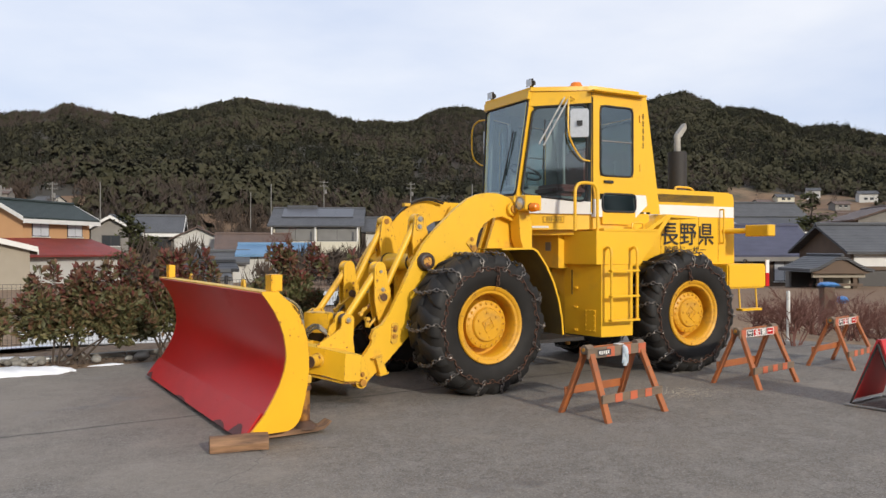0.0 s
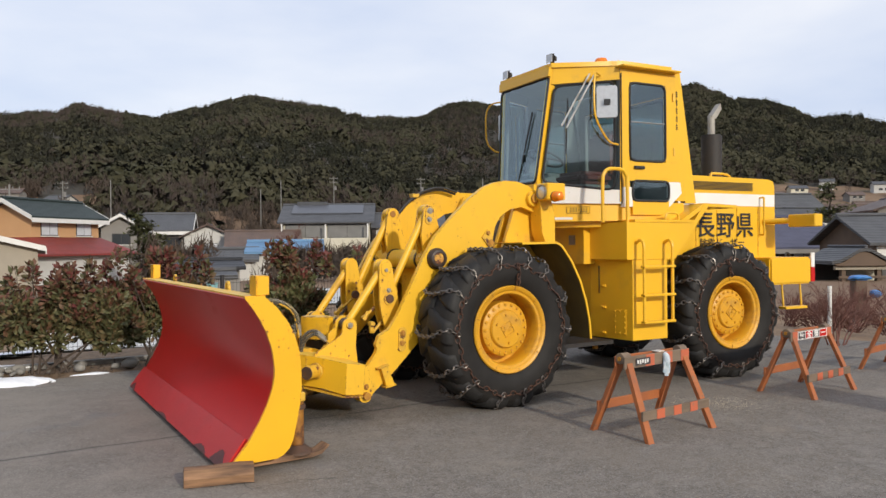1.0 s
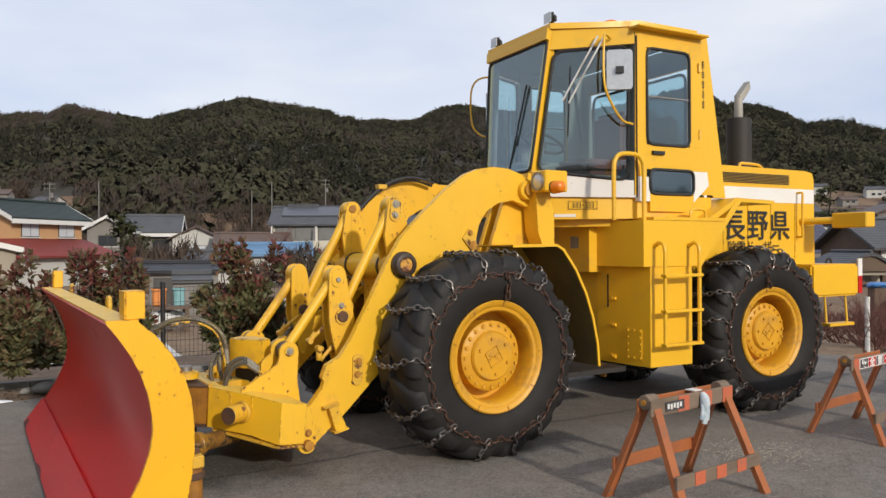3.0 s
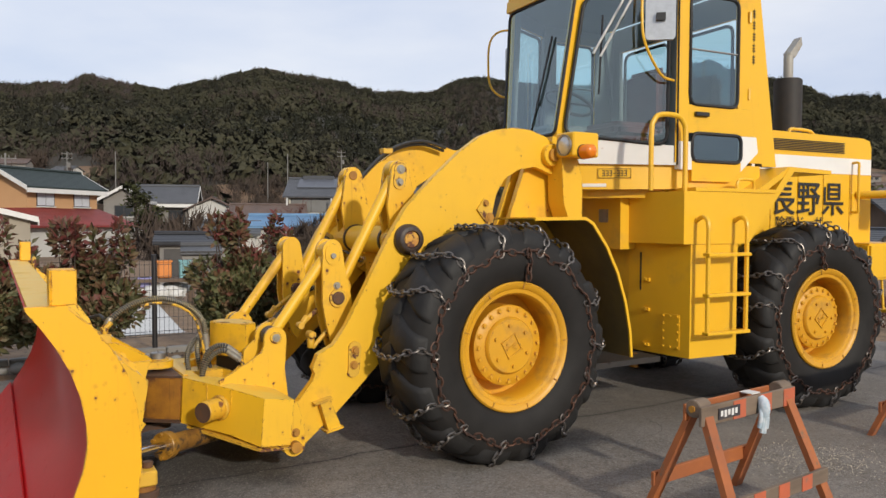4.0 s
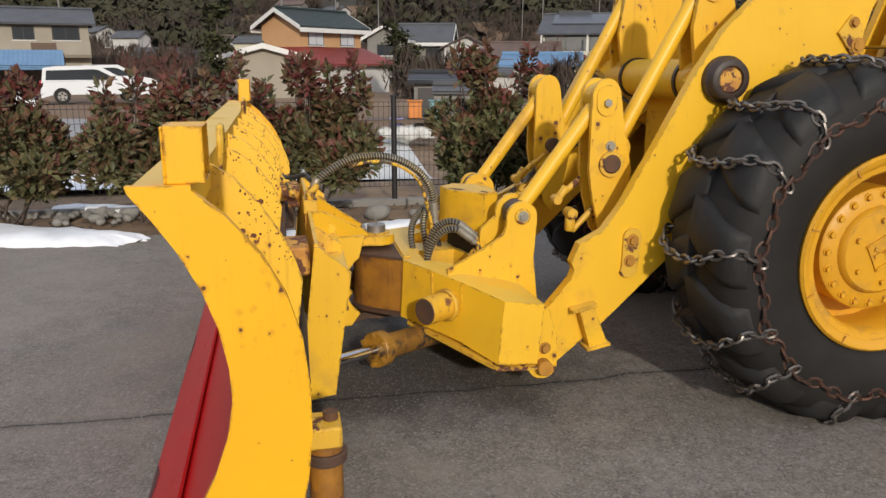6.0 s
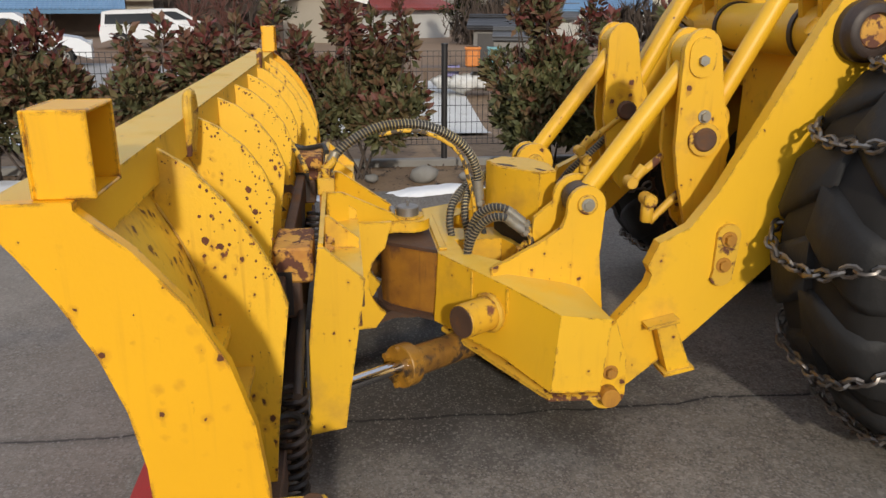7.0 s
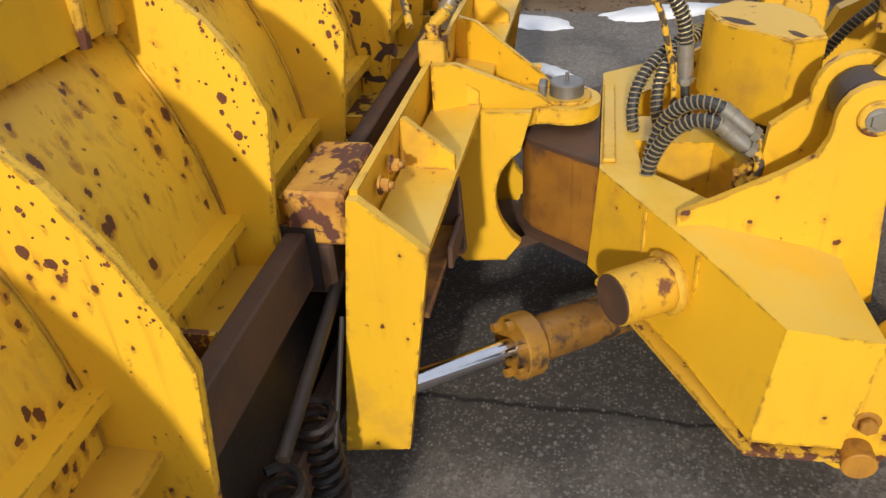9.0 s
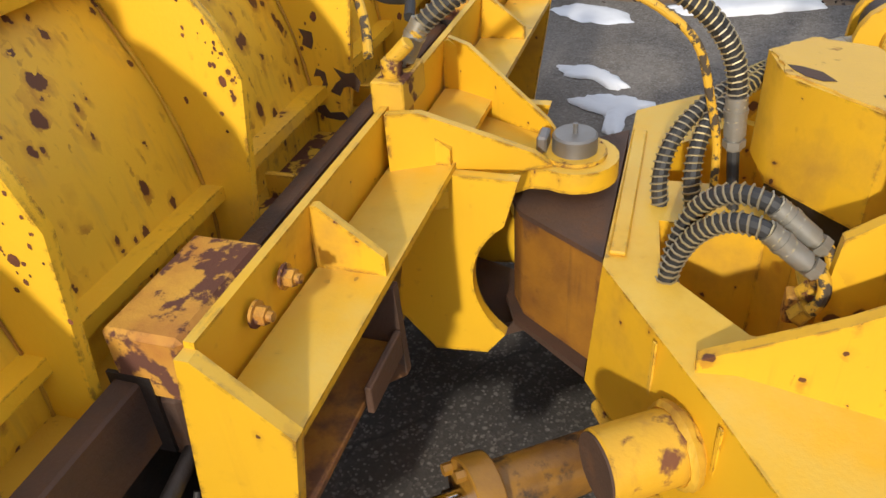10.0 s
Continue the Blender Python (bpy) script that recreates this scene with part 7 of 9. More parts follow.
    bm = bmesh.new()
    plate = Matrix.Translation((-1.29, 0.583, 1.775)) @ Matrix.Rotation(-0.619, 4, "Z")
    for i in range(7):
        x = 0.078 - i * 0.026
        if i == 3:
            add_box(bm, (x - 0.008, 0.004, -0.003), (x + 0.008, 0.006, 0.003), plate)
            continue
        for z in (-0.021, -0.003, 0.015):
            add_box(bm, (x - 0.009, 0.004, z), (x + 0.009, 0.006, z + 0.006), plate)
        add_box(bm, (x - 0.010, 0.004, -0.021), (x - 0.005, 0.006, 0.021), plate)
    for z in (-0.034, 0.031):
        add_box(bm, (-0.117, 0.004, z), (0.117, 0.006, z + 0.003), plate)
    for x in (-0.117, 0.114):
        add_box(bm, (x, 0.004, -0.031), (x + 0.003, 0.006, 0.031), plate)
    part("plate_bars", bm, M["black"], g)
    turn = Matrix.Translation((-1.43, 0, 0)) @ Matrix.Rotation(radians(-3.9), 4, "Z") @ Matrix.Translation((1.43, 0, 0))
    for o in g.children:
        if o not in front_half:
            o.matrix_basis = turn @ o.matrix_basis
    return g


loader()


# ---- planting strip: shrubs, stones, snow ----
def leaf_material(name, green, dark, red, red_from, red_to):
    """Leaves with a red flush on the young growth at the top of the shrub."""
    m = bpy.data.materials.new(name)
    m.use_nodes = True
    n, l = m.node_tree.nodes, m.node_tree.links
    b = n["Principled BSDF"]
    geo, tc = n.new("ShaderNodeNewGeometry"), n.new("ShaderNodeTexCoord")
    sep = n.new("ShaderNodeSeparateXYZ")
    l.new(tc.outputs["Object"], sep.inputs["Vector"])
    nz = n.new("ShaderNodeTexNoise")
    nz.inputs["Scale"].default_value = 3.0
    l.new(tc.outputs["Object"], nz.inputs["Vector"])
    add1, add2 = n.new("ShaderNodeMath"), n.new("ShaderNodeMath")
    add1.operation = add2.operation = "ADD"
    mul = n.new("ShaderNodeMath")
    mul.operation, mul.inputs[1].default_value = "MULTIPLY", 1.1
    l.new(nz.outputs["Fac"], mul.inputs[0])
    zw = n.new("ShaderNodeMath")
    zw.operation, zw.inputs[1].default_value = "MULTIPLY", 0.45
    l.new(sep.outputs["Z"], zw.inputs[0])
    l.new(zw.outputs["Value"], add1.inputs[0])
    l.new(mul.outputs["Value"], add1.inputs[1])
    mul2 = n.new("ShaderNodeMath")
    mul2.operation, mul2.inputs[1].default_value = "MULTIPLY", 0.75
    l.new(geo.outputs["Random Per Island"], mul2.inputs[0])
    l.new(add1.outputs["Value"], add2.inputs[0])
    l.new(mul2.outputs["Value"], add2.inputs[1])
    mr = n.new("ShaderNodeMapRange")
    mr.inputs["From Min"].default_value, mr.inputs["From Max"].default_value = red_from, red_to
    l.new(add2.outputs["Value"], mr.inputs["Value"])
    ramp = n.new("ShaderNodeMix")
    ramp.data_type = "RGBA"
    ramp.inputs["A"].default_value, ramp.inputs["B"].default_value = (*dark, 1), (*green, 1)
    l.new(geo.outputs["Random Per Island"], ramp.inputs["Factor"])
    mix = n.new("ShaderNodeMix")
    mix.data_type = "RGBA"
    mix.inputs["B"].default_value = (*red, 1)
    l.new(mr.outputs["Result"], mix.inputs["Factor"])
    l.new(ramp.outputs["Result"], mix.inputs["A"])
    l.new(mix.outputs["Result"], b.inputs["Base Color"])
    b.inputs["Roughness"].default_value = 0.55
    b.inputs["Specular IOR Level"].default_value = 0.3
    return m


M["bark"] = material("shrub_bark", (0.075, 0.055, 0.042), 0.85, second=(0.045, 0.033, 0.026), scale=20, bump=0.4)
M["leaf"] = leaf_material("shrub_leaf", (0.155, 0.148, 0.060), (0.068, 0.070, 0.032), (0.125, 0.034, 0.030), 1.12, 1.70)
M["leaf_green"] = leaf_material("green_shrub_leaf", (0.155, 0.155, 0.062), (0.075, 0.082, 0.036), (0.135, 0.038, 0.032), 1.18, 1.76)


def leaves(rnd, n, centres, size):
    """Bent pointed leaves scattered through overlapping clumps; four faces each."""
    verts, faces = [], []
    for _ in range(n):
        cx, cy, cz, rx, ry, rz = rnd.choice(centres)
        while True:
            u = Vector((rnd.uniform(-1, 1), rnd.uniform(-1, 1), rnd.uniform(-1, 1)))
            if 0.35 < u.length < 1:
                break
        p = Vector((cx + u.x * rx, cy + u.y * ry, cz + u.z * rz))
        d = (Vector((u.x, u.y, u.z + 0.5)).normalized() + Vector((rnd.gauss(0, .6), rnd.gauss(0, .6), rnd.gauss(0, .5)))).normalized()
        s = d.cross(Vector((rnd.gauss(0, 1), rnd.gauss(0, 1), rnd.gauss(0, 1)))).normalized()
        nn = d.cross(s)
        L = size * rnd.uniform(0.7, 1.3)
        w_ = L * 0.25
        k = len(verts)
        verts += [p, p + d * L * 0.5 + s * w_ + nn * L * 0.06, p + d * L + nn * L * -0.10, p + d * L * 0.5 - s * w_ + nn * L * 0.06, p + d * L * 0.5]
        faces += [(k, k + 1, k + 4), (k + 1, k + 2, k + 4), (k + 2, k + 3, k + 4), (k + 3, k, k + 4)]
    return verts, faces


def shrub(lx, width, height, seed, mat="leaf", count=5200, depth=0.62, base=0.22, ly=-3.52):
    rnd = random.Random(seed)
    m = ML @ Matrix.Translation((lx, ly, -0.02))
    s = thing("shrub", m, "dense evergreen shrub with dark green leaves and reddish tips", "shrub", "shrubs along the fence")
    centres = []
    nc = max(12, int(width * 22))
    for i in range(nc):
        x = rnd.uniform(-0.5, 0.5) * width
        edge = 1 - (abs(x) / (width * 0.5)) ** 3 * 0.35
        z = (base + 0.20 + (height * 0.86 - base - 0.20) * rnd.random() ** 1.2) * edge + 0.05
        x *= min(1.0, 0.50 + 0.80 * (z - 0.15))   # drawn in towards the foot
        centres.append((x, rnd.uniform(-0.5, 0.5) * depth, z, rnd.uniform(.14, .26), rnd.uniform(.16, .28), rnd.uniform(.12, .22)))
    shoots = []
    for i in range(int(width * 12)):   # loose shoots on top
        x = rnd.uniform(-0.46, 0.46) * width
        shoots.append((x, rnd.uniform(-0.3, 0.3) * depth, height * rnd.uniform(0.92, 1.16), 0.05, 0.05, 0.17))
    v, f = leaves(rnd, count, centres * 9 + shoots * 2, 0.084)
    bulk("foliage", v, f, M[mat], s)
    bm = bmesh.new()
    for i in range(int(6 + width * 4)):
        x0 = rnd.uniform(-0.25, 0.25) * width
        c = rnd.choice(centres + shoots)
        a = Vector((x0, rnd.uniform(-.08, .08), 0))
        b = Vector((c[0], c[1], c[2]))
        mid = a.lerp(b, 0.5) + Vector((rnd.uniform(-.08, .08), rnd.uniform(-.08, .08), 0.05))
        r0 = rnd.uniform(.010, .020)
        pth = smooth_path([a, mid, b], 3)
        add_tube(bm, pth, r0, 5, radii=[r0 * (1 - 0.75 * k / (len(pth) - 1)) for k in range(len(pth))])
    for x, y, z, _, _, rz in shoots:
        add_tube(bm, [Vector((x * 0.8, y, z - rz - 0.25)), Vector((x, y, z + rz * 0.9))], 0.004, 4)
    part("stem", bm, M["bark"], s)


shrub(6.7, 2.0, 1.25, 11, count=9000)
shrub(4.72, 1.50, 0.98, 12, count=9800)
shrub(3.14, 1.42, 1.00, 13, count=9600)
shrub(2.02, 1.16, 1.12, 14, count=9800)
shrub(0.24, 0.90, 1.22, 15, "leaf_green", count=9500)
shrub(-1.15, 1.1, 1.1, 16, "leaf_green", count=6000)
shrub(-2.9, 1.2, 1.2, 17, count=4000)


def bare_shrub(x, y, width, height, seed, colour, stems=8):
    rnd = random.Random(seed)
    s = thing("bare_shrub", pose(x, y, ground_z(x, y)), "leafless reddish-brown winter shrub of thin twigs", "shrub", "bare shrubs")
    bm = bmesh.new()
    def grow(p, d, L, r, depth):
        q = p + d * L
        add_tube(bm, [p, p.lerp(q, .5) + Vector((rnd.gauss(0, L * .05), rnd.gauss(0, L * .05), 0)), q], r, 4, radii=[r, r * .8, r * .6])
        if depth:
            for _ in range(3 if depth > 1 else 4):
                dd = (d + Vector((rnd.gauss(0, .5), rnd.gauss(0, .5), rnd.gauss(0.1, .3)))).normalized()
                grow(q if rnd.random() < .6 else p.lerp(q, rnd.uniform(.4, .9)), dd, L * rnd.uniform(.55, .8), r * .55, depth - 1)
    for i in range(stems):
        d = Vector((rnd.gauss(0, width * .45), rnd.gauss(0, width * .45), 1)).normalized()
        grow(Vector((rnd.uniform(-.1, .1), rnd.uniform(-.1, .1), 0)), d, height * rnd.uniform(.3, .45), .013, 3)
    part("twig_mass", bm, colour, s)


M["twig"] = material("winter_twigs", (0.125, 0.047, 0.034), 0.8, second=(0.085, 0.040, 0.030), scale=8)
bare_shrub(5.25, 11.3, 1.0, 1.05, 31, M["twig"])
bare_shrub(6.6, 12.2, 1.0, 0.9, 32, M["twig"])
bare_shrub(7.9, 12.6, 1.1, 0.9, 33, M["twig"])
bare_shrub(6.3, 10.6, 0.7, 0.6, 34, M["twig"])
for i, (x, y, h) in enumerate(((7.0, 14.2, .95), (7.9, 14.8, 1.0), (8.8, 15.2, .95), (9.7, 15.6, 1.0), (10.6, 16.0, .95), (8.2, 16.6, 1.05), (9.6, 17.2, 1.0), (7.2, 16.0, .9), (6.2, 13.4, .85), (8.6, 13.6, .85), (9.4, 14.2, .9), (10.4, 14.8, .9), (11.6, 17.0, 1.0), (10.8, 18.0, 1.0), (6.4, 15.4, .8))):
    bare_shrub(x, y, 1.5, h, 60 + i, M["twig"], 15)


def lump(rnd, rx, ry, rz, sub=2, rough=0.25):
    bm = bmesh.new()
    bmesh.ops.create_icosphere(bm, subdivisions=sub, radius=1.0)
    o = Vector((rnd.uniform(0, 50), rnd.uniform(0, 50), 0))
    for v in bm.verts:
        k = 1 + rough * noise.noise(v.co * 1.3 + o) + rough * 0.5 * noise.noise(v.co * 3.1 + o)
        v.co = Vector((v.co.x * rx * k, v.co.y * ry * k, v.co.z * rz * k))
    return bm


def stones():
    rnd = random.Random(8)
    spots = [(-3.95, 9.95, .13), (-4.1, 9.9, .06), (-4.45, 9.72, .09), (-3.05, 10.45, .12), (-2.75, 10.62, .06), (-2.35, 10.85, .07), (-3.4, 10.2, .06), (-4.75, 9.58, .05)]
    for _ in range(26):   # a heap of small pale stones by the snow
        lx, ly = rnd.uniform(3.5, 4.15), rnd.uniform(-3.92, -3.42)
        q = ML @ Vector((lx, ly, 0))
        spots.append((q.x, q.y, rnd.uniform(.03, .075)))
    for x, y, r in spots:
        bm = lump(rnd, r, r * rnd.uniform(.6, .9), r * rnd.uniform(.5, .75))
        ob = mesh_object("stone", bm, M["stone"], smooth=70)
        tagged_at(ob, pose(x, y, r * 0.3, rnd.uniform(-20, 20), 0, rnd.uniform(0, 180)), "grey rounded stone on bare soil", "stone", "stones by the fence")
    v, f = [], []
    for _ in range(900):
        lx, ly = rnd.uniform(-4, 8), rnd.uniform(-3.9, -2.85)
        p = ML @ Vector((lx, ly, -0.015))
        s = rnd.uniform(.008, .03)
        k = len(v)
        v += [p + Vector((rnd.uniform(-s, s), rnd.uniform(-s, s), rnd.uniform(0, s))) for _ in range(5)]
        f += [(k, k + 1, k + 2), (k, k + 2, k + 3), (k, k + 3, k + 4), (k + 1, k + 2, k + 4), (k, k + 1, k + 4)]
    tagged(bulk("soil_litter", v, f, M["bark"]), "scattered dead leaves and clods on bare soil", "litter", kind="stuff")


stones()


def snow_patch(pts, h, seed):
    """A flat melting patch: an outline with uneven thickness."""
    rnd = random.Random(seed)
    path = smooth_path([(x, y, 0) for x, y in pts] + [(*pts[0], 0)], 12)[:-1]
    c = sum(path, Vector()) / len(path)
    bm = bmesh.new()
    rings = []
    for f, z in ((1.0, 0.004), (0.93, 0.5), (0.7, 0.85), (0.35, 1.0)):
        ring = []
        for p in path:
            q = c.lerp(p, f)
            jit = 0.05 * noise.noise(q * 6 + Vector((seed, 0, 0))) + 0.16 * noise.noise(q * 17 + Vector((seed, 3, 0))) + 0.10 * noise.noise(q * 40 + Vector((seed, 7, 0)))
            q = q + (q - c) * jit
            ring.append(bm.verts.new((q.x, q.y, max(0.003, h * z * (1 + 0.5 * noise.noise(q * 5))) if z > 0.01 else 0.003)))
        rings.append(ring)
    n_ = len(path)
    for a, b in zip(rings, rings[1:]):
        for i in range(n_):
            bm.faces.new((a[i], a[(i + 1) % n_], b[(i + 1) % n_], b[i]))
    bm.faces.new(rings[-1])
    ob = mesh_object("snow_patch", bm, M["snow"], smooth=80)
    tagged(ob, "thin patch of old melting snow on asphalt", "snow", "snow patches")


snow_patch([(-5.6, 8.2), (-4.9, 8.45), (-4.35, 8.80), (-4.40, 9.0), (-4.8, 8.98), (-5.3, 8.85), (-6.1, 8.75)], 0.07, 1)
snow_patch([(-5.9, 9.5), (-5.3, 9.75), (-5.1, 9.95), (-5.5, 9.95), (-6.1, 9.75)], 0.04, 2)
snow_patch([(-3.08, 9.84), (-2.82, 9.86), (-2.60, 10.12), (-2.45, 10.36), (-2.62, 10.38), (-2.90, 10.14)], 0.04, 3)
snow_patch([(-3.52, 9.46), (-3.25, 9.42), (-3.08, 9.54), (-3.2, 9.66), (-3.45, 9.62)], 0.025, 4)
snow_patch([(-2.96, 8.89), (-2.83, 8.99), (-2.71, 8.97), (-2.58, 8.91), (-2.62, 8.84), (-2.74, 8.87), (-2.84, 8.83)], 0.022, 5)
snow_patch([(-2.70, 8.65), (-2.63, 8.76), (-2.55, 8.82), (-2.40, 8.84), (-2.41, 8.70), (-2.34, 8.52), (-2.39, 8.50), (-2.47, 8.62), (-2.60, 8.62)], 0.022, 8)
snow_patch([(-4.35, 9.25), (-4.1, 9.35), (-3.98, 9.48), (-4.15, 9.47)], 0.02, 6)


# ---- wood under the plough ----
M["old_wood"] = material("weathered_timber", (0.30, 0.165, 0.085), 0.8, second=(0.085, 0.046, 0.028), scale=9, amount=1.0, bump=0.9, bump_scale=30, stretch=(0.3, 2.2, 2.2), grime=(0.06, 0.042, 0.03), grime_scale=5, grime_cut=0.58)
M["end_grain"] = material("timber_end_grain", (0.085, 0.052, 0.034), 0.85, second=(0.05, 0.034, 0.025), scale=25, bump=0.4)


def log():
    rnd = random.Random(2)
    a, b = Vector((-1.655, 5.375, 0.055)), Vector((-1.27, 5.50, 0.055))
    m = Matrix.Translation((a + b) / 2) @ Matrix.Rotation(math.atan2(b.y - a.y, b.x - a.x), 4, "Z")
    t = thing("wood_block", m, "split rough timber block under the plough edge", "wood block")
    bm = bmesh.new()
    L = (b - a).length / 2
    rings = []
    base = [(-.075, -.05), (.07, -.055), (.085, -.01), (.06, .04), (.01, .056), (-.06, .05), (-.085, .0)]
    for i in range(9):
        x = -L + 2 * L * i / 8
        rings.append([bm.verts.new((x, y * (1 + .12 * noise.noise(Vector((x * 5, y * 20, 1)))), z * (1 + .12 * noise.noise(Vector((x * 5, z * 20, 4)))))) for y, z in base])
    for p, q in zip(rings, rings[1:]):
        for k in range(7):
            bm.faces.new((p[k], p[(k + 1) % 7], q[(k + 1) % 7], q[k]))
    bm.faces.new(rings[0])
    bm.faces.new(rings[-1])
    part("block", bm, M["old_wood"], t, bevel=0.004)
    part("cut_end", prism([(y * .93, z * .93) for y, z in base], -L - .004, -L - .0005, "x"), M["end_grain"], t, "dark end grain")
    a, b = Vector((-1.40, 5.70, 0.02)), Vector((-0.96, 5.99, 0.02))
    m = Matrix.Translation((a + b) / 2) @ Matrix.Rotation(math.atan2(b.y - a.y, b.x - a.x), 4, "Z")
    t = tagged_at(mesh_object("plank", prism([(-.30, 0.0), (.20, 0.0), (.27, .014), (.325, .062), (.318, .070), (.262, .036), (.20, .030), (.10, .038), (.02, .034), (-.10, .042), (-.30, .036)], -.06, .06), M["old_wood"], bevel=0.006), m, "splintered brown plank under the plough edge", "plank")


log()


def spilt_sand():
    rnd = random.Random(77)
    v, f = [], []
    for _ in range(900):
        x, y = 2.3 + rnd.gauss(0, .24), 7.62 + rnd.gauss(0, .18)
        s = rnd.uniform(.002, .006)
        k = len(v)
        v += [(x - s, y - s, .001), (x + s, y - s * .7, .001), (x + s * .3, y + s, .001), (x, y, s * 1.1)]
        f += [(k, k + 1, k + 3), (k + 1, k + 2, k + 3), (k + 2, k, k + 3)]
    tagged(bulk("spilt_grit", v, f, M["grit"]), "pale grit and crumbs scattered on asphalt", "grit", kind="stuff")


M["grit"] = material("pale_grit", (0.34, 0.29, 0.22), 0.9, second=(0.24, 0.2, 0.15), scale=30)
spilt_sand()


# ---- folding trestles ----
M["trestle"] = material("orange_trestle_paint", (0.38, 0.115, 0.030), 0.6, second=(0.26, 0.085, 0.035), scale=6, amount=0.8, bump=0.35, bump_scale=60, grime=(0.19, 0.12, 0.075), grime_scale=5, grime_cut=0.60, grime_soft=0.05)
M["trestle_bare"] = material("bare_grey_board", (0.20, 0.145, 0.10), 0.8, second=(0.12, 0.085, 0.06), scale=7, amount=0.9, bump=0.5, bump_scale=50, stretch=(0.4, 2, 2))
M["tape"] = material("orange_band_paint", (0.50, 0.115, 0.050), 0.6, second=(0.36, 0.11, 0.06), scale=12, grime=(0.22, 0.15, 0.11), grime_scale=12, grime_cut=0.58)
M["label_white"] = material("white_label", (0.70, 0.69, 0.66), 0.5, second=(0.55, 0.53, 0.5), scale=10)
M["label_dark"] = material("dark_label", (0.045, 0.040, 0.042), 0.5, second=(0.07, 0.06, 0.06), scale=10)
M["glove"] = material("knit_glove", (0.55, 0.58, 0.60), 0.9, second=(0.26, 0.38, 0.46), scale=25, amount=0.9, bump=0.5, bump_scale=90)


def trestle(m, text, has_glove, label):
    """A folding A-frame: two leg frames joined at the top; local x along the board, -y to the front."""
    t = thing("trestle", m, label, "trestle", "folding trestles")
    H, sp, L = 0.585, 0.265, 0.78
    for s in (-1, 1):
        for x in (-L / 2 + 0.06, L / 2 - 0.06):
            a, b = Vector((x + math.copysign(.05, x), s * sp, 0)), Vector((x, s * 0.018, H))
            bm = bmesh.new()
            d = b - a
            w_ = 0.030
            va = [a + Vector(o) for o in ((-w_, -.017, 0), (w_, -.017, 0), (w_, .017, 0), (-w_, .017, 0))]
            A, B = [bm.verts.new(v) for v in va], [bm.verts.new(v + d) for v in va]
            bm.faces.new(A)
            bm.faces.new(B[::-1])
            for i in range(4):
                bm.faces.new((A[i], B[i], B[(i + 1) % 4], A[(i + 1) % 4]))
            part("leg", bm, M["trestle"], t, bevel=0.004)
        z = 0.185 if s < 0 else 0.20
        y = s * (sp + (0.018 - sp) * z / H + 0.017 + 0.010)
        part("lower_rail", box((-L / 2 - .01, y - .010, z - .035), (L / 2 + .01, y + .010, z + .035)), M["trestle_bare" if s < 0 else "trestle"], t, bevel=0.003)
        if s < 0:
            for x in (-.20, .0, .20):
                part("rail_band", box((x - .045, y - .0135, z - .0355), (x + .045, y - .010, z + .0355)), M["tape"], t)
    zt = H - .02
    part("top_board", box((-L / 2, -.052, zt - .062), (L / 2, -.034, zt + .028)), M["trestle_bare"], t, bevel=0.003)
    part("back_board", box((-L / 2, .034, zt - .05), (L / 2, .05, zt + .028)), M["trestle"], t, bevel=0.003)
    for x in (-L / 2 + .05, L / 2 - .05):
        part("hinge_block", cyl((x - .045, 0, zt + .012), (x + .045, 0, zt + .012), .042, 14), M["trestle_bare"], t, bevel=0.004)
        part("hinge_bolt", cyl((x - math.copysign(.049, -x) - .006, 0, zt + .012), (x - math.copysign(.049, -x) + .006, 0, zt + .012), .016, 8), M["rust_orange"], t)
    for x in ((-.31, .0, .31) if text else (-.10, .12, .33)):
        part("board_band", box((x - .05, -.0555, zt - .060), (x + .05, -.052, zt + .026)), M["tape"], t)
    lab = part("label", box((-.275, -.0575, zt - .056), (.275, -.0556, zt + .022)) if text else box((-.27, -.0575, zt - .045), (-.10, -.0556, zt + .008)), M["label_white"] if text else M["label_dark"], t)
    up = Matrix.Rotation(math.pi / 2, 4, "X")
    if text:
        for i, ch in enumerate(text):
            bg = part("label_square", box((-.265 + i * .134, -.059, zt - .050), (-.142 + i * .134, -.0577, zt + .016)), M["label_dark"] if i % 2 == 0 else M["redlens"], lab)
            words("label_character", ch, 0.072, M["label_white"], lab, Matrix.Translation((-.2035 + i * .134, -.0592, zt - .042)) @ up, 1.25, bold=0.002)
    else:
        bm = bmesh.new()
        for i in range(5):
            add_box(bm, (-.255 + i * .028, -.059, zt - .030 - (.006 if i % 2 else 0)), (-.237 + i * .028, -.0577, zt - .004))
        part("label_bars", bm, M["label_white"], lab)
        part("paper_tag", box((.03, -.035, zt + .029), (.10, .03, zt + .034)), M["label_white"], t, "white paper tag on top")
    if has_glove:
        gl = thing("work_glove", m @ Matrix.Translation((.07, -.068, zt - .02)) @ Matrix.Scale(0.78, 4), "pale blue-grey knitted work glove hanging from a trestle", "glove")
        bm = bmesh.new()
        for i, (x, L_) in enumerate(((-.035, .115), (-.012, .15), (.012, .155), (.034, .13))):
            add_tube(bm, smooth_path([(x * .7, 0, -.02), (x, -.012, -.07), (x * 1.15, -.004, -.02 - L_)], 3), .014, 7)
        add_tube(bm, smooth_path([(0, .02, .045), (0, -.004, .02), (0, -.01, -.03), (0, -.008, -.075)], 3), .036, 9, radii=[.022, .026, .03, .034, .036, .037, .036, .034, .03, .026][:10])
        part("knit", bm, M["glove"], gl, smooth=70)


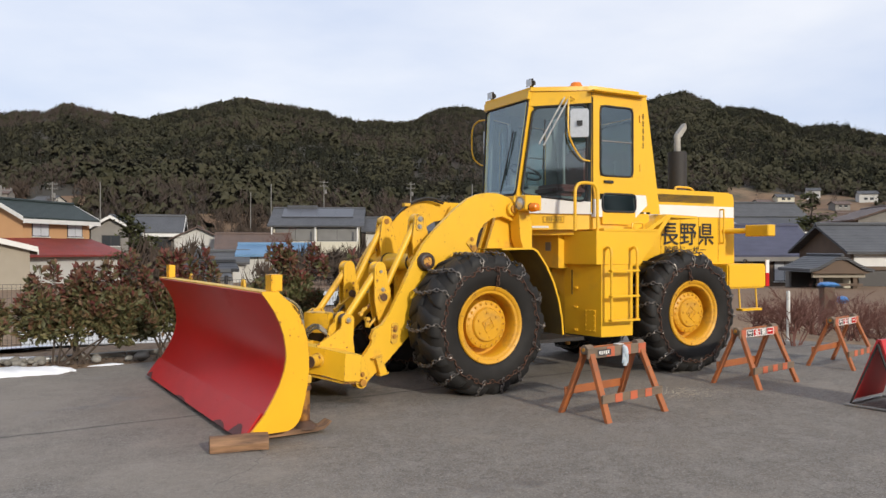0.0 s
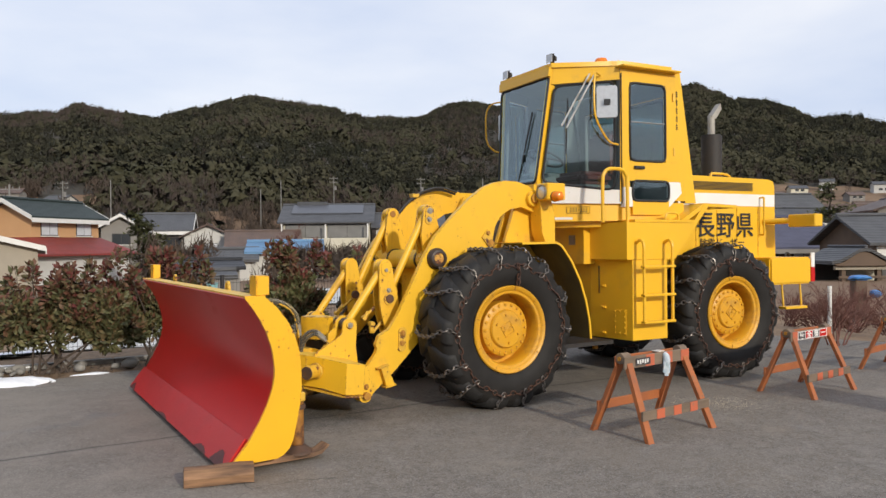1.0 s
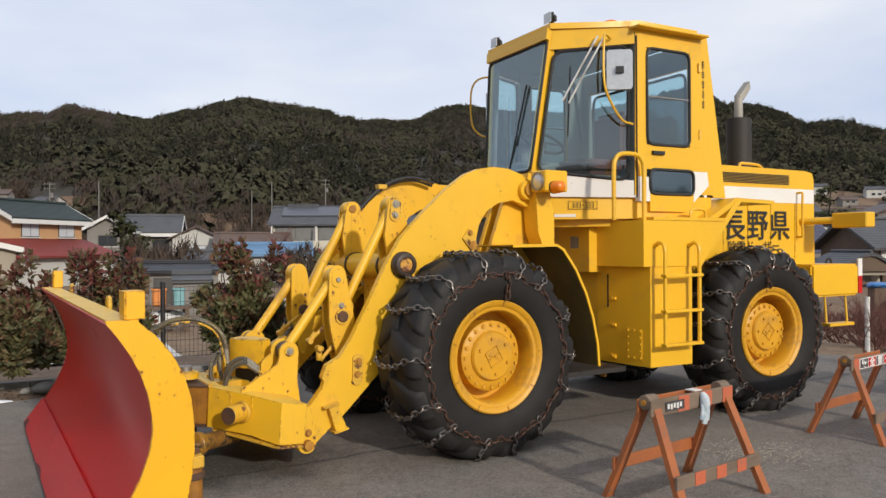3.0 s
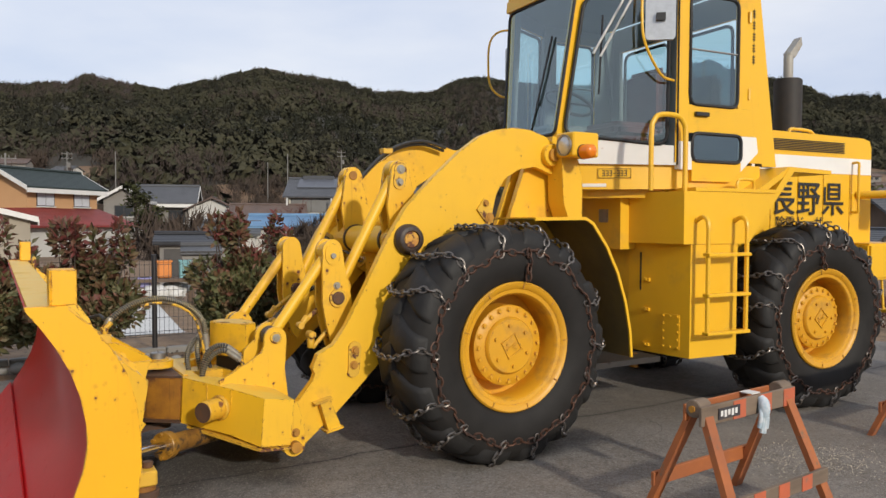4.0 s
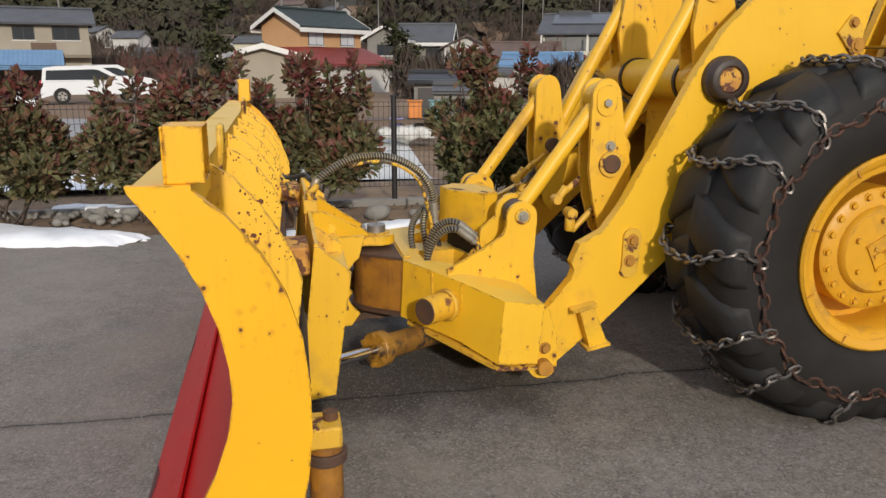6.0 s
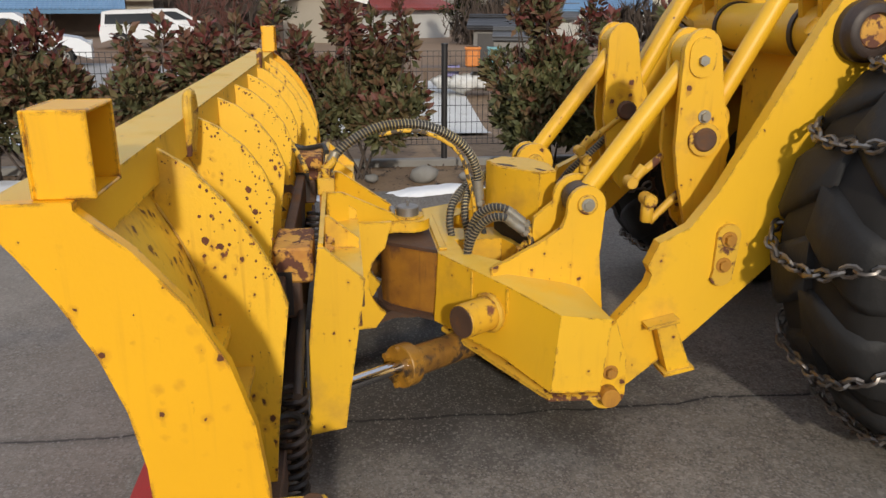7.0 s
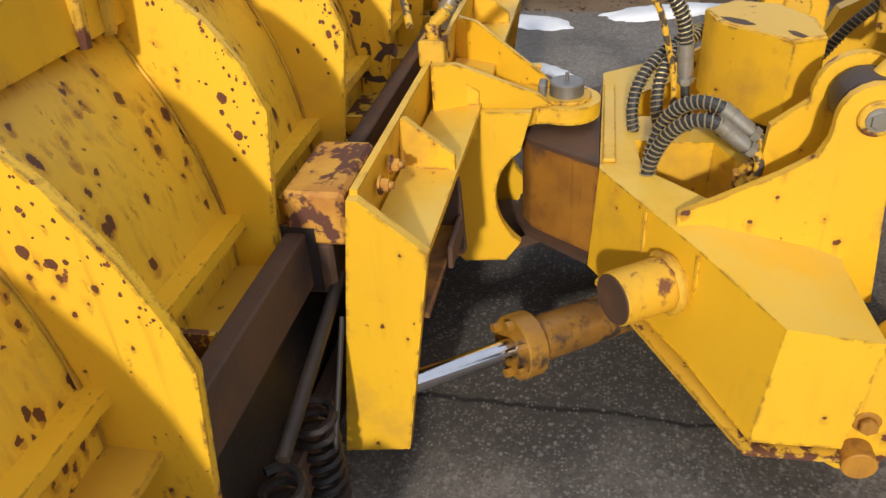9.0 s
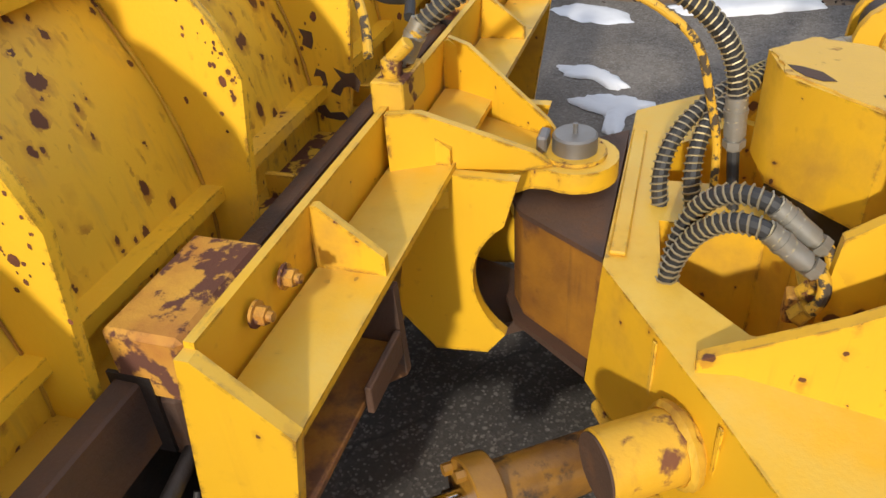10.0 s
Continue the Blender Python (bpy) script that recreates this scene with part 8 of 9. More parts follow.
def trestle_at(p, q, text, has_glove, label):
    """p, q: the two front feet on the ground."""
    p, q = Vector((*p, 0)), Vector((*q, 0))
    d = (q - p).normalized()
    m = Matrix.Translation((p + q) / 2) @ Matrix.Rotation(math.atan2(d.y, d.x), 4, "Z") @ Matrix.Translation((0, .265, 0))
    trestle(m, text, has_glove, label)


trestle_at((1.37, 6.27), (1.97, 6.73), "", True, "orange wooden folding trestle with worn paint and a glove")
trestle_at((3.26, 7.76), (3.81, 8.19), "安全第一", False, "orange wooden folding trestle with a safety sign")
trestle_at((4.80, 8.92), (5.50, 9.55), "安全第一", False, "orange wooden folding trestle with a safety sign")


def red_stand():
    m = pose(4.12, 6.97, 0, 0, 0, 35)
    t = thing("folding_sign", m, "red folding sign stand with a grey foot bar", "sign stand")
    M["sign_red"] = material("sign_red", (0.55, 0.025, 0.025), 0.45, second=(0.46, 0.02, 0.02), scale=4)
    for s in (-1, 1):
        bm = bmesh.new()
        pts = [(-.28, s * .22, .06), (.28, s * .22, .06), (.23, s * .02, .62), (-.23, s * .02, .62)]
        A, B = [bm.verts.new(v) for v in pts], [bm.verts.new((x, y - s * .02, z)) for x, y, z in pts]
        bm.faces.new(A)
        bm.faces.new(B[::-1])
        for i in range(4):
            bm.faces.new((A[i], B[i], B[(i + 1) % 4], A[(i + 1) % 4]))
        part("panel", bm, M["sign_red"], t, bevel=0.006)
    part("foot_bar", tube([(-.34, -.24, .015), (.34, -.24, .015), (.34, .24, .015), (-.34, .24, .015)], .013, 8, True), M["steel"], t)
    for s in (-1, 1):
        part("side_strut", tube([(-.30, s * .22, .015), (-.25, 0, .58)], .010, 8), M["iron"], t)


red_stand()


# ---- houses, poles, cars and trees beyond the fence ----
def roof_material(name, colour, second, pitch=0.28):
    m = material(name, colour, 0.6, second=second, scale=1.2, amount=0.8)
    n, l = m.node_tree.nodes, m.node_tree.links
    wv = n.new("ShaderNodeTexWave")
    wv.bands_direction = "Z"
    wv.inputs["Scale"].default_value = 1 / pitch
    wv.inputs["Distortion"].default_value = 0.3
    tc = n.new("ShaderNodeTexCoord")
    l.new(tc.outputs["Object"], wv.inputs["Vector"])
    bp = n.new("ShaderNodeBump")
    bp.inputs["Strength"].default_value, bp.inputs["Distance"].default_value = 0.8, 0.04
    l.new(wv.outputs["Fac"], bp.inputs["Height"])
    l.new(bp.outputs["Normal"], n["Principled BSDF"].inputs["Normal"])
    return m


M["roof_green"] = roof_material("dark_green_roof", (0.019, 0.030, 0.025), (0.014, 0.022, 0.019))
M["roof_red"] = roof_material("red_metal_roof", (0.24, 0.035, 0.026), (0.18, 0.03, 0.024))
M["roof_grey"] = roof_material("grey_tile_roof", (0.088, 0.088, 0.090), (0.058, 0.058, 0.060))
M["roof_dark"] = roof_material("dark_tile_roof", (0.085, 0.087, 0.094), (0.058, 0.060, 0.066))
M["roof_black"] = roof_material("black_metal_roof", (0.028, 0.028, 0.031), (0.02, 0.02, 0.022))
M["roof_blue"] = roof_material("blue_metal_roof", (0.13, 0.25, 0.40), (0.10, 0.20, 0.33))
M["roof_navy"] = roof_material("navy_tile_roof", (0.072, 0.073, 0.115), (0.052, 0.053, 0.085))
M["roof_brown"] = roof_material("rusty_brown_roof", (0.13, 0.085, 0.065), (0.085, 0.06, 0.05))
M["w_orange"] = material("tan_orange_wall", (0.50, 0.29, 0.14), 0.85, second=(0.44, 0.25, 0.12), scale=0.8)
M["w_cream"] = material("cream_wall", (0.56, 0.52, 0.41), 0.85, second=(0.47, 0.44, 0.35), scale=0.8)
M["w_white"] = material("white_plaster_wall", (0.50, 0.49, 0.46), 0.85, second=(0.41, 0.40, 0.375), scale=0.8)
M["w_beige"] = material("grey_beige_wall", (0.33, 0.29, 0.23), 0.85, second=(0.26, 0.23, 0.18), scale=0.8)
M["w_grey"] = material("grey_board_wall", (0.22, 0.205, 0.185), 0.85, second=(0.15, 0.14, 0.13), scale=1.2)
M["w_brown"] = material("brown_timber_wall", (0.13, 0.088, 0.060), 0.85, second=(0.085, 0.06, 0.045), scale=1.5)
M["trim"] = material("white_trim", (0.66, 0.65, 0.62), 0.6, second=(0.55, 0.54, 0.51), scale=2)
M["frame_dark"] = material("dark_window_frame", (0.05, 0.045, 0.042), 0.5)


def gable_roof(w_, d_, z, rise, over, t=0.14):
    """A pitched roof slab with its ridge along x."""
    bm = bmesh.new()
    y = d_ / 2 + over
    drop = rise * over / (d_ / 2)
    out = [(-y, z - drop), (0, z + rise), (y, z - drop), (y, z - drop + t), (0, z + rise + t * 1.2), (-y, z - drop + t)]
    add_prism(bm, out, -w_ / 2 - over, w_ / 2 + over, "x")
    return bm


HOMES = []


def house(x, y, yaw, w_, d_, z0, h, rise, wall, roof, label, windows=(), over=0.5, verge=None, extras=None, group="houses of the village", k=1.0):
    """windows: (face, along, sill height, width, height, pane); faces f, b along x and l, r along y."""
    x, y, z0 = x * k, y * k, EYE + (z0 - EYE) * k
    HOMES.append((x, y))
    t = thing("house", pose(x, y, z0, 0, 0, yaw) @ Matrix.Scale(k, 4), label, "house", group)
    bm = bmesh.new()
    pts = [(-d_ / 2, -2.5), (d_ / 2, -2.5), (d_ / 2, h), (0, h + rise), (-d_ / 2, h)]
    add_prism(bm, pts, -w_ / 2, w_ / 2, "x")
    part("wall", bm, M[wall], t)
    r = part("roof", gable_roof(w_, d_, h + 0.03, rise, over), M[roof], t)
    part("ridge_cap", cyl((-w_ / 2 - over, 0, h + rise + .2), (w_ / 2 + over, 0, h + rise + .2), .13, 8), M[roof], r)
    if verge:
        for sx in (-1, 1):
            for sy in (-1, 1):
                k = rise / (d_ / 2)
                a = Vector((sx * (w_ / 2 + over + .02), sy * (d_ / 2 + over), h + .06 - k * over))
                b = Vector((sx * (w_ / 2 + over + .02), 0, h + .06 + rise))
                bm = bmesh.new()
                va = [a + Vector((0, 0, -.14)), b + Vector((0, 0, -.14)), b + Vector((0, 0, .14)), a + Vector((0, 0, .14))]
                A, B = [bm.verts.new(v) for v in va], [bm.verts.new(v + Vector((sx * .04, 0, 0))) for v in va]
                bm.faces.new(A)
                bm.faces.new(B[::-1])
                for i in range(4):
                    bm.faces.new((A[i], B[i], B[(i + 1) % 4], A[(i + 1) % 4]))
                part("barge_board", bm, M[verge], r)
        for sy in (-1, 1):
            part("eave_board", box((-w_ / 2 - over, sy * (d_ / 2 + over + .01) - .03, h - .22 - rise * over / (d_ / 2)), (w_ / 2 + over, sy * (d_ / 2 + over + .01) + .03, h + .06 - rise * over / (d_ / 2))), M[verge], r)
    for face, u, z, ww, hh, pane in windows:
        if face in "fb":
            s = -1 if face == "f" else 1
            fm = Matrix.Translation((u, s * d_ / 2, z + hh / 2)) @ (Matrix.Identity(4) if s < 0 else Matrix.Rotation(math.pi, 4, "Z"))
        else:
            s = -1 if face == "l" else 1
            fm = Matrix.Translation((s * w_ / 2, u, z + hh / 2)) @ Matrix.Rotation(-math.pi / 2 if s < 0 else math.pi / 2, 4, "Z")
        win = part("window", box((-ww / 2, -.03, -hh / 2), (ww / 2, .05, hh / 2), fm), M["frame_dark"], t)
        for k in (-1, 1):
            part("pane", box((min(0, k * (ww / 2 - .06)) + (.02 if k > 0 else 0), -.042, -hh / 2 + .06), (max(0, k * (ww / 2 - .06)) - (.02 if k < 0 else 0), -.031, hh / 2 - .06), fm), M[pane], win)
        part("sill", box((-ww / 2 - .06, -.10, -hh / 2 - .06), (ww / 2 + .06, -.03, -hh / 2), fm), M["trim"], win)
    if extras:
        extras(t)
    return t


def orange_extras(t):
    """A lower storey wider than the upper one, under a red skirt roof."""
    bm = bmesh.new()
    lo = [(-5.0, -3.7), (5.0, -3.7), (5.0, 3.7), (-5.0, 3.7)]
    hi = [(-3.2, -1.8), (3.2, -1.8), (3.2, 1.8), (-3.2, 1.8)]
    A, B = [bm.verts.new((x, y, 2.25)) for x, y in lo], [bm.verts.new((x, y, 3.35)) for x, y in hi]
    C = [bm.verts.new((x, y, 2.12)) for x, y in lo]
    for i in range(4):
        j = (i + 1) % 4
        bm.faces.new((A[i], A[j], B[j], B[i]))
        bm.faces.new((C[i], C[j], A[j], A[i]))
    bm.faces.new(B)
    bm.faces.new(C[::-1])
    part("lower_roof", bm, M["roof_red"], t, "red metal skirt roof")
    part("lower_wall", box((-4.5, -3.2, -2.5), (4.5, 3.2, 2.12)), M["w_white"], t)


# tan house with a dark green roof above a red lower roof
house(-27.6, 51.4, 77, 6.2, 3.5, -1.2, 4.75, 0.9, "w_orange", "roof_green", "tan house with a green roof over a red lower roof", verge="trim",
      windows=[("f", -1.6, 3.45, 1.5, 1.3, "curtain_glass"), ("f", 1.6, 3.45, 1.5, 1.3, "curtain_glass")], extras=orange_extras, k=1.4)
house(-25.1, 41.2, 124, 5.0, 4.2, -1.3, 2.75, 0.55, "w_beige", "roof_grey", "low beige shed with white gable boards and a grey roof", verge="trim", over=0.35, k=1.4)
house(-30.8, 71.5, 104, 5.5, 3.4, -1.4, 4.75, 0.95, "w_grey", "roof_dark", "grey two-storey house with a white-edged gable", windows=[("l", 0.0, 3.1, 1.6, 1.0, "house_glass")], verge="trim", k=1.6)
house(-25.9, 67.6, 14, 4.6, 4.2, -1.4, 4.4, 1.2, "w_grey", "roof_dark", "grey house with a dark roof and white gable boards", verge="trim", windows=[("f", -1.0, 2.6, 1.4, 1.1, "house_glass"), ("f", 1.1, 2.6, 1.4, 1.1, "house_glass")], k=1.8)
house(-27.3, 85.0, 104, 6.0, 4.8, -0.4, 3.0, 1.1, "w_white", "roof_brown", "small white gabled shed with a brown roof", windows=[("l", 0.0, 1.3, 2.2, 0.9, "curtain_glass")], k=1.45)
house(-20.5, 82.0, 15, 7.0, 6.0, -0.4, 1.7, 1.6, "w_brown", "roof_brown", "low brown barn with a rusty roof", k=1.45)
M["solar"] = material("solar_glass", (0.085, 0.090, 0.105), 0.35, second=(0.10, 0.105, 0.12), scale=3)
M["dull_glass"] = material("dull_balcony_glass", (0.20, 0.195, 0.185), 0.3, second=(0.13, 0.128, 0.122), scale=1.2)


def middle_extras(t):
    for k in range(4):
        x = -3.40 + k * 1.70
        part("solar_panel", prism([(-2.3, 5.78), (-0.35, 6.64), (-0.35, 6.71), (-2.3, 5.85)], x, x + 1.69, "x"), M["solar"], t, "dark roof panel")
    part("balcony_front", box((-4.1, -4.5, 2.35), (4.1, -4.35, 3.42)), M["w_cream"], t)
    part("balcony_floor", box((-4.1, -4.349, 2.2), (4.1, -3.51, 2.35)), M["w_cream"], t)
    part("ridge_vent", box((-3.1, -.45, 6.3), (-.2, .45, 7.02)), M["roof_dark"], t)
    for x in (-1.0, 1.0, 3.0):   # cream piers of the ground floor
        part("pier", box((x - .12, -4.34, -1.5), (x + .12, -4.10, 2.199)), M["w_cream"], t)
    for x in (-4.0, 0.0, 3.9):
        part("balcony_post", box((x - .06, -4.48, 3.421), (x + .06, -4.37, 4.75)), M["trim"], t)


house(-12.2, 75.0, 4, 8.0, 7.0, -1.3, 5.0, 1.55, "w_cream", "roof_dark", "two-storey cream house with dark roof panels and a glazed balcony",
      windows=[("f", -1.95, 3.45, 3.7, 1.3, "dull_glass"), ("f", 1.95, 3.45, 3.7, 1.3, "dull_glass"), ("f", -2.0, 0.3, 3.0, 1.75, "house_glass"), ("f", 1.7, 0.3, 2.4, 1.75, "house_glass")], extras=middle_extras, k=1.7)
house(-5.0, 84.0, 5, 7.0, 6.0, -1.2, 4.6, 1.3, "w_white", "roof_dark", "white house with a dark roof", k=1.55)
house(-9.8, 44.6, 10, 3.8, 3.2, -1.3, 2.35, 0.45, "w_white", "roof_blue", "white shed with a blue metal roof", over=0.3, k=1.7)
house(-12.7, 43.0, 14, 2.8, 3.0, -1.3, 1.95, 0.45, "w_white", "roof_grey", "white shed with a grey metal roof", over=0.3, k=1.7)
# the carport's shaded open front is a dark panel on its wall
house(-10.9, 34.0, 20, 2.6, 3.2, -1.2, 1.65, 0.2, "w_grey", "roof_black", "open grey carport with a dark roof", over=0.25,
      extras=lambda t: part("dark_opening", box((-1.15, -1.63, -.4), (.75, -1.605, 1.5)), M["frame_dark"], t))
house(-8.3, 27.3, 20, 1.15, 1.8, -1.0, 1.3, 0.1, "w_grey", "roof_grey", "small grey metal garden shed", over=0.05)

# right of the machine
house(19.6, 53.0, 0, 9.4, 6.0, -1.2, 2.35, 1.75, "w_brown", "roof_navy", "low timber house with a navy tiled roof", verge="w_grey",
      windows=[("f", 0.6, 0.5, 1.4, 1.5, "house_glass"), ("f", 2.9, 0.5, 1.4, 1.5, "curtain_glass"), ("f", -1.6, 0.5, 1.4, 1.5, "house_glass")])


def temple_extras(t):
    """An entrance porch with a curved gable, a lower wing and a white band of wall."""
    for x in (-8.75, -7.05):
        part("porch_post", box((x - .10, -6.2, -2.4), (x + .10, -5.95, 2.0)), M["w_brown"], t)
    part("porch_wall", box((-7.3, -5.5, -2.4), (-6.7, -3.1, 2.0)), M["w_cream"], t)
    bm = bmesh.new()
    top = [(-1.6, 2.05), (-1.2, 2.13), (-.75, 2.36), (-.3, 2.62), (0, 2.68), (.3, 2.62), (.75, 2.36), (1.2, 2.13), (1.6, 2.05)]
    out = [(x - 7.9, z) for x, z in top] + [(x - 7.9, z - .16) for x, z in top[::-1]]
    add_prism(bm, out, -6.6, -3.0, "y")
    pr = part("porch_roof", bm, M["roof_grey"], t)
    part("ridge_tiles", cyl((-7.9, -6.65, 2.74), (-7.9, -3.0, 2.74), .08, 8), M["roof_dark"], pr)
    part("gable_board", prism([(x * .9 - 7.9, z * 1.0 - .17) for x, z in top] + [(-6.6, 1.82), (-9.2, 1.82)], -6.5, -6.42), M["w_brown"], t)
    part("porch_beam", box((-9.2, -6.3, 1.62), (-6.6, -6.1, 1.81)), M["w_beige"], t)
    part("porch_lintel", box((-9.0, -6.28, 1.2), (-6.7, -6.15, 1.32)), M["w_brown"], t)
    part("porch_back", box((-8.9, -3.3, -2.4), (-6.8, -3.1, 2.0)), M["frame_dark"], t)
    part("link_wall", box((-8.9, -3.05, -2.4), (-5.51, -2.6, 2.2)), M["w_grey"], t)
    part("upper_wall_band", box((-5.4, -3.06, 2.10), (5.45, -3.02, 2.75)), M["trim"], t)
    part("eave_beam", box((-5.45, -3.12, 1.90), (5.45, -3.04, 2.09)), M["w_brown"], t)
    for x in (-4.2, -1.9, .6, 3.0):
        part("shutter", box((x - .95, -3.07, -.4), (x + .95, -3.03, 1.85)), M["frame_dark"], t)


house(27.6, 44.0, 0, 11.0, 6.0, -1.6, 2.95, 1.30, "w_brown", "roof_grey", "traditional timber house with grey tiles and a gabled porch", extras=temple_extras)
house(27.0, 63.0, 8, 6.5, 6.0, -1.4, 4.3, 1.0, "w_orange", "roof_grey", "low house with a tan gable and a grey roof", verge="trim")
house(33.2, 80.0, 4, 7.0, 6.0, -1.5, 6.0, 1.6, "w_grey", "roof_grey", "grey house with a wide tiled roof", windows=[("f", 1.5, 3.6, 1.8, 1.2, "house_glass")])
house(38.0, 66.0, 80, 7.5, 6.0, -1.5, 5.4, 1.0, "w_grey", "roof_brown", "grey two-storey house with a reddish-brown roof", windows=[("l", -1.2, 3.6, 1.4, 1.2, "house_glass"), ("f", 0.5, 3.6, 1.6, 1.2, "house_glass")])
house(44.5, 70.0, 10, 8.0, 6.0, -1.5, 5.0, 1.3, "w_cream", "roof_dark", "cream two-storey house with a dark roof", windows=[("f", -2.2, 3.2, 1.6, 1.2, "house_glass")])
house(46.0, 88.0, -6, 7.0, 6.0, -0.6, 4.6, 1.3, "w_white", "roof_brown", "white house with a brown roof")
house(39.5, 92.0, 12, 6.0, 5.0, -0.6, 5.0, 1.0, "w_white", "roof_grey", "small white house with a pale roof")
house(54.0, 96.0, 5, 8.0, 6.0, 0.2, 4.4, 1.4, "w_grey", "roof_brown", "grey house with a brown roof")

# far houses on the slope
for i, (b, r, wl_, rf) in enumerate(((-29, 150, "w_white", "roof_dark"), (-33, 140, "w_cream", "roof_grey"), (-37, 120, "w_white", "roof_navy"), (-41, 150, "w_white", "roof_dark"), (-45, 120, "w_grey", "roof_grey"),
                                     (-39, 105, "w_grey", "roof_dark"), (-35, 165, "w_white", "roof_brown"), (-43, 175, "w_white", "roof_grey"), (-47, 150, "w_cream", "roof_dark"), (-50, 110, "w_white", "roof_grey"),
                                     (21.5, 190, "w_white", "roof_brown"), (23.2, 215, "w_cream", "roof_grey"), (25.6, 225, "w_white", "roof_grey"), (27.5, 200, "w_grey", "roof_dark"), (29.5, 210, "w_white", "roof_navy"),
                                     (-2.5, 165, "w_grey", "roof_brown"), (19.6, 150, "w_white", "roof_dark"), (24.5, 160, "w_grey", "roof_dark"), (26.4, 240, "w_white", "roof_grey"), (22.8, 300, "w_white", "roof_brown"), (24.2, 325, "w_cream", "roof_dark"), (26.0, 340, "w_white", "roof_grey"), (27.6, 305, "w_grey", "roof_brown"), (29.2, 330, "w_white", "roof_dark"), (25.0, 275, "w_white", "roof_navy"), (28.3, 270, "w_grey", "roof_grey"), (30.4, 295, "w_cream", "roof_brown"), (23.6, 268, "w_grey", "roof_brown"), (-27.5, 205, "w_white", "roof_grey"), (-30.5, 215, "w_grey", "roof_brown"), (28.6, 170, "w_cream", "roof_brown"), (22.3, 160, "w_white", "roof_grey"))):
    r += 72 if b > 0 else 40
    x, y = r * math.sin(radians(b)), r * math.cos(radians(b))
    house(x, y, i * 23 % 40 - 20, 6 + i % 3, 5, ground_z(x, y) - .2, 2.4 + (i % 2) * 1.4, 1.2, wl_, rf, "small far village house on the slope", windows=[("f", -1.2, .9, 1.6, 1.1, "house_glass"), ("f", 1.4, .9, 1.6, 1.1, "house_glass")])


def beige_extras(t):
    part("balcony_front", box((-2.9, -3.6, 2.95), (2.9, -3.45, 3.9)), M["w_beige"], t)
    part("balcony_floor", box((-2.9, -3.449, 2.8), (2.9, -2.51, 2.95)), M["w_beige"], t)
    part("balcony_panel", box((-.9, -3.64, 3.2), (.7, -3.605, 3.8)), M["w_brown"], t)
    part("wing_wall", box((-8.0, -2.0, -2.0), (-2.8, 2.4, 3.4)), M["w_grey"], t)
    part("wing_roof", gable_roof(5.4, 4.4, 3.4, 1.2, .4), M["roof_grey"], t).matrix_basis = Matrix.Translation((-5.5, .2, 0))


house(-48.0, 48.8, 46.6, 5.8, 5.0, -1.4, 5.2, 0.9, "w_beige", "roof_dark", "beige two-storey house with a balcony and dark timber windows",
      windows=[("f", -1.3, 4.0, 1.4, 0.95, "house_glass"), ("f", 1.4, 4.0, 1.8, 0.95, "house_glass")], extras=beige_extras)


def canopy():
    """Blue corrugated roof on posts."""
    t = thing("carport", pose(-35.2, 35.2, 0, 0, 0, 46.5), "blue corrugated carport roof on steel posts", "carport")
    bm = bmesh.new()
    pts = [(-6.0 + .11 * k, .03 * (k % 2)) for k in range(74)]
    out = pts + [(x, z - .035) for x, z in pts[::-1]]
    add_prism(bm, [(x, z) for x, z in out], -1.6, 1.6, "y", Matrix.Translation((0, 0, 1.40)) @ Matrix.Rotation(radians(14), 4, "X"))
    part("roof_sheet", bm, M["roof_blue"], t, smooth=10)
    part("fascia", box((-6.0, -1.66, .78), (2.15, -1.58, .98)), M["roof_blue"], t)
    for x in (-5.6, -1.8, 2.0):
        for y in (-1.5, 1.5):
            part("post", cyl((x, y, -1.6), (x, y, .85 if y < 0 else 1.7), .05, 8), M["steel"], t)
    part("back_wall", box((-6.0, 1.62, -1.6), (2.1, 1.72, 1.6)), M["w_brown"], t)


canopy()


def utility_pole(x, y, z0, h, arms=2):
    t = thing("utility_pole", pose(x, y, z0, 0, 0, 15), "grey concrete utility pole with crossarms and fittings", "utility pole", "utility poles")
    M.setdefault("pole", material("pole_concrete", (0.21, 0.20, 0.185), 0.85, second=(0.15, 0.145, 0.135), scale=2))
    part("pole", cyl((0, 0, -1.5), (0, 0, h), .13, 10, .09), M["pole"], t)
    for i in range(arms):
        z = h - .5 - i * .9
        part("crossarm", box((-.95, -.04, z), (.95, .04, z + .08)), M["pole"], t)
        for u in (-.85, -.3, .3, .85):
            part("insulator", cyl((u, 0, z + .1), (u, 0, z + .32), .045, 8), M["pole"], t)
    if arms > 1:
        part("transformer", cyl((.35, 0, h - 3.0), (.35, 0, h - 2.1), .25, 12), M["pole"], t)


for x, y, k, topz, arms in ((-56.7, 110, 1.3, 11.2, 2), (-45.2, 100, 1.5, 10.3, 0), (-24.1, 95, 2.0, 8.6, 0), (-13.6, 60, 2.6, 6.6, 0), (-15.7, 100, 1.7, 10.5, 2), (-5.1, 120, 1.4, 12.0, 2), (-42.0, 72.0, 1, 7.5, 1), (-60.0, 62.0, 1, 7.5, 1), (5.0, 130, 1, 12.5, 0), (34, 150, 1, 19, 1)):
    x, y, topz = x * k, y * k, EYE + (topz - EYE) * k
    gz = ground_z(x, y)
    utility_pole(x, y, gz, topz - gz, arms)
sg = thing("roadside_sign", pose(40.5, 95, ground_z(40.5, 95), 0, 0, -10), "tall pale red roadside sign on a post", "sign")
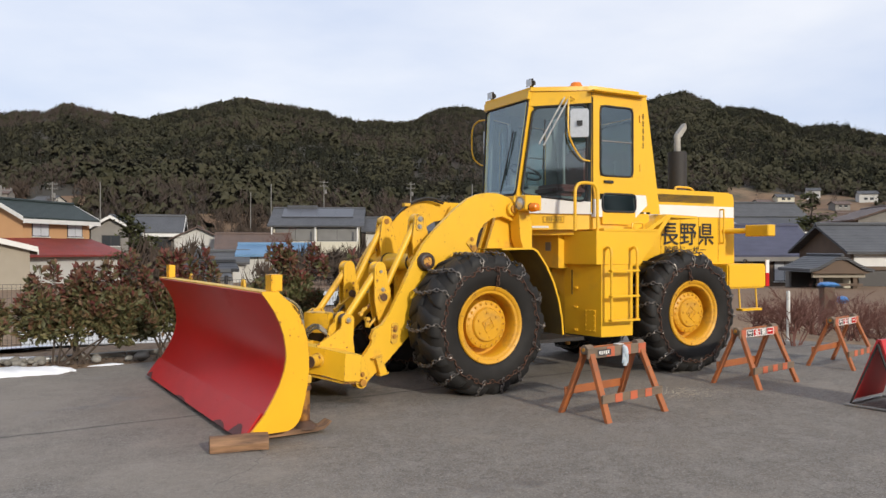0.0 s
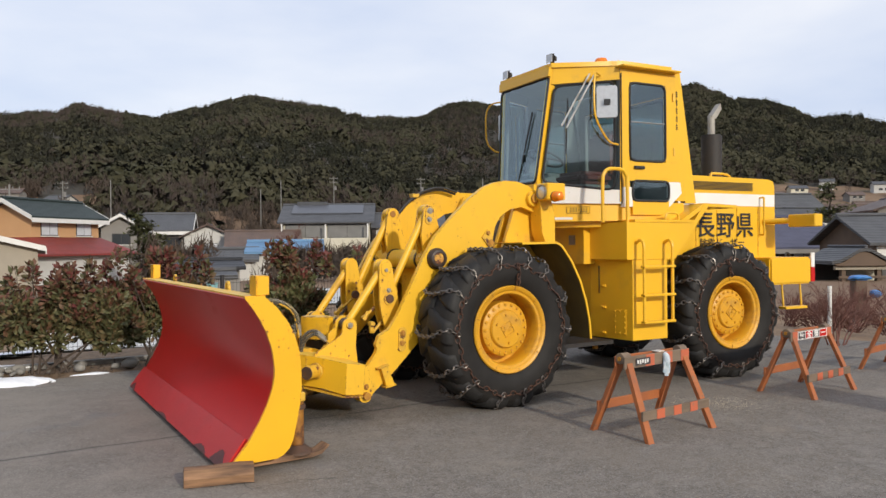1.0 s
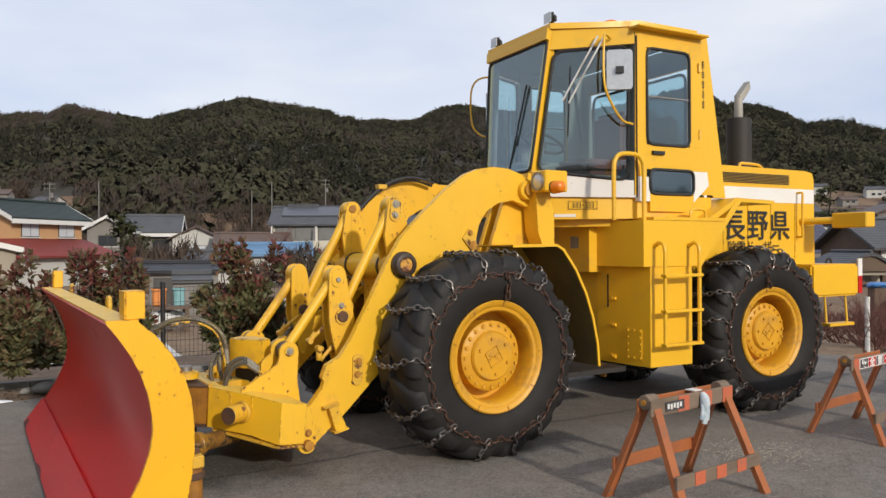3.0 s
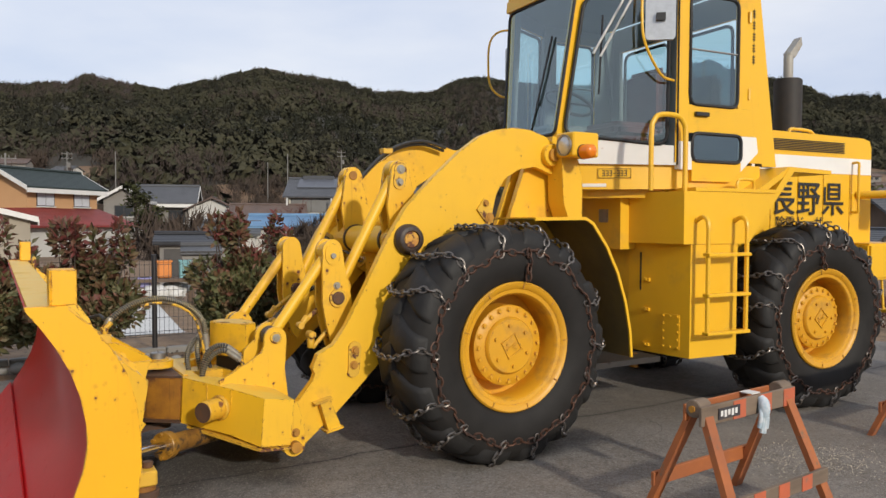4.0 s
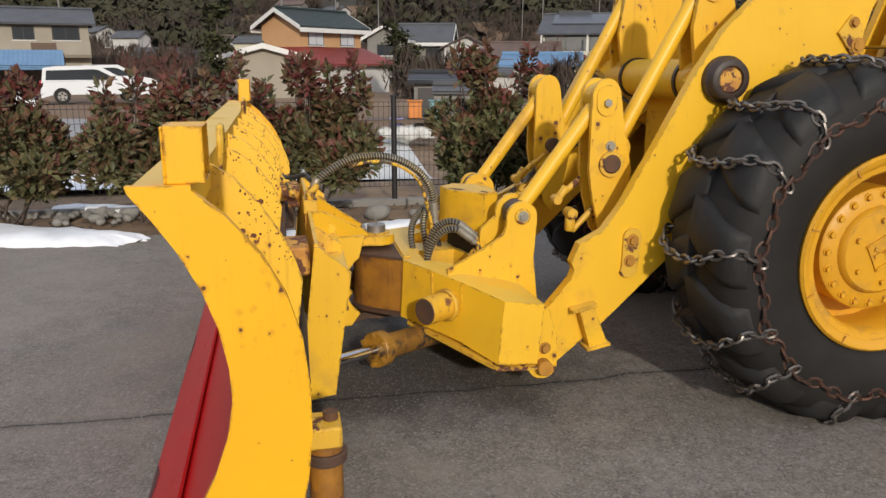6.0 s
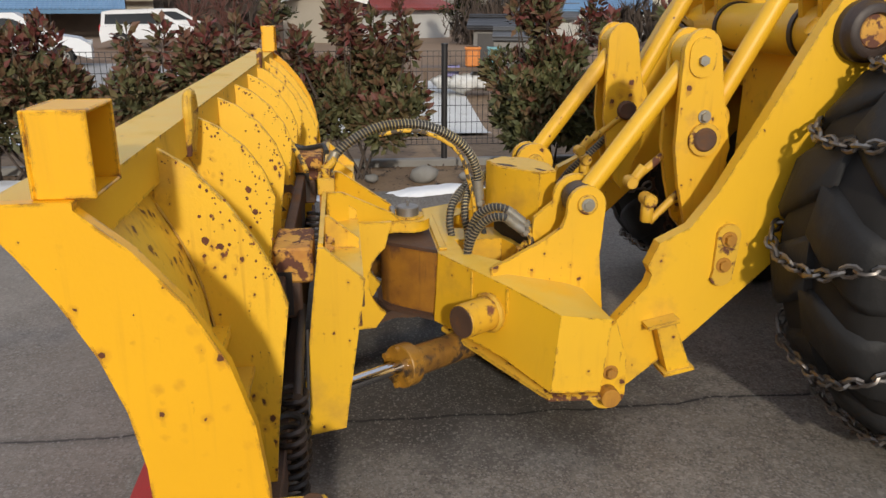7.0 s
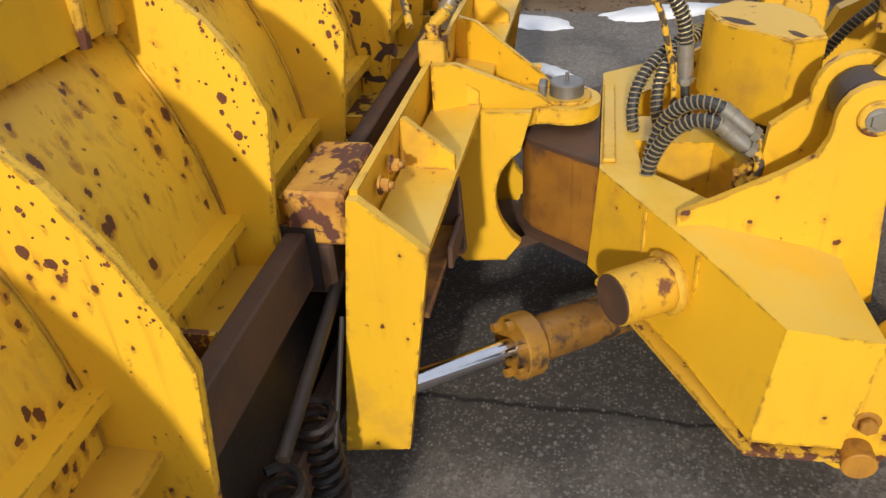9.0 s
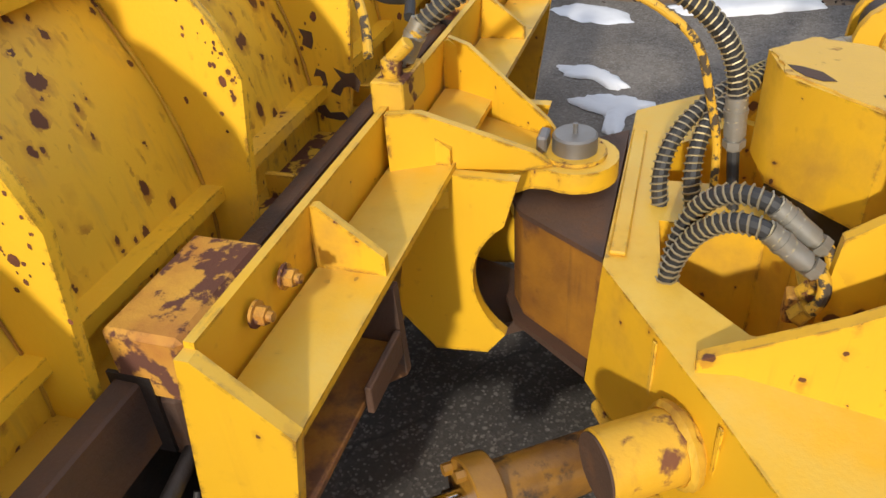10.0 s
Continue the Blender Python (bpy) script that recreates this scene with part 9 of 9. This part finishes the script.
part("post", cyl((0, 0, -1), (0, 0, 5.2), .12, 10), M["steel"], sg)
part("board", box((-.5, -.15, 4.6), (.5, .0, 7.6)), material("faded_sign", (0.52, 0.30, 0.28), 0.6), sg)
bm = bmesh.new()
for i in range(4):
    add_box(bm, (-.28, -.17, 4.9 + i * .65), (.28, -.151, 5.3 + i * .65))
part("sign_bars", bm, M["label_white"], sg)
# thin white stake beside the bare shrubs
stake = tagged_at(mesh_object("stake", cyl((0, 0, -.3), (0, 0, .78), .03, 8), M["trim"]), pose(5.42, 11.9, 0), "thin white marker stake in soil", "stake")


def car(x, y, yaw, z0, van, label):
    t = thing("car", pose(x, y, z0, 0, 0, yaw) @ Matrix.Scale(0.9, 4), label, "car", "parked cars")
    M.setdefault("car_white", material("white_car_paint", (0.72, 0.73, 0.74), 0.25, second=(0.66, 0.67, 0.68), scale=1, coat=0.5))
    L = 2.15
    low = [(-L, .28), (-L - .03, .62), (-L + .04, .88), (-1.55, .98), (1.2, .98), (1.85, .86), (L, .66), (L + .02, .3)]
    bm = bmesh.new()
    def arch(cx):
        return [(cx + .36 * math.cos(radians(a)), .32 + .36 * math.sin(radians(a))) for a in (170, 140, 110, 90, 70, 40, 10)]
    out = [(-L, .25)] + [(-L - .03, .62), (-L + .04, .92)] + [(1.15, .98), (1.85, .86), (L, .66), (L + .02, .25)] + arch(1.35)[::-1] + arch(-1.35)[::-1]
    add_prism(bm, out, -.82, .82)
    part("body", bm, M["car_white"], t, bevel=0.04, segments=2)
    top = [(-L + .06, .93), (-L + .16, 1.5 if van else 1.42), (-1.5, 1.58), (.2, 1.6), (1.2, .985)]
    part("cabin", prism(top, -.74, .74), M["car_white"], t, bevel=0.05, segments=2)
    for s in (-1, 1):
        part("side_window", prism([(-L + .22, 1.0), (-L + .28, 1.40), (-.05, 1.45), (.16, 1.42), (.92, 1.0)], s * .735, s * .748), M["house_glass"], t)
        for cx in (-1.35, 1.35):
            wh = part("wheel", lathe([(.2, s * .68), (.30, s * .68), (.32, s * .72), (.32, s * .80), (.30, s * .84), (.2, s * .84)], 24, "y", (cx, 0, .32)), M["rubber"], t, smooth=50)
            bm = bmesh.new()
            add_lathe(bm, [(0, s * .82), (.06, s * .835), (.19, s * .83), (.205, s * .80), (0, s * .79)], 20, "y", (cx, 0, .32), False)
            part("rim", bm, M["steel"], wh)
            for k in range(5):
                a = k * 2 * math.pi / 5
                part("spoke_gap", box((-.03, s * .828, .07), (.03, s * .838, .17), Matrix.Translation((cx, 0, .32)) @ Matrix.Rotation(a, 4, "Y")), M["black"], wh)
        part("lamp", box((L - .12, s * .55, .62), (L + .015, s * .8, .76)), M["lens"], t)
        part("tail_lamp", box((-L - .02, s * .62, .68), (-L + .06, s * .8, .95)), M["redlens"], t)


for x, y, yaw, label in ((-23.95, 28.6, 47, "white estate car parked beyond the fence"), (-29.3, 35.4, 47, "white minivan parked beyond the fence"), (-19.85, 19.4, 47, "white estate car parked beyond the fence")):
    car(x, y, yaw, ground_z(x, y) + .03, True, label)


M["yard_white"] = material("pale_concrete", (0.58, 0.57, 0.54), 0.85, second=(0.46, 0.45, 0.42), scale=1.5, grime=(0.33, 0.29, 0.24), grime_scale=2, grime_cut=0.6)


# clutter in the yard behind the fence
def crate(x, y, w_, h, colour, name, label, z=-0.62):
    t = thing(name, pose(x, y, z, 0, 0, 25), label, "crate", "yard clutter")
    m_ = material(name + "_plastic", colour, 0.5, second=tuple(c * .7 for c in colour), scale=6)
    bm = box((-w_ / 2, -w_ / 2, 0), (w_ / 2, w_ / 2, h))
    part("body", bm, m_, t, bevel=0.02)
    part("rim", box((-w_ / 2 - .02, -w_ / 2 - .02, h - .05), (w_ / 2 + .02, w_ / 2 + .02, h)), m_, t, bevel=0.01)


crate(-6.72, 20.3, .30, .40, (0.62, 0.20, 0.03), "orange_crate", "orange plastic crate standing in a yard", .10)
crate(-6.32, 20.5, .24, .50, (0.16, 0.34, 0.36), "teal_crate", "faded teal plastic crate in a yard", .0)
crate(-7.05, 20.0, .26, .22, (0.24, 0.22, 0.42), "violet_crate", "violet plastic crate in a yard", -.10)
for x, y, k in ((-6.8, 19.9, .30), (-6.45, 20.1, .26), (-7.2, 19.8, .24), (-6.6, 20.6, .34)):
    tagged_at(mesh_object("plastic_bag", lump(random.Random(int(k * 100)), k, k * .8, k * .6, 3, .4), M["yard_white"], smooth=60), pose(x, y, -.22), "crumpled white plastic bag in a yard", "bag", "yard clutter")
bench = thing("plank_table", pose(-6.9, 20.2, -.6, 0, 0, 25), "rough plank table under stacked crates", "table", "yard clutter")
part("top", box((-.9, -.4, .62), (.9, .4, .69)), M["w_brown"], bench)
for x in (-.8, .8):
    for y in (-.32, .32):
        part("leg", box((x - .04, y - .04, 0), (x + .04, y + .04, .62)), M["w_brown"], bench)


def yard():
    """Bright concrete drive and old snow beyond the fence."""
    def sheet(name, pts, mat, label, cat, lift):
        bm = bmesh.new()
        # a grid within the four corners that follows the ground
        n_ = 14
        a, b, c, d = [Vector((*p, 0)) for p in pts]
        g = []
        for i in range(n_ + 1):
            row = []
            for j in range(n_ + 1):
                p = a.lerp(b, i / n_).lerp(d.lerp(c, i / n_), j / n_)
                row.append(bm.verts.new((p.x, p.y, ground_z(p.x, p.y) + lift)))
            g.append(row)
        for i in range(n_):
            for j in range(n_):
                bm.faces.new((g[i][j], g[i + 1][j], g[i + 1][j + 1], g[i][j + 1]))
        tagged(mesh_object(name, bm, M[mat], smooth=80), label, cat, kind="structure")
    sheet("yard_drive", [(-6.3, 11.6), (-4.15, 14.9), (-8.6, 23.6), (-11.0, 19.5)], "yard_white", "pale concrete drive beyond the fence", "drive", .05)
    sheet("far_yard", [(-5.8, 26.0), (-3.1, 27.6), (-6.2, 50.0), (-10.4, 50.0)], "yard_white", "pale concrete yard between the houses", "yard", .05)
    sheet("snow_field", [(-9.5, 8.3), (-5.6, 11.0), (-8.0, 14.0), (-14.0, 12.0)], "snow", "old snow lying beyond the fence", "snow", .07)
    sheet("snow_strip", [(-2.3, 12.6), (0.6, 14.4), (-0.3, 16.0), (-3.2, 14.6)], "snow", "old snow lying beyond the fence", "snow", .07)
    sheet("road", [(-34, 6), (-12, 17.5), (-14.6, 23.5), (-38, 12)], "road_grey", "pale grey road beyond the fence", "road", .05)


M["road_grey"] = material("pale_road", (0.30, 0.29, 0.28), 0.85, second=(0.22, 0.215, 0.21), scale=1)
yard()


def tarp():
    M["tarp"] = material("blue_tarpaulin", (0.04, 0.16, 0.42), 0.4, second=(0.06, 0.24, 0.52), scale=3, bump=0.6, bump_scale=8)
    for x, y, rx, ry, rz, z in ((10.15, 20.0, .27, .22, .075, .50), (10.38, 19.7, .13, .15, .10, .12)):
        t = tagged_at(mesh_object("tarpaulin", lump(random.Random(int(x)), rx, ry, rz, 3, .35), M["tarp"], smooth=60), pose(x, y, z), "crumpled blue tarpaulin over a heap", "tarpaulin", "blue tarpaulins")
    t = thing("timber_rack", pose(10.15, 20.05, -.55), "rough timber rack under a blue tarpaulin", "rack")
    part("frame", box((-.15, -.15, 0), (.15, .15, 1.0)), M["w_brown"], t, bevel=.02)


tarp()


# ---- trees ----
def tree_material(name, a, b, k):
    m = material(name, a, 0.95, second=b, scale=0.03, amount=1.0, per_island=k, spec=0.1)
    # sprays scatter light like small needles: their normals lean together
    n, l = m.node_tree.nodes, m.node_tree.links
    geo, lean = n.new("ShaderNodeNewGeometry"), n.new("ShaderNodeMix")
    lean.data_type = "VECTOR"
    lean.inputs["Factor"].default_value = 0.75
    lean.inputs["B"].default_value = (0.0, 0.0, 1.0)
    l.new(geo.outputs["Normal"], lean.inputs["A"])
    l.new(lean.outputs["Result"], n["Principled BSDF"].inputs["Normal"])
    return m


M["conifer"] = tree_material("conifer_foliage", (0.032, 0.034, 0.021), (0.047, 0.042, 0.028), 0.10)
M["evergreen"] = tree_material("evergreen_crowns", (0.058, 0.056, 0.031), (0.084, 0.075, 0.044), 0.10)
M["bare"] = tree_material("leafless_crowns", (0.112, 0.085, 0.068), (0.080, 0.060, 0.050), 0.10)
M["bare_near"] = tree_material("leafless_twig_crowns", (0.115, 0.082, 0.062), (0.085, 0.066, 0.050), 0.13)


def tri_soup(name, verts, mat, label):
    """One object of loose triangles, three vertices each."""
    n_ = len(verts) // 3
    me = bpy.data.meshes.new(name)
    me.vertices.add(n_ * 3)
    me.vertices.foreach_set("co", verts.astype(np.float32).ravel())
    me.loops.add(n_ * 3)
    me.loops.foreach_set("vertex_index", np.arange(n_ * 3, dtype=np.int32))
    me.polygons.add(n_)
    me.polygons.foreach_set("loop_start", np.arange(0, n_ * 3, 3, dtype=np.int32))
    me.materials.append(mat)
    me.update()
    me.validate()
    return tagged(new(name, me), label, "forest", kind="stuff")


def sprays(trees, n_, shape, seed):
    """Crowns of loose leaf sprays for trees (x, y, z, height, radius): cone for conifers, dome for broad crowns, fan for leafless ones."""
    t, g = np.array(trees), np.random.default_rng(seed)
    m_ = len(t)
    a = g.uniform(0, 2 * np.pi, (m_, n_))
    if shape == "cone":
        h = 1 - np.sqrt(g.random((m_, n_)))
        out = (1.02 - h) * np.sqrt(g.uniform(0.25, 1, (m_, n_)))
        lift, size = 0.45, g.uniform(0.32, 0.66, (m_, n_)) * (1.15 - h)
    elif shape == "dome":
        lobe = 1 + 0.28 * np.sin(a * 3 + g.uniform(0, 6.28, (m_, 1))) * g.uniform(0.3, 1, (m_, 1))
        w_ = g.uniform(-0.35, 1, (m_, n_))
        shell = g.uniform(0.7, 1.08, (m_, n_)) * lobe
        h = 0.42 + 0.56 * w_ * shell
        out = np.sqrt(np.clip(1 - w_ ** 2, 0, 1)) * shell
        lift, size = 0.0, g.uniform(0.30, 0.58, (m_, n_))
    else:
        h = g.uniform(0.15, 1.0, (m_, n_))
        out = np.sqrt(g.random((m_, n_))) * np.sin(np.pi * np.clip(h * 0.8 + 0.1, 0, 1))
        lift, size = 0.2, g.uniform(0.35, 0.7, (m_, n_))
    r_ = t[:, None, 4]
    c = np.stack((t[:, None, 0] + np.cos(a) * out * r_, t[:, None, 1] + np.sin(a) * out * r_, t[:, None, 2] + h * t[:, None, 3]), 2)
    face = np.stack((np.cos(a), np.sin(a), np.full_like(a, lift) + (h if shape == "dome" else 0)), 2) + g.normal(0, 0.42, (m_, n_, 3))
    face /= np.linalg.norm(face, axis=2, keepdims=True)
    run = g.normal(0, 1, (m_, n_, 3)) * (1.0, 1.0, 0.8) + (0, 0, {"cone": -1.2, "dome": -0.3, "fan": 2.4}[shape])
    d = run - face * (run * face).sum(2, keepdims=True)
    d /= np.linalg.norm(d, axis=2, keepdims=True)
    side = np.cross(d, face)
    k_ = (size * r_)[:, :, None]
    broad = 0.07 if shape == "fan" else 0.5
    return np.stack((c - side * k_ * broad, c + side * k_ * broad, c + d * k_ * 1.1), 2).reshape(-1, 3)


def forest():
    rnd = random.Random(21)
    con, ever, bare, thicket = [], [], [], []
    n_ = 0
    while n_ < 33000:
        b = rnd.uniform(-180, 180) if rnd.random() < 0.04 else rnd.uniform(-58, 34)
        s, e = hill_start(b), ridge_distance(b)
        r = s - 38 + (e + 46 - s) * rnd.random() ** 0.75
        if rnd.random() < 0.10:
            r = e + rnd.uniform(-30, 6)
        x, y = r * math.sin(radians(b)), r * math.cos(radians(b))
        patch = noise.noise(Vector((x * .0065, y * .0065, 2.0))) + .5 * noise.noise(Vector((x * .02, y * .02, 5.0)))
        low = (r - s) / (e - s)
        if terrace(b, r) and rnd.random() < .93 or any((x - hx) ** 2 + (y - hy) ** 2 < 90 for hx, hy in HOMES):
            continue
        z = ground_z(x, y) - 1.0
        n_ += 1
        hump = -36 < b < -23.5 and low > .62
        grow = .8 + .5 * rnd.random() + .35 * max(0, noise.noise(Vector((x * .03, y * .03, 9))))
        leafless = -1.5 < b < 3.5 and .15 < low < .8
        if (patch > 0.30 and rnd.random() < .6) or (low < .06 and rnd.random() < .5) or rnd.random() < .03 or (hump and rnd.random() < .65) or (leafless and rnd.random() < .45):
            bare.append((x, y, z, rnd.uniform(4.5, 7) * grow, rnd.uniform(1.6, 2.6) * grow))
        elif rnd.random() < (0.88 if patch + (.30 if -24 < b < -13 and .08 < low < .7 else -.16 if -12 < b < 8 else 0.02) < .06 else 0.10):
            con.append((x, y, z, rnd.uniform(6, 10) * grow * (1 if rnd.random() < .985 else 1.25), rnd.uniform(1.7, 2.6) * grow))
        else:
            ever.append((x, y, z - .8, rnd.uniform(4.8, 7) * grow, rnd.uniform(2.6, 4.2) * grow))
    # dry bushes between the houses and the slope
    n_ = 0
    while n_ < 1700:
        b, r = rnd.uniform(-58, 33), rnd.uniform(62, 300)
        x, y = r * math.sin(radians(b)), r * math.cos(radians(b))
        if r > 215 and not terrace(b, r) or any((x - hx) ** 2 + (y - hy) ** 2 < 60 for hx, hy in HOMES) or noise.noise(Vector((x * .05, y * .05, 7))) < -.12:
            continue
        n_ += 1
        k = 1 + r / 260
        thicket.append((x, y, ground_z(x, y) - .4, rnd.uniform(1.2, 2.8) * k, rnd.uniform(.9, 1.9) * k))
    tri_soup("conifer_forest", sprays(con, 52, "cone", 1), M["conifer"], "dark green conifers covering the far hills")
    tri_soup("evergreen_woodland", sprays(ever, 64, "dome", 2), M["evergreen"], "olive evergreen trees covering the far hills")
    tri_soup("bare_woodland", sprays(bare, 60, "fan", 3), M["bare"], "grey-brown leafless trees on the far hills")
    tri_soup("bare_thicket", sprays(thicket, 150, "fan", 4), M["bare_near"], "leafless brown bushes at the foot of the hills")


forest()


def garden_pine(x, y, z0, h, spread, seed, colour="pine_leaf"):
    rnd = random.Random(seed)
    M.setdefault("pine_leaf", tree_material("pine_needles", (0.085, 0.088, 0.036), (0.060, 0.062, 0.028), 0.25))
    t = thing("pine_tree", pose(x, y, z0), "dark green garden pine with layered clumps", "tree", "garden trees")
    bm = bmesh.new()
    trunk = smooth_path([(0, 0, -1), (.1, 0, h * .3), (-.12, .1, h * .6), (0, 0, h * .98)], 4)
    add_tube(bm, trunk, .16, 7, radii=[.20 * (1 - .85 * i / (len(trunk) - 1)) for i in range(len(trunk))])
    v, f = [], []
    for i in range(13):
        z = h * rnd.uniform(.25, .95)
        a = i * 2.4
        rr = spread * (1 - z / h * .75) * rnd.uniform(.5, 1)
        tip = Vector((rr * math.cos(a), rr * math.sin(a), z))
        add_tube(bm, [(0, 0, z - .3), tip], .04, 5)
        for _ in range(60):
            c = tip * rnd.uniform(.55, 1.05) + Vector((rnd.gauss(0, .32), rnd.gauss(0, .32), rnd.gauss(.05, .14)))
            c.z = z + rnd.gauss(.05, .16)
            k = len(v)
            for j in range(3):
                v.append(c + Vector((rnd.gauss(0, .16), rnd.gauss(0, .16), rnd.gauss(0, .10))))
            f.append((k, k + 1, k + 2))
    part("trunk", bm, M["bark"], t)
    bulk("crown", v, f, M["pine_leaf"], t)


garden_pine(-26.4, 64.0, -2.3, 7.2, 2.6, 41)
garden_pine(-24.4, 62.0, -2.3, 5.4, 3.0, 42)
garden_pine(-31.0, 46.5, -1.4, 6.4, 1.3, 46)
garden_pine(29.3, 60.0, -0.8, 6.9, 2.6, 43)
garden_pine(-46.0, 66.0, -1.5, 7.6, 2.0, 44)


def bare_tree(x, y, z0, h, seed, mat):
    rnd = random.Random(seed)
    t = thing("bare_tree", pose(x, y, z0), "leafless brown tree with fine twigs", "tree", "garden trees")
    bm = bmesh.new()
    def grow(p, d, L, r, depth):
        q = p + d * L
        add_tube(bm, [p, q], r, 4, radii=[r, r * .65])
        if depth:
            for _ in range(3):
                dd = (d + Vector((rnd.gauss(0, .45), rnd.gauss(0, .45), rnd.gauss(.1, .25)))).normalized()
                grow(p.lerp(q, rnd.uniform(.6, 1)), dd, L * rnd.uniform(.6, .8), r * .6, depth - 1)
    grow(Vector((0, 0, -.5)), Vector((0, 0, 1)), h * .3, .12, 5)
    part("limb", bm, mat, t)


bare_tree(-32.4, 39.4, -1.4, 5.2, 51, M["twig"])
bare_tree(-30.2, 40.2, -1.4, 4.6, 52, M["twig"])
bare_tree(-37.0, 50.0, -1.4, 6.0, 53, M["twig"])
bare_tree(-40.0, 55.0, -1.4, 6.0, 54, M["bark"])
bare_tree(11.0, 48.0, -1.0, 5.0, 55, M["twig"])
bare_tree(-19.0, 88.0, -0.5, 6.0, 56, M["twig"])
